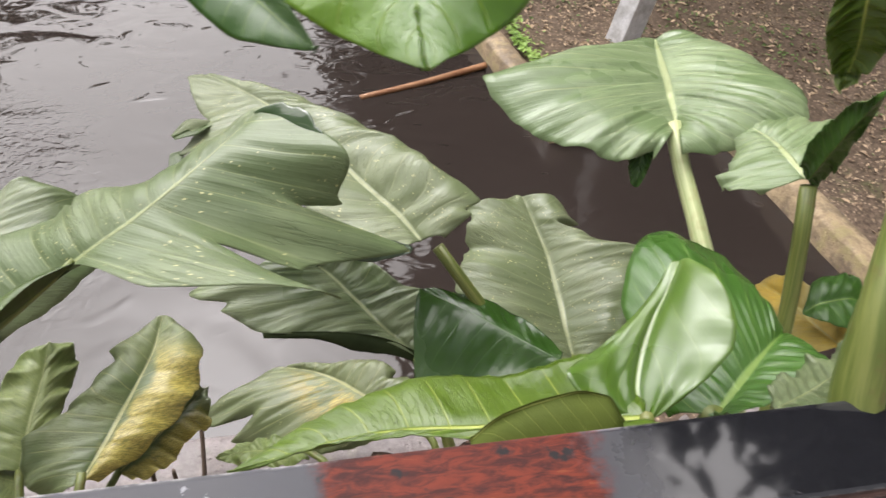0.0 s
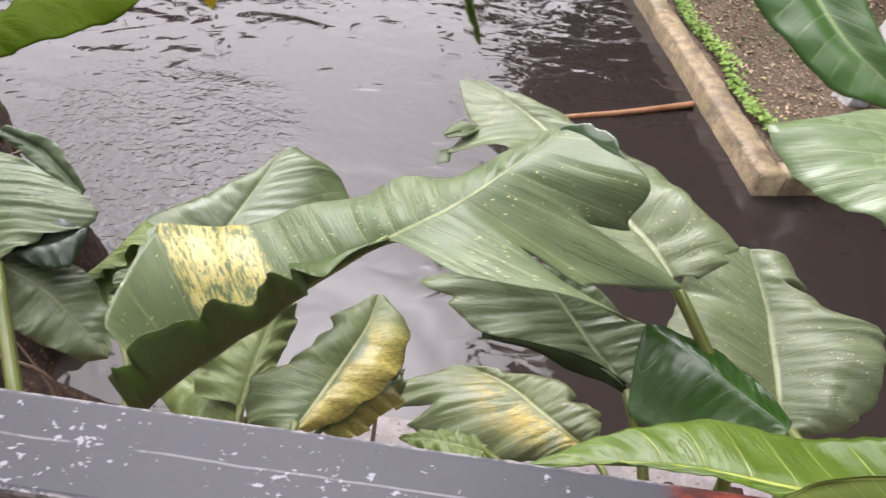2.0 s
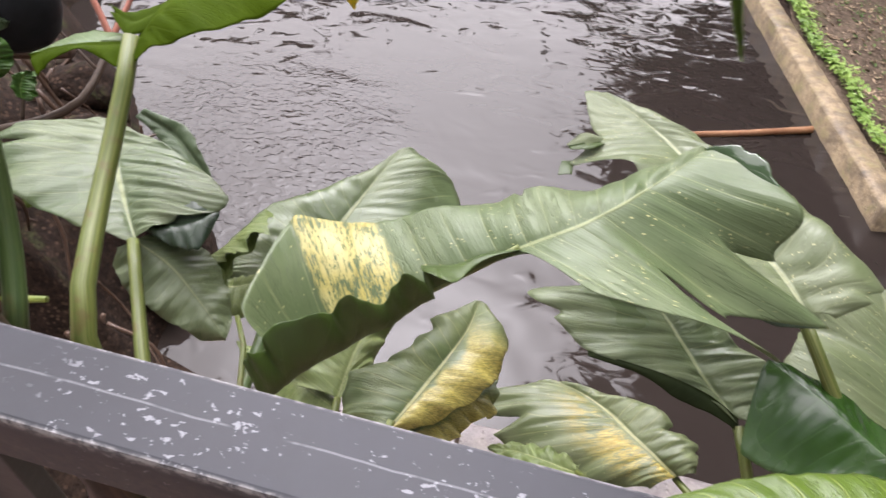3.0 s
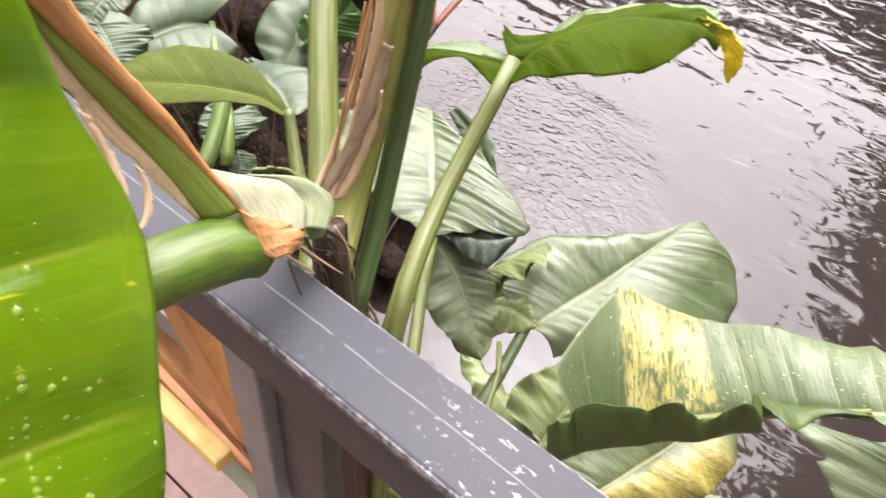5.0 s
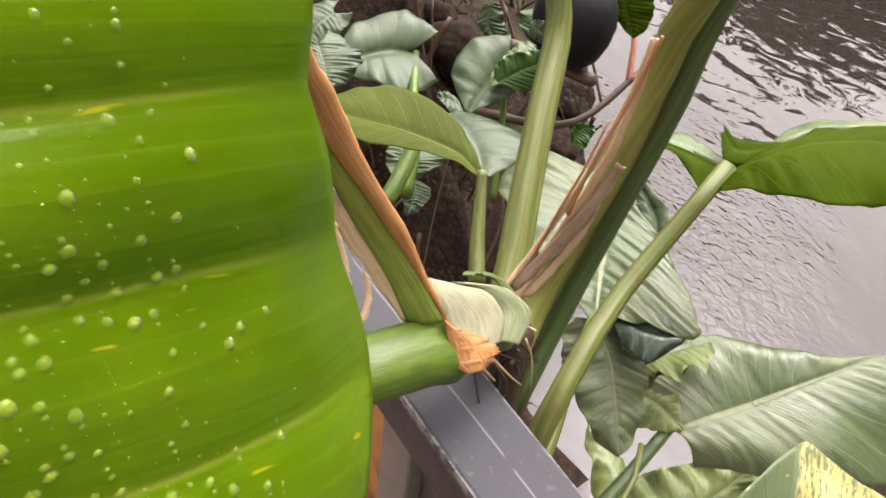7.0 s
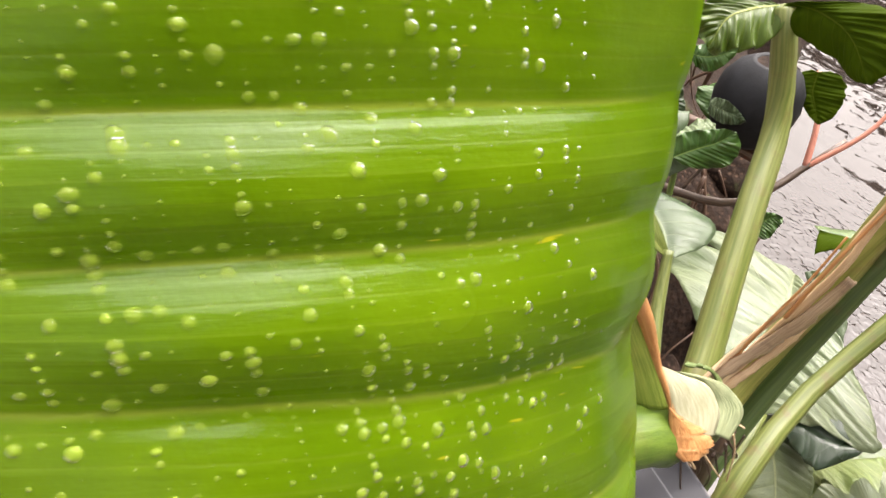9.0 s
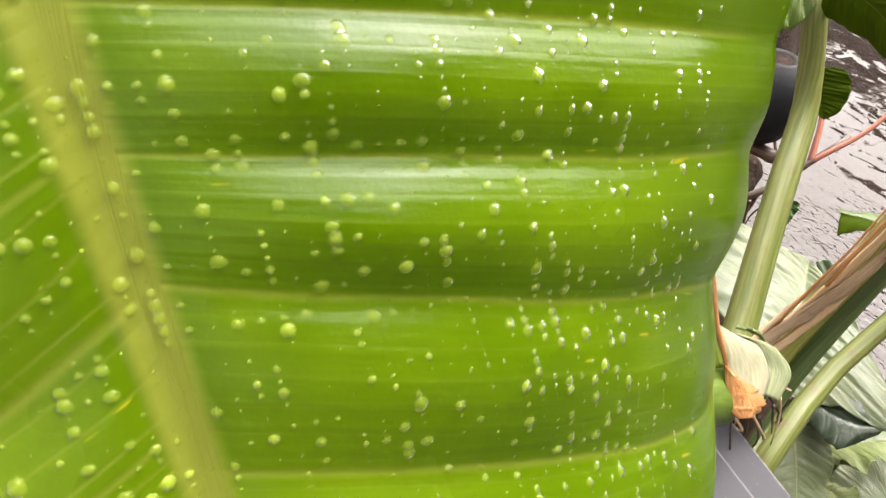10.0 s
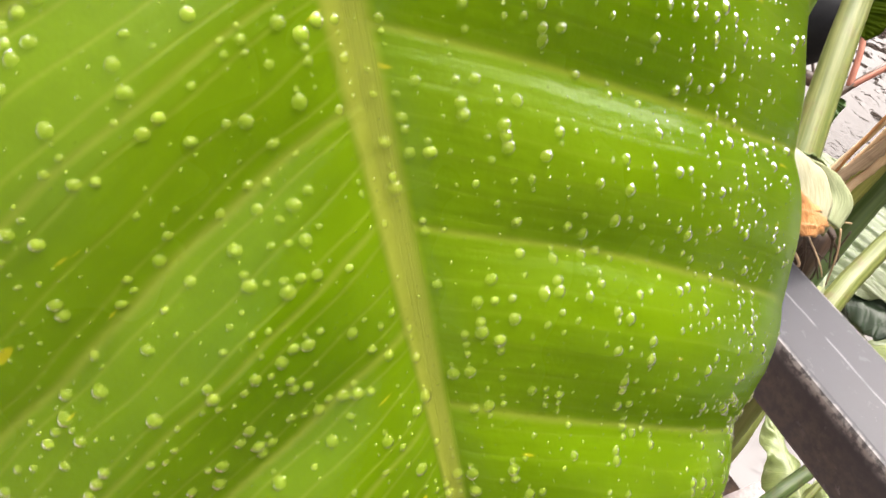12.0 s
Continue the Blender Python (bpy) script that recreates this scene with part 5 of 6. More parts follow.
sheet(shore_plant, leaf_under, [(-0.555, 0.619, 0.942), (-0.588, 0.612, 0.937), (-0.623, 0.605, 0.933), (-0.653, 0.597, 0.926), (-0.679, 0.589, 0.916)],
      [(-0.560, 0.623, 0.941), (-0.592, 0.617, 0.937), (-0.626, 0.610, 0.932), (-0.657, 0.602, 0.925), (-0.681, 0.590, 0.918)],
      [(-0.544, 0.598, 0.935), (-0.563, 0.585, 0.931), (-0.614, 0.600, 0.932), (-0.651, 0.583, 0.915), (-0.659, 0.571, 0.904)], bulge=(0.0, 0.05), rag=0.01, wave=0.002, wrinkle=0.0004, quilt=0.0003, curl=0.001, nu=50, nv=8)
sheet(shore_plant, leaf_light, [(-0.562, 0.624, 0.941), (-0.594, 0.619, 0.937), (-0.628, 0.612, 0.931), (-0.658, 0.604, 0.925), (-0.682, 0.592, 0.917)],
      [(-0.581, 0.644, 0.935), (-0.615, 0.644, 0.929), (-0.646, 0.637, 0.923), (-0.673, 0.624, 0.916), (-0.696, 0.604, 0.909)],
      [(-0.561, 0.622, 0.941), (-0.592, 0.617, 0.937), (-0.626, 0.610, 0.932), (-0.657, 0.602, 0.925), (-0.680, 0.590, 0.917)], bulge=(0.0, 0.0), rag=0.02, wave=0.001, wrinkle=0.0004, quilt=0.0003, curl=0.001, nu=50, nv=6, label='pale upper face at the rim of the raised leaf')
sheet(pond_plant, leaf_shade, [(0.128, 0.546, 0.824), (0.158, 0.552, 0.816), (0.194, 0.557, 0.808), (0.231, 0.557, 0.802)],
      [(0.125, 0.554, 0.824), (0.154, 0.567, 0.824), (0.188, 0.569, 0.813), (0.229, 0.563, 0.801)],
      [(0.123, 0.532, 0.809), (0.149, 0.541, 0.812), (0.182, 0.542, 0.800), (0.227, 0.551, 0.800)], bulge=(0.05, 0.05), rag=0.08, wave=0.002, laterals=5, slant=0.2, nu=50, nv=8, label='torn scrap of the leaf rim, underside shade painted dark')
# Dark glossy sheet laid over the lobe for its shading and sky reflection.
sheet(pond_plant, leaf_pool, [(0.071, 0.640, 0.930), (0.088, 0.627, 0.928), (0.103, 0.613, 0.925), (0.117, 0.598, 0.920), (0.131, 0.585, 0.917)],
      [(0.074, 0.641, 0.932), (0.097, 0.637, 0.942), (0.120, 0.624, 0.944), (0.137, 0.602, 0.935), (0.150, 0.580, 0.923)],
      [(0.071, 0.640, 0.928), (0.083, 0.624, 0.922), (0.097, 0.609, 0.916), (0.111, 0.595, 0.912), (0.129, 0.584, 0.914)], bulge=(0.03, 0.03), rag=0.12, wave=0.0, laterals=4, slant=0.3, nu=50, nv=10, curl=0.0, wrinkle=0.0004, quilt=0.0, label='wet hollow in the curled lobe, its dark shading painted')
sheet(hang_plant, leaf_tip, [(0.157, 0.243, 1.292), (0.158, 0.221, 1.281), (0.158, 0.201, 1.273), (0.157, 0.184, 1.266), (0.157, 0.171, 1.262)],
      [(0.105, 0.260, 1.286), (0.115, 0.227, 1.270), (0.126, 0.204, 1.261), (0.143, 0.186, 1.259), (0.156, 0.172, 1.261)],
      [(0.220, 0.242, 1.295), (0.204, 0.213, 1.278), (0.188, 0.193, 1.267), (0.172, 0.180, 1.262), (0.159, 0.171, 1.262)], bulge=(0.05, 0.05), rag=0.01, laterals=6, slant=0.8, wave=0.001, wrinkle=0.0006, quilt=0.0006, curl=0.001, thick=0.0005)
sheet(hang_plant, leaf_dark2, [(0.098, 0.283, 1.251), (0.110, 0.261, 1.241), (0.122, 0.247, 1.235), (0.133, 0.235, 1.230)],
      [(0.070, 0.286, 1.249), (0.091, 0.260, 1.237), (0.110, 0.243, 1.229), (0.133, 0.235, 1.229)],
      [(0.113, 0.277, 1.254), (0.120, 0.259, 1.244), (0.127, 0.246, 1.237), (0.134, 0.235, 1.230)], bulge=(0.05, 0.03), rag=0.01, laterals=5, wave=0.001, wrinkle=0.0005, quilt=0.0005, curl=0.001, nu=50, nv=8)
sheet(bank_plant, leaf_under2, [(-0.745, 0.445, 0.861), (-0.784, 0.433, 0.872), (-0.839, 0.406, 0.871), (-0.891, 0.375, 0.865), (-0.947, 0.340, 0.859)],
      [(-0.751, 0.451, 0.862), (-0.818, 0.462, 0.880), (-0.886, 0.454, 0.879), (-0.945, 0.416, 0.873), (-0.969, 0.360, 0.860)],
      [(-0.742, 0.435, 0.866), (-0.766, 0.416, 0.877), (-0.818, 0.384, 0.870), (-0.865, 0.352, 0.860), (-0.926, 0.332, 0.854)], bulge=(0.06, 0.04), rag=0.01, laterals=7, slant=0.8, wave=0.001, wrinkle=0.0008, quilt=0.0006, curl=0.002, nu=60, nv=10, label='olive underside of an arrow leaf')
sheet(bank_plant, leaf_bank, [(-0.743, 0.447, 0.861), (-0.785, 0.468, 0.862), (-0.830, 0.479, 0.858), (-0.874, 0.485, 0.850)],
      [(-0.745, 0.445, 0.861), (-0.791, 0.458, 0.866), (-0.829, 0.467, 0.863), (-0.870, 0.476, 0.855)],
      [(-0.738, 0.452, 0.861), (-0.744, 0.501, 0.856), (-0.782, 0.545, 0.856), (-0.841, 0.534, 0.846)], bulge=(0.05, 0.10), rag=0.01, laterals=6, slant=0.8, wave=0.001, wrinkle=0.0008, quilt=0.0008, curl=0.002, nu=60, nv=10)
sheet(bank_plant, leaf_bank, [(-1.211, 0.893, 0.617), (-1.192, 0.855, 0.607), (-1.175, 0.814, 0.589), (-1.157, 0.774, 0.571)],
      [(-1.236, 0.937, 0.662), (-1.273, 0.860, 0.650), (-1.242, 0.787, 0.609), (-1.164, 0.769, 0.573)],
      [(-1.175, 0.965, 0.640), (-1.151, 0.942, 0.622), (-1.144, 0.859, 0.591), (-1.153, 0.778, 0.571)], bulge=(0.10, 0.10), rag=0.01, laterals=6, slant=0.8, wave=0.002, wrinkle=0.001, quilt=0.001, curl=0.003, nu=60, nv=10)
sheet(bank_plant, leaf_bank, [(-1.234, 0.671, 0.692), (-1.246, 0.624, 0.697), (-1.251, 0.573, 0.694), (-1.249, 0.526, 0.689)],
      [(-1.232, 0.734, 0.719), (-1.300, 0.695, 0.738), (-1.311, 0.606, 0.728), (-1.258, 0.523, 0.694)],
      [(-1.153, 0.684, 0.674), (-1.146, 0.622, 0.669), (-1.194, 0.567, 0.680), (-1.241, 0.526, 0.684)], bulge=(0.10, 0.10), rag=0.01, laterals=6, slant=0.8, wave=0.002, wrinkle=0.001, quilt=0.001, curl=0.003, nu=60, nv=10)
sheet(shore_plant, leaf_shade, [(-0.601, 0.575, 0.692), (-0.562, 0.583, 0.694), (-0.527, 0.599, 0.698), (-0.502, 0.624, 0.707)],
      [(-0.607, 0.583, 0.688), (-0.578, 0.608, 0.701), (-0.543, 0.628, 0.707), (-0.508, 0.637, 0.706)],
      [(-0.586, 0.566, 0.690), (-0.536, 0.557, 0.680), (-0.507, 0.562, 0.680), (-0.499, 0.613, 0.697)], bulge=(0.05, 0.12), rag=0.03, laterals=6, slant=0.4, wave=0.003, wrinkle=0.001, curl=0.004, nu=50, nv=10, label='folded side of the grey-green leaf, shade painted dark')
blade(pond_plant, leaf_dark, [(0.448, 0.544, 0.571), (0.390, 0.591, 0.576), (0.334, 0.632, 0.586), (0.268, 0.685, 0.582)],
      (-0.039, -0.101, -0.072), (0.024, 0.044, -0.006), (0.10, 0.22, 0.42, 0.70, 0.92, 1.00, 0.25), (0.30, 0.60, 0.80, 0.80, 0.60, 0.30, 0.00), sag=0.0, wave=0.002, nwave=3, lobe=0, wrinkle=0.0005, quilt=0.0004, rag=0.02)
blade(margin_plant, leaf_pale, [(-0.366, 0.636, 0.267), (-0.368, 0.727, 0.274), (-0.366, 0.810, 0.279), (-0.363, 0.869, 0.298)],
      (-0.088, 0.002, 0.035), (0.050, 0.048, -0.014), (0.80, 1.00, 1.00, 0.80, 0.60, 0.40, 0.00), (0.50, 0.70, 0.80, 0.90, 1.00, 0.70, 0.10), sag=0.03, wave=0.012, nwave=5, lobe=0)
blade(margin_plant, leaf_half, [(-0.221, 0.624, 0.249), (-0.179, 0.680, 0.235), (-0.138, 0.738, 0.228), (-0.095, 0.794, 0.221)],
      (-0.020, 0.017, 0.032), (0.047, -0.030, -0.004), (0.30, 0.60, 0.80, 1.00, 0.70, 0.50, 0.00), (0.50, 0.80, 1.00, 0.80, 1.10, 0.40, 0.00), sag=0.02, wave=0.014, nwave=7, lobe=0)
blade(margin_plant, leaf_pale, [(-0.363, 0.620, 0.257), (-0.445, 0.660, 0.241), (-0.529, 0.699, 0.230), (-0.611, 0.721, 0.238)],
      (-0.005, 0.044, -0.013), (0.012, -0.063, -0.006), (0.35, 0.75, 1.00, 0.97, 0.75, 0.42, 0.00), (0.35, 0.75, 1.00, 0.97, 0.75, 0.42, 0.00), sag=0.03, wave=0.012, nwave=5, lobe=0)
blade(margin_plant, leaf_pale, [(0.077, 0.646, 0.211), (0.015, 0.663, 0.194), (-0.039, 0.680, 0.169), (-0.089, 0.688, 0.141)],
      (0.008, 0.029, 0.007), (0.016, -0.041, 0.016), (0.35, 0.75, 1.00, 0.97, 0.75, 0.42, 0.00), (0.35, 0.75, 1.00, 0.97, 0.75, 0.42, 0.00), sag=0.02, wave=0.008, nwave=5, lobe=0)
blade(rail_plant, leaf_lime, [(0.341, 0.248, 0.942), (0.254, 0.269, 0.913), (0.159, 0.288, 0.890), (0.053, 0.282, 0.870)],
      (0.031, 0.061, -0.022), (0.014, -0.023, 0.009), (0.75, 1.00, 1.00, 0.85, 0.60, 0.30, 0.00), (0.80, 1.20, 1.00, 0.60, 0.30, 0.12, 0.00), sag=0.0, wave=0.0012, nwave=3, lobe=0, rag=0.008)
blade(rail_plant, leaf_light, [(0.652, 0.527, 0.903), (0.651, 0.560, 0.903), (0.661, 0.606, 0.892), (0.666, 0.665, 0.874)],
      (-0.075, 0.003, -0.030), (0.075, 0.021, 0.035), (0.60, 0.90, 1.00, 0.80, 0.50, 0.30, 0.00), (0.50, 0.80, 1.00, 0.90, 0.70, 0.50, 0.00), sag=0.02, wave=0.004, nwave=4, lobe=0.0)
blade(rail_plant, leaf_dark2, [(0.653, 0.525, 0.903), (0.643, 0.509, 0.951), (0.634, 0.492, 1.001), (0.622, 0.471, 1.046)],
      (-0.008, 0.023, 0.001), (0.029, 0.011, -0.033), (0.35, 0.75, 1.00, 0.97, 0.75, 0.42, 0.00), (0.35, 0.75, 1.00, 0.97, 0.75, 0.42, 0.00), sag=0.01, wave=0.003, nwave=3, lobe=0)
blade(rail_plant, leaf_grey, [(0.456, 0.257, 0.917), (0.477, 0.259, 0.934), (0.503, 0.267, 0.947), (0.527, 0.275, 0.960)],
      (0.010, 0.026, -0.029), (-0.015, -0.036, 0.020), (0.35, 0.75, 1.00, 0.97, 0.75, 0.42, 0.00), (0.35, 0.75, 1.00, 0.97, 0.75, 0.42, 0.00), sag=0.0, wave=0.004, nwave=3, lobe=0)
blade(rail_plant, leaf_lime, [(0.407, 0.327, 1.218), (0.414, 0.325, 1.196), (0.426, 0.329, 1.171), (0.429, 0.328, 1.149)],
      (-0.006, 0.015, -0.013), (0.022, -0.006, 0.001), (0.35, 0.75, 1.00, 0.97, 0.75, 0.42, 0.00), (0.35, 0.75, 1.00, 0.97, 0.75, 0.42, 0.00), sag=0.01, wave=0.003, nwave=3, lobe=0)
blade(rail_plant, leaf_dark2, [(0.561, 0.698, 0.852), (0.546, 0.683, 0.829), (0.538, 0.665, 0.810), (0.534, 0.651, 0.790)],
      (-0.016, -0.000, -0.008), (0.009, -0.014, -0.004), (0.35, 0.75, 1.00, 0.97, 0.75, 0.42, 0.00), (0.35, 0.75, 1.00, 0.97, 0.75, 0.42, 0.00), sag=0.0, wave=0.0, nwave=3, lobe=0)
blade(hang_plant, leaf_lime, [(-0.040, 0.270, 1.291), (-0.032, 0.259, 1.270), (-0.024, 0.245, 1.250), (-0.018, 0.236, 1.234)],
      (-0.004, -0.001, 0.001), (0.001, -0.002, 0.003), (0.35, 0.75, 1.00, 0.97, 0.75, 0.42, 0.00), (0.35, 0.75, 1.00, 0.97, 0.75, 0.42, 0.00), sag=0.0, wave=0.001, nwave=2, lobe=0)
blade(bank_plant, leaf_dark2, [(-1.138, 0.821, 0.638), (-1.123, 0.860, 0.661), (-1.110, 0.889, 0.677), (-1.100, 0.920, 0.703)],
      (-0.027, -0.014, 0.025), (0.047, 0.037, -0.022), (0.35, 0.75, 1.00, 0.97, 0.75, 0.42, 0.00), (0.35, 0.75, 1.00, 0.97, 0.75, 0.42, 0.00), sag=0.01, wave=0.003, nwave=3, lobe=0)
blade(shore_plant, leaf_yellowtip, [(-0.425, 0.794, 0.995), (-0.405, 0.811, 0.986), (-0.381, 0.815, 0.963), (-0.368, 0.813, 0.920)],
      (-0.013, -0.007, 0.001), (0.014, 0.008, -0.006), (0.35, 0.75, 1.00, 0.97, 0.75, 0.42, 0.00), (0.35, 0.75, 1.00, 0.97, 0.75, 0.42, 0.00), sag=0.0, wave=0.002, nwave=3, lobe=0)
blade(shore_plant, leaf_grey, [(-0.595, 0.555, 0.678), (-0.547, 0.548, 0.651), (-0.501, 0.527, 0.620), (-0.452, 0.499, 0.587)],
      (-0.040, -0.048, -0.001), (0.026, 0.050, -0.002), (0.35, 0.75, 1.00, 0.97, 0.75, 0.42, 0.00), (0.35, 0.75, 1.00, 0.97, 0.75, 0.42, 0.00), sag=0.02, wave=0.005, nwave=4, lobe=0)
blade(shore_plant, leaf_pale, [(-0.550, 0.628, 0.586), (-0.539, 0.667, 0.582), (-0.524, 0.714, 0.586), (-0.513, 0.753, 0.585)],
      (0.015, -0.088, -0.007), (0.042, -0.034, 0.035), (0.35, 0.75, 1.00, 0.97, 0.75, 0.42, 0.00), (0.35, 0.75, 1.00, 0.97, 0.75, 0.42, 0.00), sag=0.02, wave=0.006, nwave=3, lobe=0)
blade(shore_plant, leaf_pale, [(-0.572, 0.660, 0.525), (-0.530, 0.636, 0.519), (-0.494, 0.644, 0.528), (-0.442, 0.650, 0.522)],
      (-0.006, -0.064, -0.007), (-0.018, 0.044, 0.004), (0.35, 0.75, 1.00, 0.97, 0.75, 0.42, 0.00), (0.35, 0.75, 1.00, 0.97, 0.75, 0.42, 0.00), sag=0.02, wave=0.006, nwave=3, lobe=0)
blade(bank_plant, leaf_bank, [(-1.219, 0.475, 0.768), (-1.189, 0.468, 0.756), (-1.158, 0.460, 0.744), (-1.138, 0.457, 0.734)],
      (-0.043, -0.033, 0.011), (0.013, 0.068, 0.003), (0.35, 0.75, 1.00, 0.97, 0.75, 0.42, 0.00), (0.35, 0.75, 1.00, 0.97, 0.75, 0.42, 0.00), sag=0.02, wave=0.004, nwave=3, lobe=0.03)
blade(bank_plant, leaf_bank, [(-1.304, 0.554, 0.763), (-1.293, 0.514, 0.752), (-1.282, 0.485, 0.733), (-1.271, 0.456, 0.715)],
      (-0.044, -0.016, 0.017), (0.033, 0.018, -0.009), (0.35, 0.75, 1.00, 0.97, 0.75, 0.42, 0.00), (0.35, 0.75, 1.00, 0.97, 0.75, 0.42, 0.00), sag=0.02, wave=0.004, nwave=3, lobe=0.03)
blade(bank_plant, leaf_bank, [(-1.095, 0.715, 0.627), (-1.112, 0.707, 0.639), (-1.127, 0.697, 0.646), (-1.144, 0.677, 0.648)],
      (-0.027, 0.011, 0.004), (0.029, -0.015, -0.011), (0.35, 0.75, 1.00, 0.97, 0.75, 0.42, 0.00), (0.35, 0.75, 1.00, 0.97, 0.75, 0.42, 0.00), sag=0.01, wave=0.003, nwave=3, lobe=0)
blade(bank_plant, leaf_bank, [(-1.023, 0.549, 0.664), (-0.998, 0.527, 0.655), (-0.987, 0.509, 0.647), (-0.977, 0.494, 0.643)],
      (-0.034, -0.029, 0.011), (0.016, 0.070, 0.002), (0.35, 0.75, 1.00, 0.97, 0.75, 0.42, 0.00), (0.35, 0.75, 1.00, 0.97, 0.75, 0.42, 0.00), sag=0.01, wave=0.003, nwave=3, lobe=0.02)
blade(bank_plant, leaf_bank, [(-1.021, 0.556, 0.588), (-1.001, 0.543, 0.577), (-0.987, 0.528, 0.569), (-0.975, 0.514, 0.565)],
      (-0.016, -0.011, 0.002), (0.008, 0.032, -0.002), (0.35, 0.75, 1.00, 0.97, 0.75, 0.42, 0.00), (0.35, 0.75, 1.00, 0.97, 0.75, 0.42, 0.00), sag=0.01, wave=0.003, nwave=3, lobe=0)
blade(bank_plant, leaf_dark2, [(-1.338, 1.152, 0.615), (-1.328, 1.118, 0.597), (-1.312, 1.099, 0.572), (-1.267, 1.095, 0.556)],
      (-0.067, -0.021, 0.005), (0.073, 0.026, 0.002), (0.35, 0.75, 1.00, 0.97, 0.75, 0.42, 0.00), (0.35, 0.75, 1.00, 0.97, 0.75, 0.42, 0.00), sag=0.01, wave=0.003, nwave=3, lobe=0)
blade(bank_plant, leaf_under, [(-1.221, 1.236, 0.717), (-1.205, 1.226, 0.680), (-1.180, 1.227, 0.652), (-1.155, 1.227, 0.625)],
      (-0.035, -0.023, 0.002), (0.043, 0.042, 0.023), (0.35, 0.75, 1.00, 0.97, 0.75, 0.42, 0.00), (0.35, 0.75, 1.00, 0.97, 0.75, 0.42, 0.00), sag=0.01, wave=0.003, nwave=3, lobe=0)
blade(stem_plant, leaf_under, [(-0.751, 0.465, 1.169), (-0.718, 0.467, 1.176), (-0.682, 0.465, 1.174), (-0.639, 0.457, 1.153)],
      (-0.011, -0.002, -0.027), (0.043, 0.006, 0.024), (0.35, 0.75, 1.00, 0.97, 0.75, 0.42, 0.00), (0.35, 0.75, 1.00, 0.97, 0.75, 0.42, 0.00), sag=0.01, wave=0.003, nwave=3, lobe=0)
blade(stem_plant, leaf_lime, [(-0.753, 0.463, 1.168), (-0.754, 0.434, 1.168), (-0.752, 0.404, 1.162), (-0.743, 0.385, 1.140)],
      (0.027, -0.002, -0.022), (-0.019, -0.028, 0.005), (0.35, 0.75, 1.00, 0.97, 0.75, 0.42, 0.00), (0.35, 0.75, 1.00, 0.97, 0.75, 0.42, 0.00), sag=0.01, wave=0.004, nwave=5, lobe=0)
blade(bank_plant, leaf_light, [(-1.162, 0.934, 0.668), (-1.172, 0.901, 0.656), (-1.173, 0.867, 0.635), (-1.170, 0.830, 0.608)],
      (-0.029, 0.013, 0.015), (0.030, -0.005, -0.011), (0.35, 0.75, 1.00, 0.97, 0.75, 0.42, 0.00), (0.35, 0.75, 1.00, 0.97, 0.75, 0.42, 0.00), sag=0.01, wave=0.003, nwave=3, lobe=0)
blade(bank_plant, leaf_bank, [(-1.254, 0.997, 0.656), (-1.233, 1.013, 0.653), (-1.211, 1.029, 0.650), (-1.188, 1.045, 0.646)],
      (-0.014, 0.003, 0.020), (0.006, -0.010, -0.023), (0.35, 0.75, 1.00, 0.97, 0.75, 0.42, 0.00), (0.35, 0.75, 1.00, 0.97, 0.75, 0.42, 0.00), sag=0.01, wave=0.003, nwave=3, lobe=0)
blade(bank_plant, leaf_dark2, [(-1.335, 0.977, 0.735), (-1.318, 0.994, 0.735), (-1.298, 1.018, 0.745), (-1.281, 1.046, 0.767)],
      (-0.016, -0.001, 0.023), (0.015, -0.003, -0.027), (0.35, 0.75, 1.00, 0.97, 0.75, 0.42, 0.00), (0.35, 0.75, 1.00, 0.97, 0.75, 0.42, 0.00), sag=0.01, wave=0.003, nwave=3, lobe=0)
blade(bank_plant, leaf_bank, [(-1.332, 0.943, 0.681), (-1.319, 0.931, 0.649), (-1.292, 0.937, 0.622), (-1.267, 0.943, 0.600)],
      (-0.017, -0.017, -0.001), (0.019, 0.028, 0.013), (0.35, 0.75, 1.00, 0.97, 0.75, 0.42, 0.00), (0.35, 0.75, 1.00, 0.97, 0.75, 0.42, 0.00), sag=0.01, wave=0.003, nwave=3, lobe=0)
blade(shore_plant, leaf_dark2, [(-0.788, 0.650, 0.798), (-0.792, 0.659, 0.811), (-0.790, 0.668, 0.821), (-0.781, 0.678, 0.826)],
      (-0.009, -0.002, 0.005), (0.019, 0.004, -0.009), (0.35, 0.75, 1.00, 0.97, 0.75, 0.42, 0.00), (0.35, 0.75, 1.00, 0.97, 0.75, 0.42, 0.00), sag=0.01, wave=0.003, nwave=3, lobe=0)
stalk(pond_plant, stalk_olive, [(0.400, 0.500, -0.200), (0.438, 0.616, 0.422), (0.362, 0.643, 0.565), (0.295, 0.710, 0.642)], 0.014, 0.009)
stalk(pond_plant, stalk_green, [(0.500, 0.550, -0.200), (0.534, 0.611, 0.399), (0.550, 0.677, 0.385)], 0.012, 0.008)
stalk(pond_plant, stalk_green, [(0.400, 0.520, -0.200), (0.461, 0.526, 0.566), (0.448, 0.544, 0.571)], 0.012, 0.007)
stalk(pond_plant, stalk_green, [(0.300, 0.520, -0.200), (0.284, 0.577, 0.445), (0.262, 0.637, 0.477)], 0.013, 0.008)
stalk(pond_plant, stalk_dark, [(-0.420, 0.420, -0.200), (-0.428, 0.461, 0.509), (-0.446, 0.563, 0.500), (-0.462, 0.650, 0.513)], 0.013, 0.009)
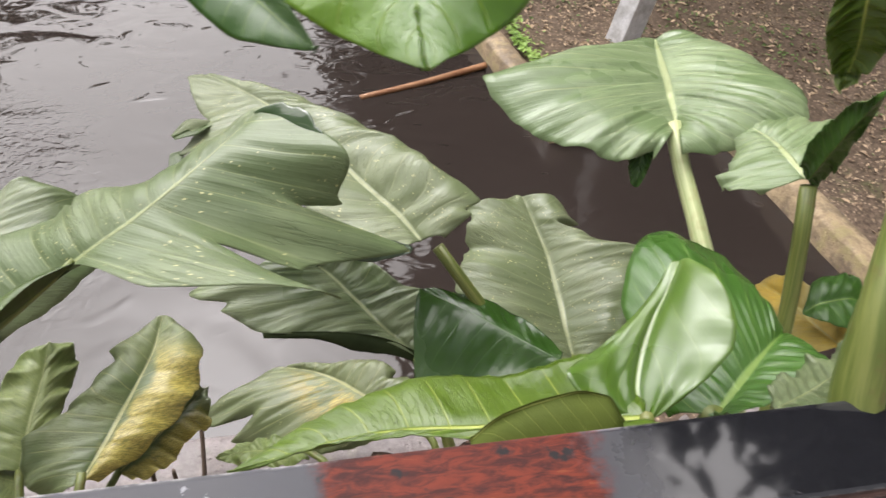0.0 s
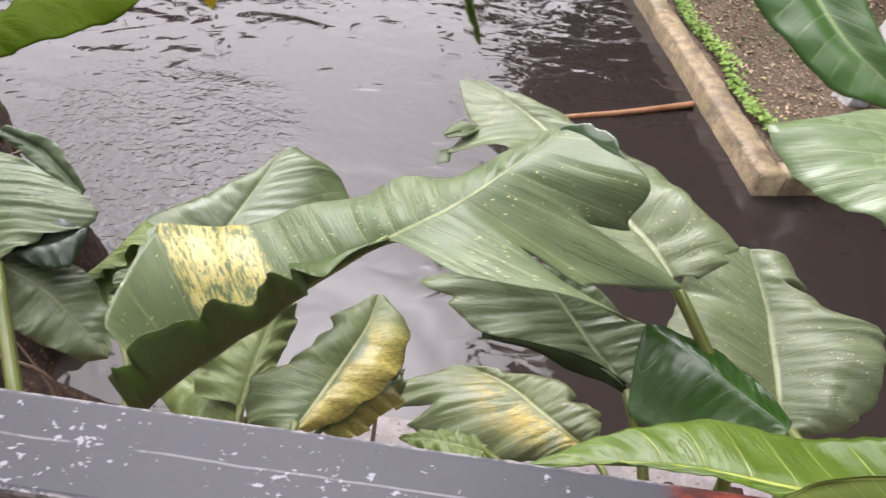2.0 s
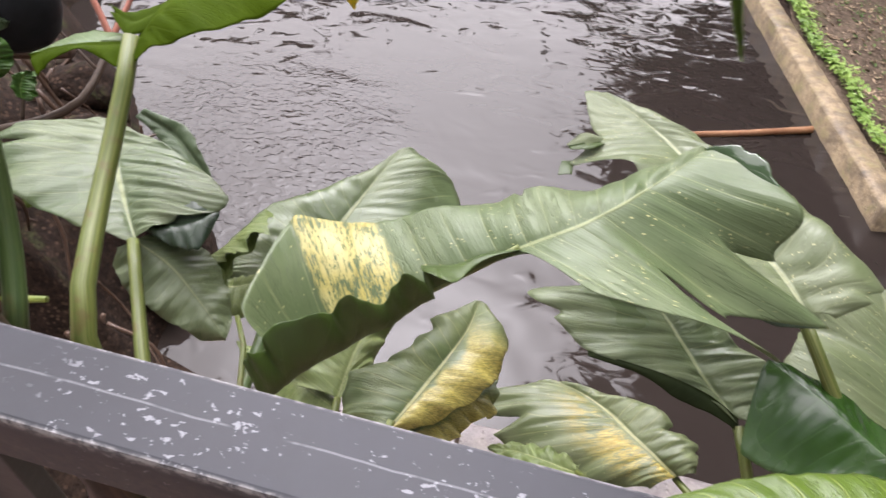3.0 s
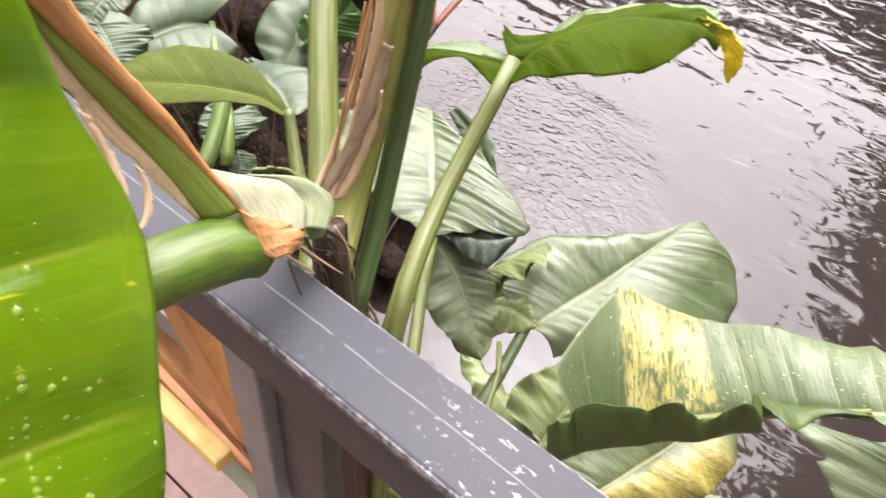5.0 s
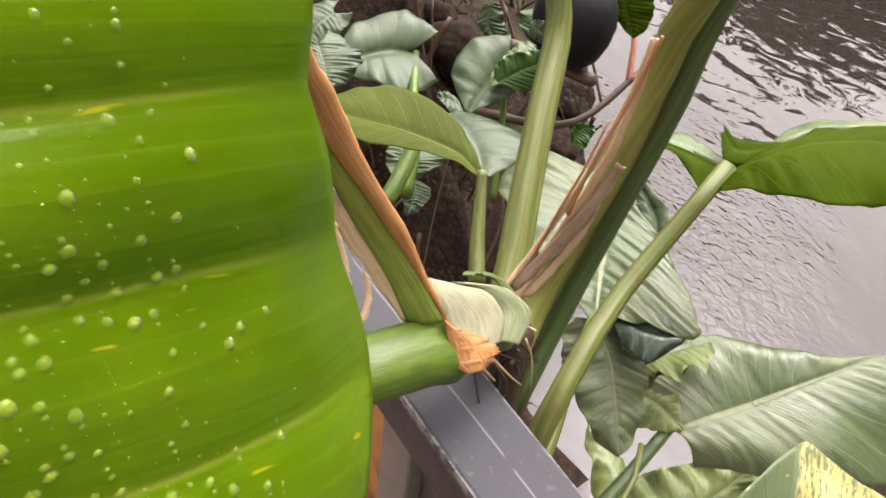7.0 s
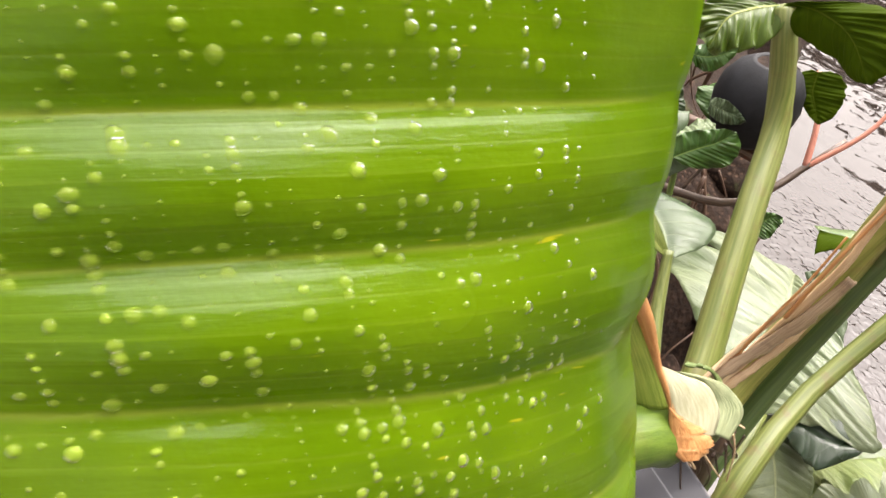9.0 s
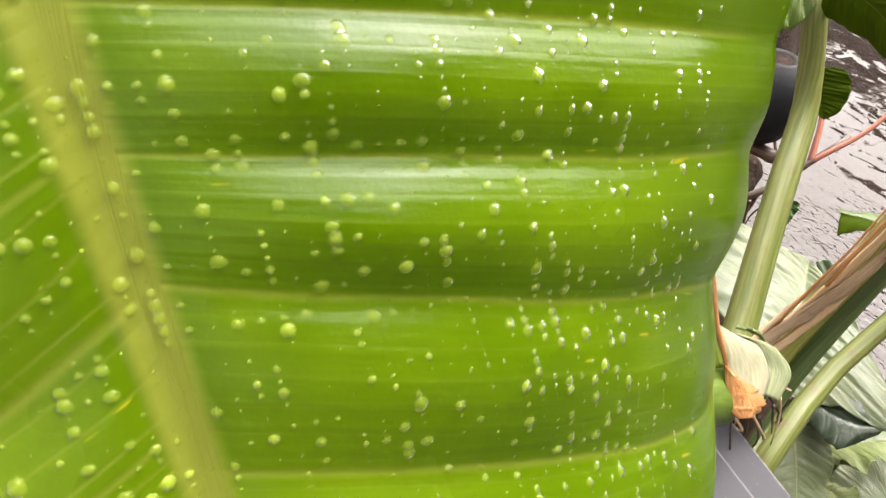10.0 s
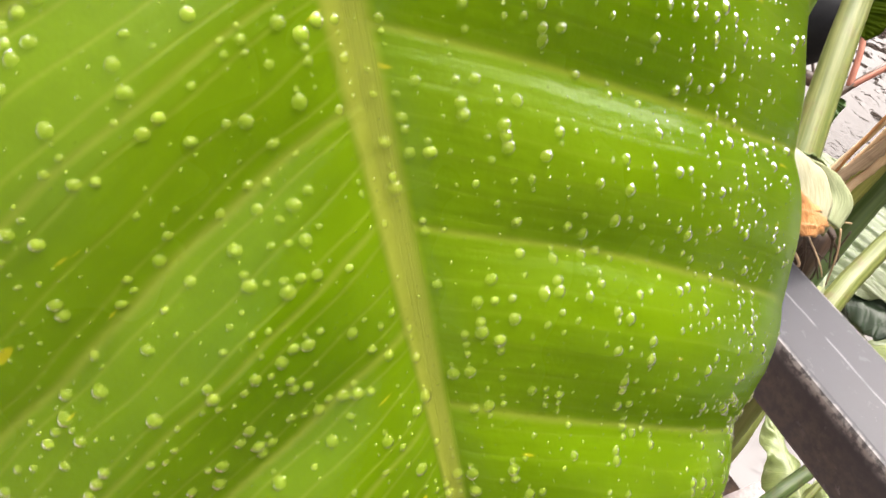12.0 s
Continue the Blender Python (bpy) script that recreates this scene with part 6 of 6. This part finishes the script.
stalk(margin_plant, stalk_green, [(-0.280, 0.500, -0.200), (-0.251, 0.564, 0.318), (-0.248, 0.587, 0.330)], 0.01, 0.007)
stalk(margin_plant, stalk_green, [(-0.360, 0.550, -0.200), (-0.359, 0.599, 0.268), (-0.366, 0.636, 0.267)], 0.01, 0.007)
stalk(margin_plant, stalk_green, [(-0.300, 0.550, -0.200), (-0.230, 0.600, 0.250), (-0.221, 0.624, 0.249)], 0.009, 0.006)
stalk(margin_plant, stalk_green, [(0.200, 0.600, -0.200), (0.316, 0.700, 0.111), (0.280, 0.751, 0.095)], 0.01, 0.007)
stalk(margin_plant, stalk_green, [(0.000, 0.600, -0.200), (0.097, 0.626, 0.224), (0.077, 0.646, 0.211)], 0.009, 0.006)
stalk(rail_plant, stalk_pale, [(0.600, 0.420, -0.200), (0.614, 0.437, 0.670), (0.598, 0.509, 0.737), (0.596, 0.571, 0.773), (0.594, 0.634, 0.802), (0.589, 0.706, 0.849)], 0.018, 0.011)
stalk(rail_plant, stalk_green, [(0.720, 0.450, -0.200), (0.642, 0.389, 0.665), (0.656, 0.443, 0.736), (0.658, 0.481, 0.812), (0.653, 0.520, 0.896)], 0.013, 0.009)
stalk(rail_plant, stalk_green, [(0.420, 0.300, 0.200), (0.400, 0.290, 0.800), (0.342, 0.246, 0.942)], 0.012, 0.005)
stalk(rail_plant, stalk_green, [(0.500, 0.330, 0.100), (0.490, 0.330, 0.700), (0.430, 0.273, 0.880)], 0.014, 0.01)
stalk(rail_plant, stalk_green, [(0.465, 0.115, 0.826), (0.465, 0.190, 0.934), (0.471, 0.230, 0.986), (0.482, 0.257, 1.030), (0.524, 0.323, 1.087)], 0.019, 0.015)
stalk(rail_plant, twig_brown, [(0.767, 0.408, 0.637), (0.783, 0.451, 0.708), (0.798, 0.473, 0.739), (0.823, 0.486, 0.779)], 0.014, 0.01, name='stub', label='dead brown stalk')
stalk(rail_plant, stalk_green, [(0.750, 0.500, -0.100), (0.766, 0.430, 0.679), (0.765, 0.448, 0.688)], 0.01, 0.008)
stalk(hang_plant, stalk_green, [(0.620, -0.200, 2.200), (0.450, -0.020, 1.750), (0.141, 0.294, 1.321)], 0.006, 0.005)
stalk(shore_plant, stalk_green, [(-0.455, 0.300, 0.100), (-0.470, 0.320, 0.650), (-0.479, 0.337, 0.800), (-0.535, 0.475, 0.845), (-0.552, 0.570, 0.905), (-0.558, 0.619, 0.948)], 0.017, 0.0095, rough=0.05)
stalk(shore_plant, stalk_green, [(-0.620, 0.420, -0.100), (-0.499, 0.402, 0.648), (-0.549, 0.477, 0.659), (-0.592, 0.548, 0.685)], 0.012, 0.008)
stalk(shore_plant, stalk_green, [(-0.660, 0.500, -0.100), (-0.401, 0.438, 0.590), (-0.425, 0.498, 0.599), (-0.447, 0.527, 0.603)], 0.008, 0.0035)
stalk(shore_plant, twig_brown, [(-0.798, 0.852, 0.582), (-0.790, 0.863, 0.585), (-0.769, 0.881, 0.587)], 0.003, 0.002)
stalk(bank_plant, stalk_green, [(-0.657, 0.385, 0.791), (-0.691, 0.407, 0.814), (-0.733, 0.437, 0.852), (-0.746, 0.446, 0.866)], 0.01, 0.006)
stalk(bank_plant, stalk_wing, [(-0.815, 0.499, 0.545), (-0.784, 0.506, 0.545), (-0.752, 0.514, 0.547)], 0.007, 0.005, label='yellow-green cut stalk')
stalk(bank_plant, stalk_leafy, [(-1.081, 0.815, 0.378), (-1.159, 0.876, 0.502), (-1.217, 0.915, 0.607)], 0.008, 0.006)
stalk(bank_plant, stalk_leafy, [(-0.955, 0.487, 0.633), (-0.994, 0.529, 0.668), (-1.086, 0.586, 0.679), (-1.237, 0.689, 0.683)], 0.01, 0.007)
stalk(bank_plant, stalk_leafy, [(-0.874, 0.398, 0.728), (-0.908, 0.453, 0.750), (-0.935, 0.490, 0.772)], 0.012, 0.012)
stalk(stem_plant, stalk_olive, [(-0.500, 0.250, 0.900), (-0.556, 0.320, 0.928), (-0.604, 0.368, 0.968), (-0.656, 0.420, 1.016), (-0.709, 0.473, 1.067), (-0.749, 0.466, 1.167)], 0.016, 0.012, groove=0.25)
stalk(stem_plant, stalk_leafy, [(-0.477, 0.186, 1.031), (-0.478, 0.176, 1.037), (-0.477, 0.155, 1.047), (-0.478, 0.126, 1.055), (-0.486, 0.103, 1.053), (-0.508, 0.080, 1.044)], 0.021, 0.019, n=20, ring=16, groove=0.12, name='petiole')

# the lime leaf that hangs beside the lens, with rain on it
LEFT_VEINS = ((-0.10, 0.03, 0.15, 0.27, 0.39, 0.517, 0.635, 0.75, 0.86, 0.96, 1.06), (0.02, 0.18, 0.34, 0.49, 0.61, 0.737, 0.85, 0.95, 1.03, 1.10, 1.2))
RIGHT_VEINS = ((-0.12, -0.02, 0.08, 0.18, 0.27, 0.33, 0.385, 0.483, 0.58, 0.685, 0.79, 0.88, 0.97, 1.08), (-0.14, -0.04, 0.06, 0.16, 0.275, 0.362, 0.475, 0.595, 0.71, 0.81, 0.89, 0.96, 1.02, 1.1))
big_leaf = blade(stem_plant, leaf_wet, [(-0.545, -0.150, 1.452), (-0.476, -0.134, 1.358), (-0.400, -0.122, 1.240), (-0.262, -0.105, 1.030)],
                 (0.004, -0.190, 0.012), (0.0121, 0.2380, -0.0218), (0.75, 0.99, 1.08, 1.10, 1.06, 0.95, 0.78, 0.47, 0.00), (0.562, 1.035, 1.060, 0.958, 0.965, 0.945, 0.755, 0.561, 0.00),
                 sag=0.035, wave=0.0015, nwave=5, lobe=0.0, nu=170, nv=44, thick=0.0009, quilt=0.0040, wrinkle=0.0005, rag=0.006, knots=KNOTS_ARCH,
                 veins=(LEFT_VEINS, RIGHT_VEINS), arch={"sag": (0.011, 0.011, 0.048, 0.048, 0.080, 0.080, 0.050, 0.050, 0.050), "lift": 0.007, "power": 2.35},
                 label="lime green leaf beaded with rain drops")
stalk(stem_plant, stalk_green, [(-0.52, 0.06, 1.03), (-0.62, -0.02, 1.10), (-0.70, -0.10, 1.26), (-0.66, -0.155, 1.44), (-0.545, -0.150, 1.452)], 0.018, 0.010, n=24)


def rain_drops(leaf, count, seed):
    """Clear beads, from specks to fat drops, resting on the upper face of a leaf."""
    rnd = random.Random(seed)
    mesh = leaf.data
    up = [p for p in mesh.polygons if p.normal.x > 0.1]
    weight = [p.area for p in up]
    verts, faces = [], []
    for p in rnd.choices(up, weight, k=count):
        c, n = p.center, p.normal.normalized()
        if rnd.random() < (c.y - 0.005) / 0.06:
            continue
        r = 0.00038 + 0.0020 * rnd.random() ** 3.2
        side = n.orthogonal().normalized()
        down = (Vector((0, 0, -1)) - n * n.dot(Vector((0, 0, -1)))).normalized()
        side = n.cross(down)
        long = rnd.uniform(0.8, 1.15)
        k = len(verts)
        rows, ring = 3, 8
        for i in range(rows):
            e = math.radians((20, 44, 68)[i])
            for j in range(ring):
                w = 2 * math.pi * j / ring
                verts.append(tuple(c + side * (r * math.cos(e) * math.cos(w)) + down * (r * long * math.cos(e) * math.sin(w)) + n * (0.78 * r * (math.sin(e) - 0.342) - 0.00005)))
        verts.append(tuple(c + n * 0.49 * r))
        for i in range(rows - 1):
            for j in range(ring):
                q = (j + 1) % ring
                faces.append((k + i * ring + j, k + i * ring + q, k + (i + 1) * ring + q, k + (i + 1) * ring + j))
        for j in range(ring):
            faces.append((k + 2 * ring + j, k + 2 * ring + (j + 1) % ring, k + 3 * ring))
    data = bpy.data.meshes.new("rain_drops")
    data.from_pydata(verts, [], faces)
    for poly in data.polygons:
        poly.use_smooth = True
    data.materials.append(drop_mat)
    return tagged(new("rain_drops", data), "clear rain drops beaded on the lime leaf", "water drops", kind="stuff")


rain_drops(big_leaf, 9500, 11)


# cream sheath, its rusty edge and the winged stalk where they cross the rail
ribbon(stem_plant, stalk_orange, [(-0.5259, 0.1114, 1.2348), (-0.5287, 0.1254, 1.1942), (-0.5207, 0.1405, 1.1628), (-0.5100, 0.1569, 1.1266), (-0.4934, 0.1724, 1.0887), (-0.4784, 0.1814, 1.0624), (-0.4598, 0.1823, 1.0417)],
       [(-0.5215, 0.1225, 1.2373), (-0.5199, 0.1390, 1.1957), (-0.5156, 0.1503, 1.1625), (-0.5048, 0.1660, 1.1257), (-0.4925, 0.1772, 1.0888), (-0.4778, 0.1859, 1.0624), (-0.4593, 0.1883, 1.0430)], bulge=0.30, frayed=0.08, name='flange', label='rusty orange dried edge of the sheath')
ribbon(stem_plant, stalk_wing, [(-0.5259, 0.1114, 1.2348), (-0.5287, 0.1254, 1.1942), (-0.5207, 0.1405, 1.1628), (-0.5100, 0.1569, 1.1266), (-0.4934, 0.1724, 1.0887), (-0.4784, 0.1814, 1.0624)],
       [(-0.5271, 0.1071, 1.2353), (-0.5300, 0.1214, 1.1977), (-0.5259, 0.1310, 1.1635), (-0.5178, 0.1435, 1.1259), (-0.5043, 0.1578, 1.0864), (-0.4910, 0.1640, 1.0579)], bulge=0.12, name='stalk_blade', label='green winged stalk')
ribbon(stem_plant, stalk_tan, [(-0.5271, 0.1071, 1.2353), (-0.5300, 0.1214, 1.1977), (-0.5259, 0.1310, 1.1635), (-0.5178, 0.1435, 1.1259), (-0.5043, 0.1578, 1.0864), (-0.4910, 0.1640, 1.0579)],
       [(-0.5270, 0.1035, 1.2340), (-0.5270, 0.1181, 1.1934), (-0.5227, 0.1267, 1.1570), (-0.5146, 0.1377, 1.1185), (-0.5043, 0.1516, 1.0834), (-0.4932, 0.1611, 1.0599)], bulge=0.08, frayed=0.30, name='flange', label='papery tan dried edge')
ribbon(stem_plant, stalk_tan, [(-0.5171, 0.1267, 1.1439), (-0.5056, 0.1265, 1.1186), (-0.4948, 0.1237, 1.1003), (-0.4856, 0.1231, 1.0859)],
       [(-0.5116, 0.1290, 1.1393), (-0.5031, 0.1314, 1.1178), (-0.4932, 0.1281, 1.1010), (-0.4847, 0.1245, 1.0849)], bulge=0.2, frayed=0.3, name='strip', label='torn papery strip of the sheath')
ribbon(stem_plant, stalk_tan, [(-0.5035, 0.1395, 1.1087), (-0.4945, 0.1374, 1.0961), (-0.4877, 0.1286, 1.0856), (-0.4854, 0.1227, 1.0827)],
       [(-0.4990, 0.1417, 1.1048), (-0.4925, 0.1400, 1.0940), (-0.4866, 0.1311, 1.0840), (-0.4848, 0.1243, 1.0821)], bulge=0.2, frayed=0.3, name='strip', label='torn papery strip of the sheath')
ribbon(stem_plant, stalk_white, [(-0.4953, 0.1738, 1.0895), (-0.4863, 0.1798, 1.0771), (-0.4763, 0.1831, 1.0622), (-0.4635, 0.1855, 1.0464)],
       [(-0.4945, 0.1980, 1.0705), (-0.4872, 0.2228, 1.0532), (-0.4761, 0.2301, 1.0378), (-0.4640, 0.2191, 1.0320)], bulge=0.05, name='sheath', label='cream leaf sheath')
ribbon(stem_plant, sheath_pale, [(-0.4972, 0.1958, 1.0706), (-0.4894, 0.2228, 1.0519), (-0.4776, 0.2305, 1.0362), (-0.4663, 0.2203, 1.0302)],
       [(-0.4952, 0.2169, 1.0595), (-0.4858, 0.2428, 1.0446), (-0.4729, 0.2520, 1.0294), (-0.4613, 0.2349, 1.0209)], bulge=0.04, name='sheath', label='pale green leaf sheath')
ribbon(stem_plant, stalk_orange, [(-0.4778, 0.1808, 1.0643), (-0.4676, 0.1800, 1.0519), (-0.4592, 0.1796, 1.0422), (-0.4532, 0.1845, 1.0379)],
       [(-0.4713, 0.1878, 1.0583), (-0.4643, 0.2071, 1.0416), (-0.4577, 0.2116, 1.0324), (-0.4527, 0.1971, 1.0328)], bulge=0.18, frayed=0.25, name='sheath', label='fibrous rusty end of the sheath')
stalk(stem_plant, stalk_bundle, [(-0.4890, 0.2651, 0.9210), (-0.5235, 0.3235, 0.9412), (-0.5278, 0.3486, 1.0017), (-0.5239, 0.3623, 1.0697), (-0.5242, 0.3735, 1.1293), (-0.5184, 0.3674, 1.1899), (-0.472, 0.352, 1.300), (-0.425, 0.318, 1.413)], 0.0125, 0.0105, groove=0.2)
stalk(stem_plant, stalk_dark, [(-0.4830, 0.2811, 0.8549), (-0.5026, 0.3230, 0.8927), (-0.5166, 0.3609, 0.9611), (-0.5197, 0.3825, 1.0431), (-0.5181, 0.3945, 1.1171), (-0.5174, 0.3945, 1.1824), (-0.485, 0.375, 1.300), (-0.433, 0.340, 1.417)], 0.0098, 0.0090)
ribbon(stem_plant, stalk_tan, [(-0.5247, 0.2841, 0.9656), (-0.5278, 0.3118, 0.9961), (-0.5212, 0.3259, 1.0509), (-0.5149, 0.3345, 1.1058), (-0.5136, 0.3396, 1.1493), (-0.5122, 0.3372, 1.1893)],
       [(-0.5219, 0.2971, 0.9599), (-0.5245, 0.3234, 0.9925), (-0.5184, 0.3346, 1.0479), (-0.5129, 0.3406, 1.1029), (-0.5133, 0.3449, 1.1471), (-0.5125, 0.3414, 1.1881)], bulge=0.25, frayed=0.2, name='sheath', label='dry tan split sheath')
ribbon(stem_plant, stalk_tan, [(-0.5270, 0.2727, 0.9707), (-0.5307, 0.3015, 0.9993), (-0.5237, 0.3180, 1.0536), (-0.5166, 0.3291, 1.1083), (-0.5138, 0.3349, 1.1514), (-0.5119, 0.3334, 1.1903)],
       [(-0.5259, 0.2780, 0.9683), (-0.5294, 0.3062, 0.9978), (-0.5226, 0.3217, 1.0524), (-0.5158, 0.3316, 1.1071), (-0.5137, 0.3371, 1.1504), (-0.5121, 0.3352, 1.1898)], bulge=0.25, frayed=0.35, name='strip', label='dry tan split strip')
ribbon(stem_plant, sheath_brown, [(-0.5301, 0.2900, 0.9771), (-0.5233, 0.3153, 1.0138), (-0.5134, 0.3274, 1.0563), (-0.5069, 0.3379, 1.0999)],
       [(-0.5258, 0.2998, 0.9684), (-0.5193, 0.3272, 1.0108), (-0.5098, 0.3381, 1.0513), (-0.5043, 0.3458, 1.0951)], bulge=0.3, frayed=0.45, name='sheath', label='peeling brown sheath')
ribbon(stem_plant, stalk_tan, [(-0.5218, 0.2995, 0.9655), (-0.5192, 0.3219, 0.9962), (-0.5142, 0.3320, 1.0296), (-0.5121, 0.3389, 1.0574)],
       [(-0.5204, 0.3142, 0.9646), (-0.5185, 0.3337, 0.9953), (-0.5126, 0.3408, 1.0289), (-0.5121, 0.3447, 1.0558)], bulge=0.25, frayed=0.35, name='sheath', label='peeling brown sheath')
stalk(stem_plant, stalk_orange, [(-0.5199, 0.3203, 1.0491), (-0.5153, 0.3256, 1.1084), (-0.5125, 0.3361, 1.1518), (-0.5092, 0.3385, 1.1922)], 0.0016, 0.0012, rough=0.3, name='sheath', label='orange-brown dry strip')
stalk(stem_plant, stalk_orange, [(-0.5302, 0.3069, 0.9869), (-0.5249, 0.3137, 1.0427), (-0.5217, 0.3239, 1.0870), (-0.5221, 0.3345, 1.1256)], 0.0016, 0.0008, rough=0.3, name='sheath', label='orange-brown dry strip')
stalk(pond_plant, stalk_olive, [(-0.0885, 0.4993, 0.8740), (-0.1290, 0.4828, 0.8449), (-0.1710, 0.4613, 0.8194), (-0.2081, 0.4357, 0.7997), (-0.2455, 0.4046, 0.7788), (-0.2795, 0.3705, 0.7619), (-0.3072, 0.3439, 0.7459), (-0.340, 0.400, 0.500), (-0.330, 0.430, -0.200)], 0.003, 0.011, n=44)
ribbon(stem_plant, stalk_leafy2, [(-0.5041, 0.2132, 1.0620), (-0.4963, 0.2379, 1.0469), (-0.4822, 0.2394, 1.0313), (-0.4707, 0.2249, 1.0264), (-0.4657, 0.2261, 1.0145)],
       [(-0.5095, 0.2234, 1.0516), (-0.5051, 0.2549, 1.0284), (-0.4938, 0.2636, 1.0074), (-0.4776, 0.2506, 1.0034), (-0.4693, 0.2382, 1.0044)], bulge=0.06, name='sheath', label='olive green leaf sheath')
rnd = random.Random(21)
for k in range(26):
    a = Vector((-0.474 + rnd.uniform(-0.022, 0.012), 0.228 + rnd.uniform(-0.022, 0.03), 1.000 + rnd.uniform(-0.012, 0.014)))
    b = a + Vector((rnd.uniform(-0.014, 0.016), rnd.uniform(-0.004, 0.022), -rnd.uniform(0.006, 0.03)))
    c = b + Vector((rnd.uniform(-0.014, 0.012), rnd.uniform(-0.006, 0.016), -rnd.uniform(0.01, 0.05)))
    stalk(stem_plant, stalk_tan if k % 4 == 0 else root_dark, [tuple(a), tuple(b), tuple(c)], rnd.uniform(0.0006, 0.0018), 0.0005, name="fibre", n=8, ring=5)
stalk(stem_plant, root_dark, [(-0.49, 0.262, 0.985), (-0.482, 0.275, 0.70), (-0.50, 0.29, 0.2), (-0.50, 0.30, -0.2)], 0.012, 0.04, name="trunk", label="brown fibrous trunk behind the railing", n=26, ring=14, rough=0.5)


# ---- soil bank: roots, dark pot, twig, sticks ----
rnd = random.Random(5)
for k in range(90):
    y = rnd.uniform(0.35, 1.7)
    x = (-0.95 if y < 0.9 else shore_x(y)) - rnd.uniform(0.05, 0.75)
    z = ground_height(x, y)
    a = Vector((x, y, z + rnd.uniform(0.02, 0.30)))
    b = a + Vector((rnd.uniform(-0.05, 0.12), rnd.uniform(-0.1, 0.05), -rnd.uniform(0.04, 0.2)))
    c = b + Vector((rnd.uniform(-0.02, 0.15), rnd.uniform(-0.12, 0.04), -rnd.uniform(0.05, 0.25)))
    r = rnd.uniform(0.002, 0.009)
    root = part("root", tube([tuple(a), tuple(b), tuple(c)], r, r * 0.5, n=12, ring=6, rough=0.3), root_brown)
    tagged(root, "brown root hanging out of the dark soil bank", "root", "roots of the bank")


def clod(p, r, seed):
    bm = bmesh.new()
    bmesh.ops.create_icosphere(bm, subdivisions=3, radius=r)
    for v in bm.verts:
        v.co *= 1 + 0.35 * noise.noise(v.co * (2.2 / r) * 0.5 + Vector((seed, 0, 0))) + 0.12 * noise.noise(v.co * (5 / r) * 0.5)
        v.co = Vector((v.co.x * 1.2, v.co.y, v.co.z * 0.8)) + p
    tagged(part("soil_clod", bm, soil_wet), "clod of dark wet soil on the bank", "soil", "clods of the bank")


for k in range(14):
    y = rnd.uniform(0.3, 1.9)
    x = (-0.95 if y < 0.9 else shore_x(y)) - rnd.uniform(0.0, 0.8)
    clod(Vector((x, y, ground_height(x, y) + 0.02)), rnd.uniform(0.04, 0.10), k)


def build_pot(at, r):
    pot = thing("plant_pot", "black rounded plastic pot at the water's edge", "pot", at=at)
    bm = bmesh.new()
    profile = ((0.0, 0.0), (0.62, 0.0), (0.80, 0.18), (0.95, 0.60), (1.0, 1.00), (0.93, 1.40), (0.74, 1.74), (0.46, 1.94), (0.40, 1.98), (0.34, 1.92))
    ring = 32
    rows = [[bm.verts.new((math.cos(2 * math.pi * j / ring) * r * a, math.sin(2 * math.pi * j / ring) * r * a, h * r)) for j in range(ring)] for a, h in profile[1:]]
    for i in range(len(rows) - 1):
        for j in range(ring):
            q = (j + 1) % ring
            bm.faces.new((rows[i][j], rows[i][q], rows[i + 1][q], rows[i + 1][j]))
    bm.faces.new(list(reversed(rows[0])))
    part("body", bm, black_mat, pot)
    bm = bmesh.new()
    bmesh.ops.create_circle(bm, cap_ends=True, radius=0.35 * r, segments=32, matrix=Matrix.Translation((0, 0, 1.92 * r)))
    part("soil", bm, soil_wet, pot)


build_pot((-1.25, 1.125, 0.555), 0.095)

stub = part("root_stub", tube([(-1.62, 1.05, 0.10), (-1.44, 1.10, 0.48), (-1.16, 1.14, 0.535)], 0.022, 0.016, n=14, ring=10, rough=0.3), root_brown)
tagged(stub, "thick brown root that carries the black pot", "root", "roots of the bank")
branch = thing("fallen_branch", "dark bare branch with a pink shoot reaching over the water", "branch")
stalk(branch, twig_brown, [(-1.75, 0.95, 0.10), (-1.42, 1.02, 0.32), (-1.167, 1.14, 0.421), (-1.161, 1.273, 0.494), (-1.15, 1.35, 0.56)], 0.016, 0.007, name="limb", rough=0.25)
stalk(branch, twig_pink, [(-1.161, 1.273, 0.494), (-1.21, 1.31, 0.57), (-1.297, 1.347, 0.66)], 0.008, 0.005, name="shoot", label="pink bare shoot")
stalk(branch, twig_pink, [(-1.161, 1.273, 0.494), (-1.13, 1.38, 0.60), (-1.15, 1.47, 0.70)], 0.007, 0.004, name="shoot", label="pink bare shoot")
stalk(branch, twig_brown, [(-1.165, 1.20, 0.455), (-1.27, 1.22, 0.56), (-1.36, 1.25, 0.66)], 0.004, 0.002, name="twig")
stalk(branch, twig_brown, [(-1.30, 1.07, 0.37), (-1.30, 1.12, 0.47), (-1.37, 1.13, 0.56)], 0.005, 0.002, name="twig")

for a, b in STICKS:
    mid = (Vector(a) + Vector(b)) / 2 + Vector((0.004, 0.003, 0))
    stick = part("dead_stick", tube([a, tuple(mid), b], 0.006, 0.0045, n=10, ring=8, rough=0.3), twig_brown)
    tagged(stick, "dark dead stick stuck at the concrete pond edge", "stick", "sticks at the pond edge")
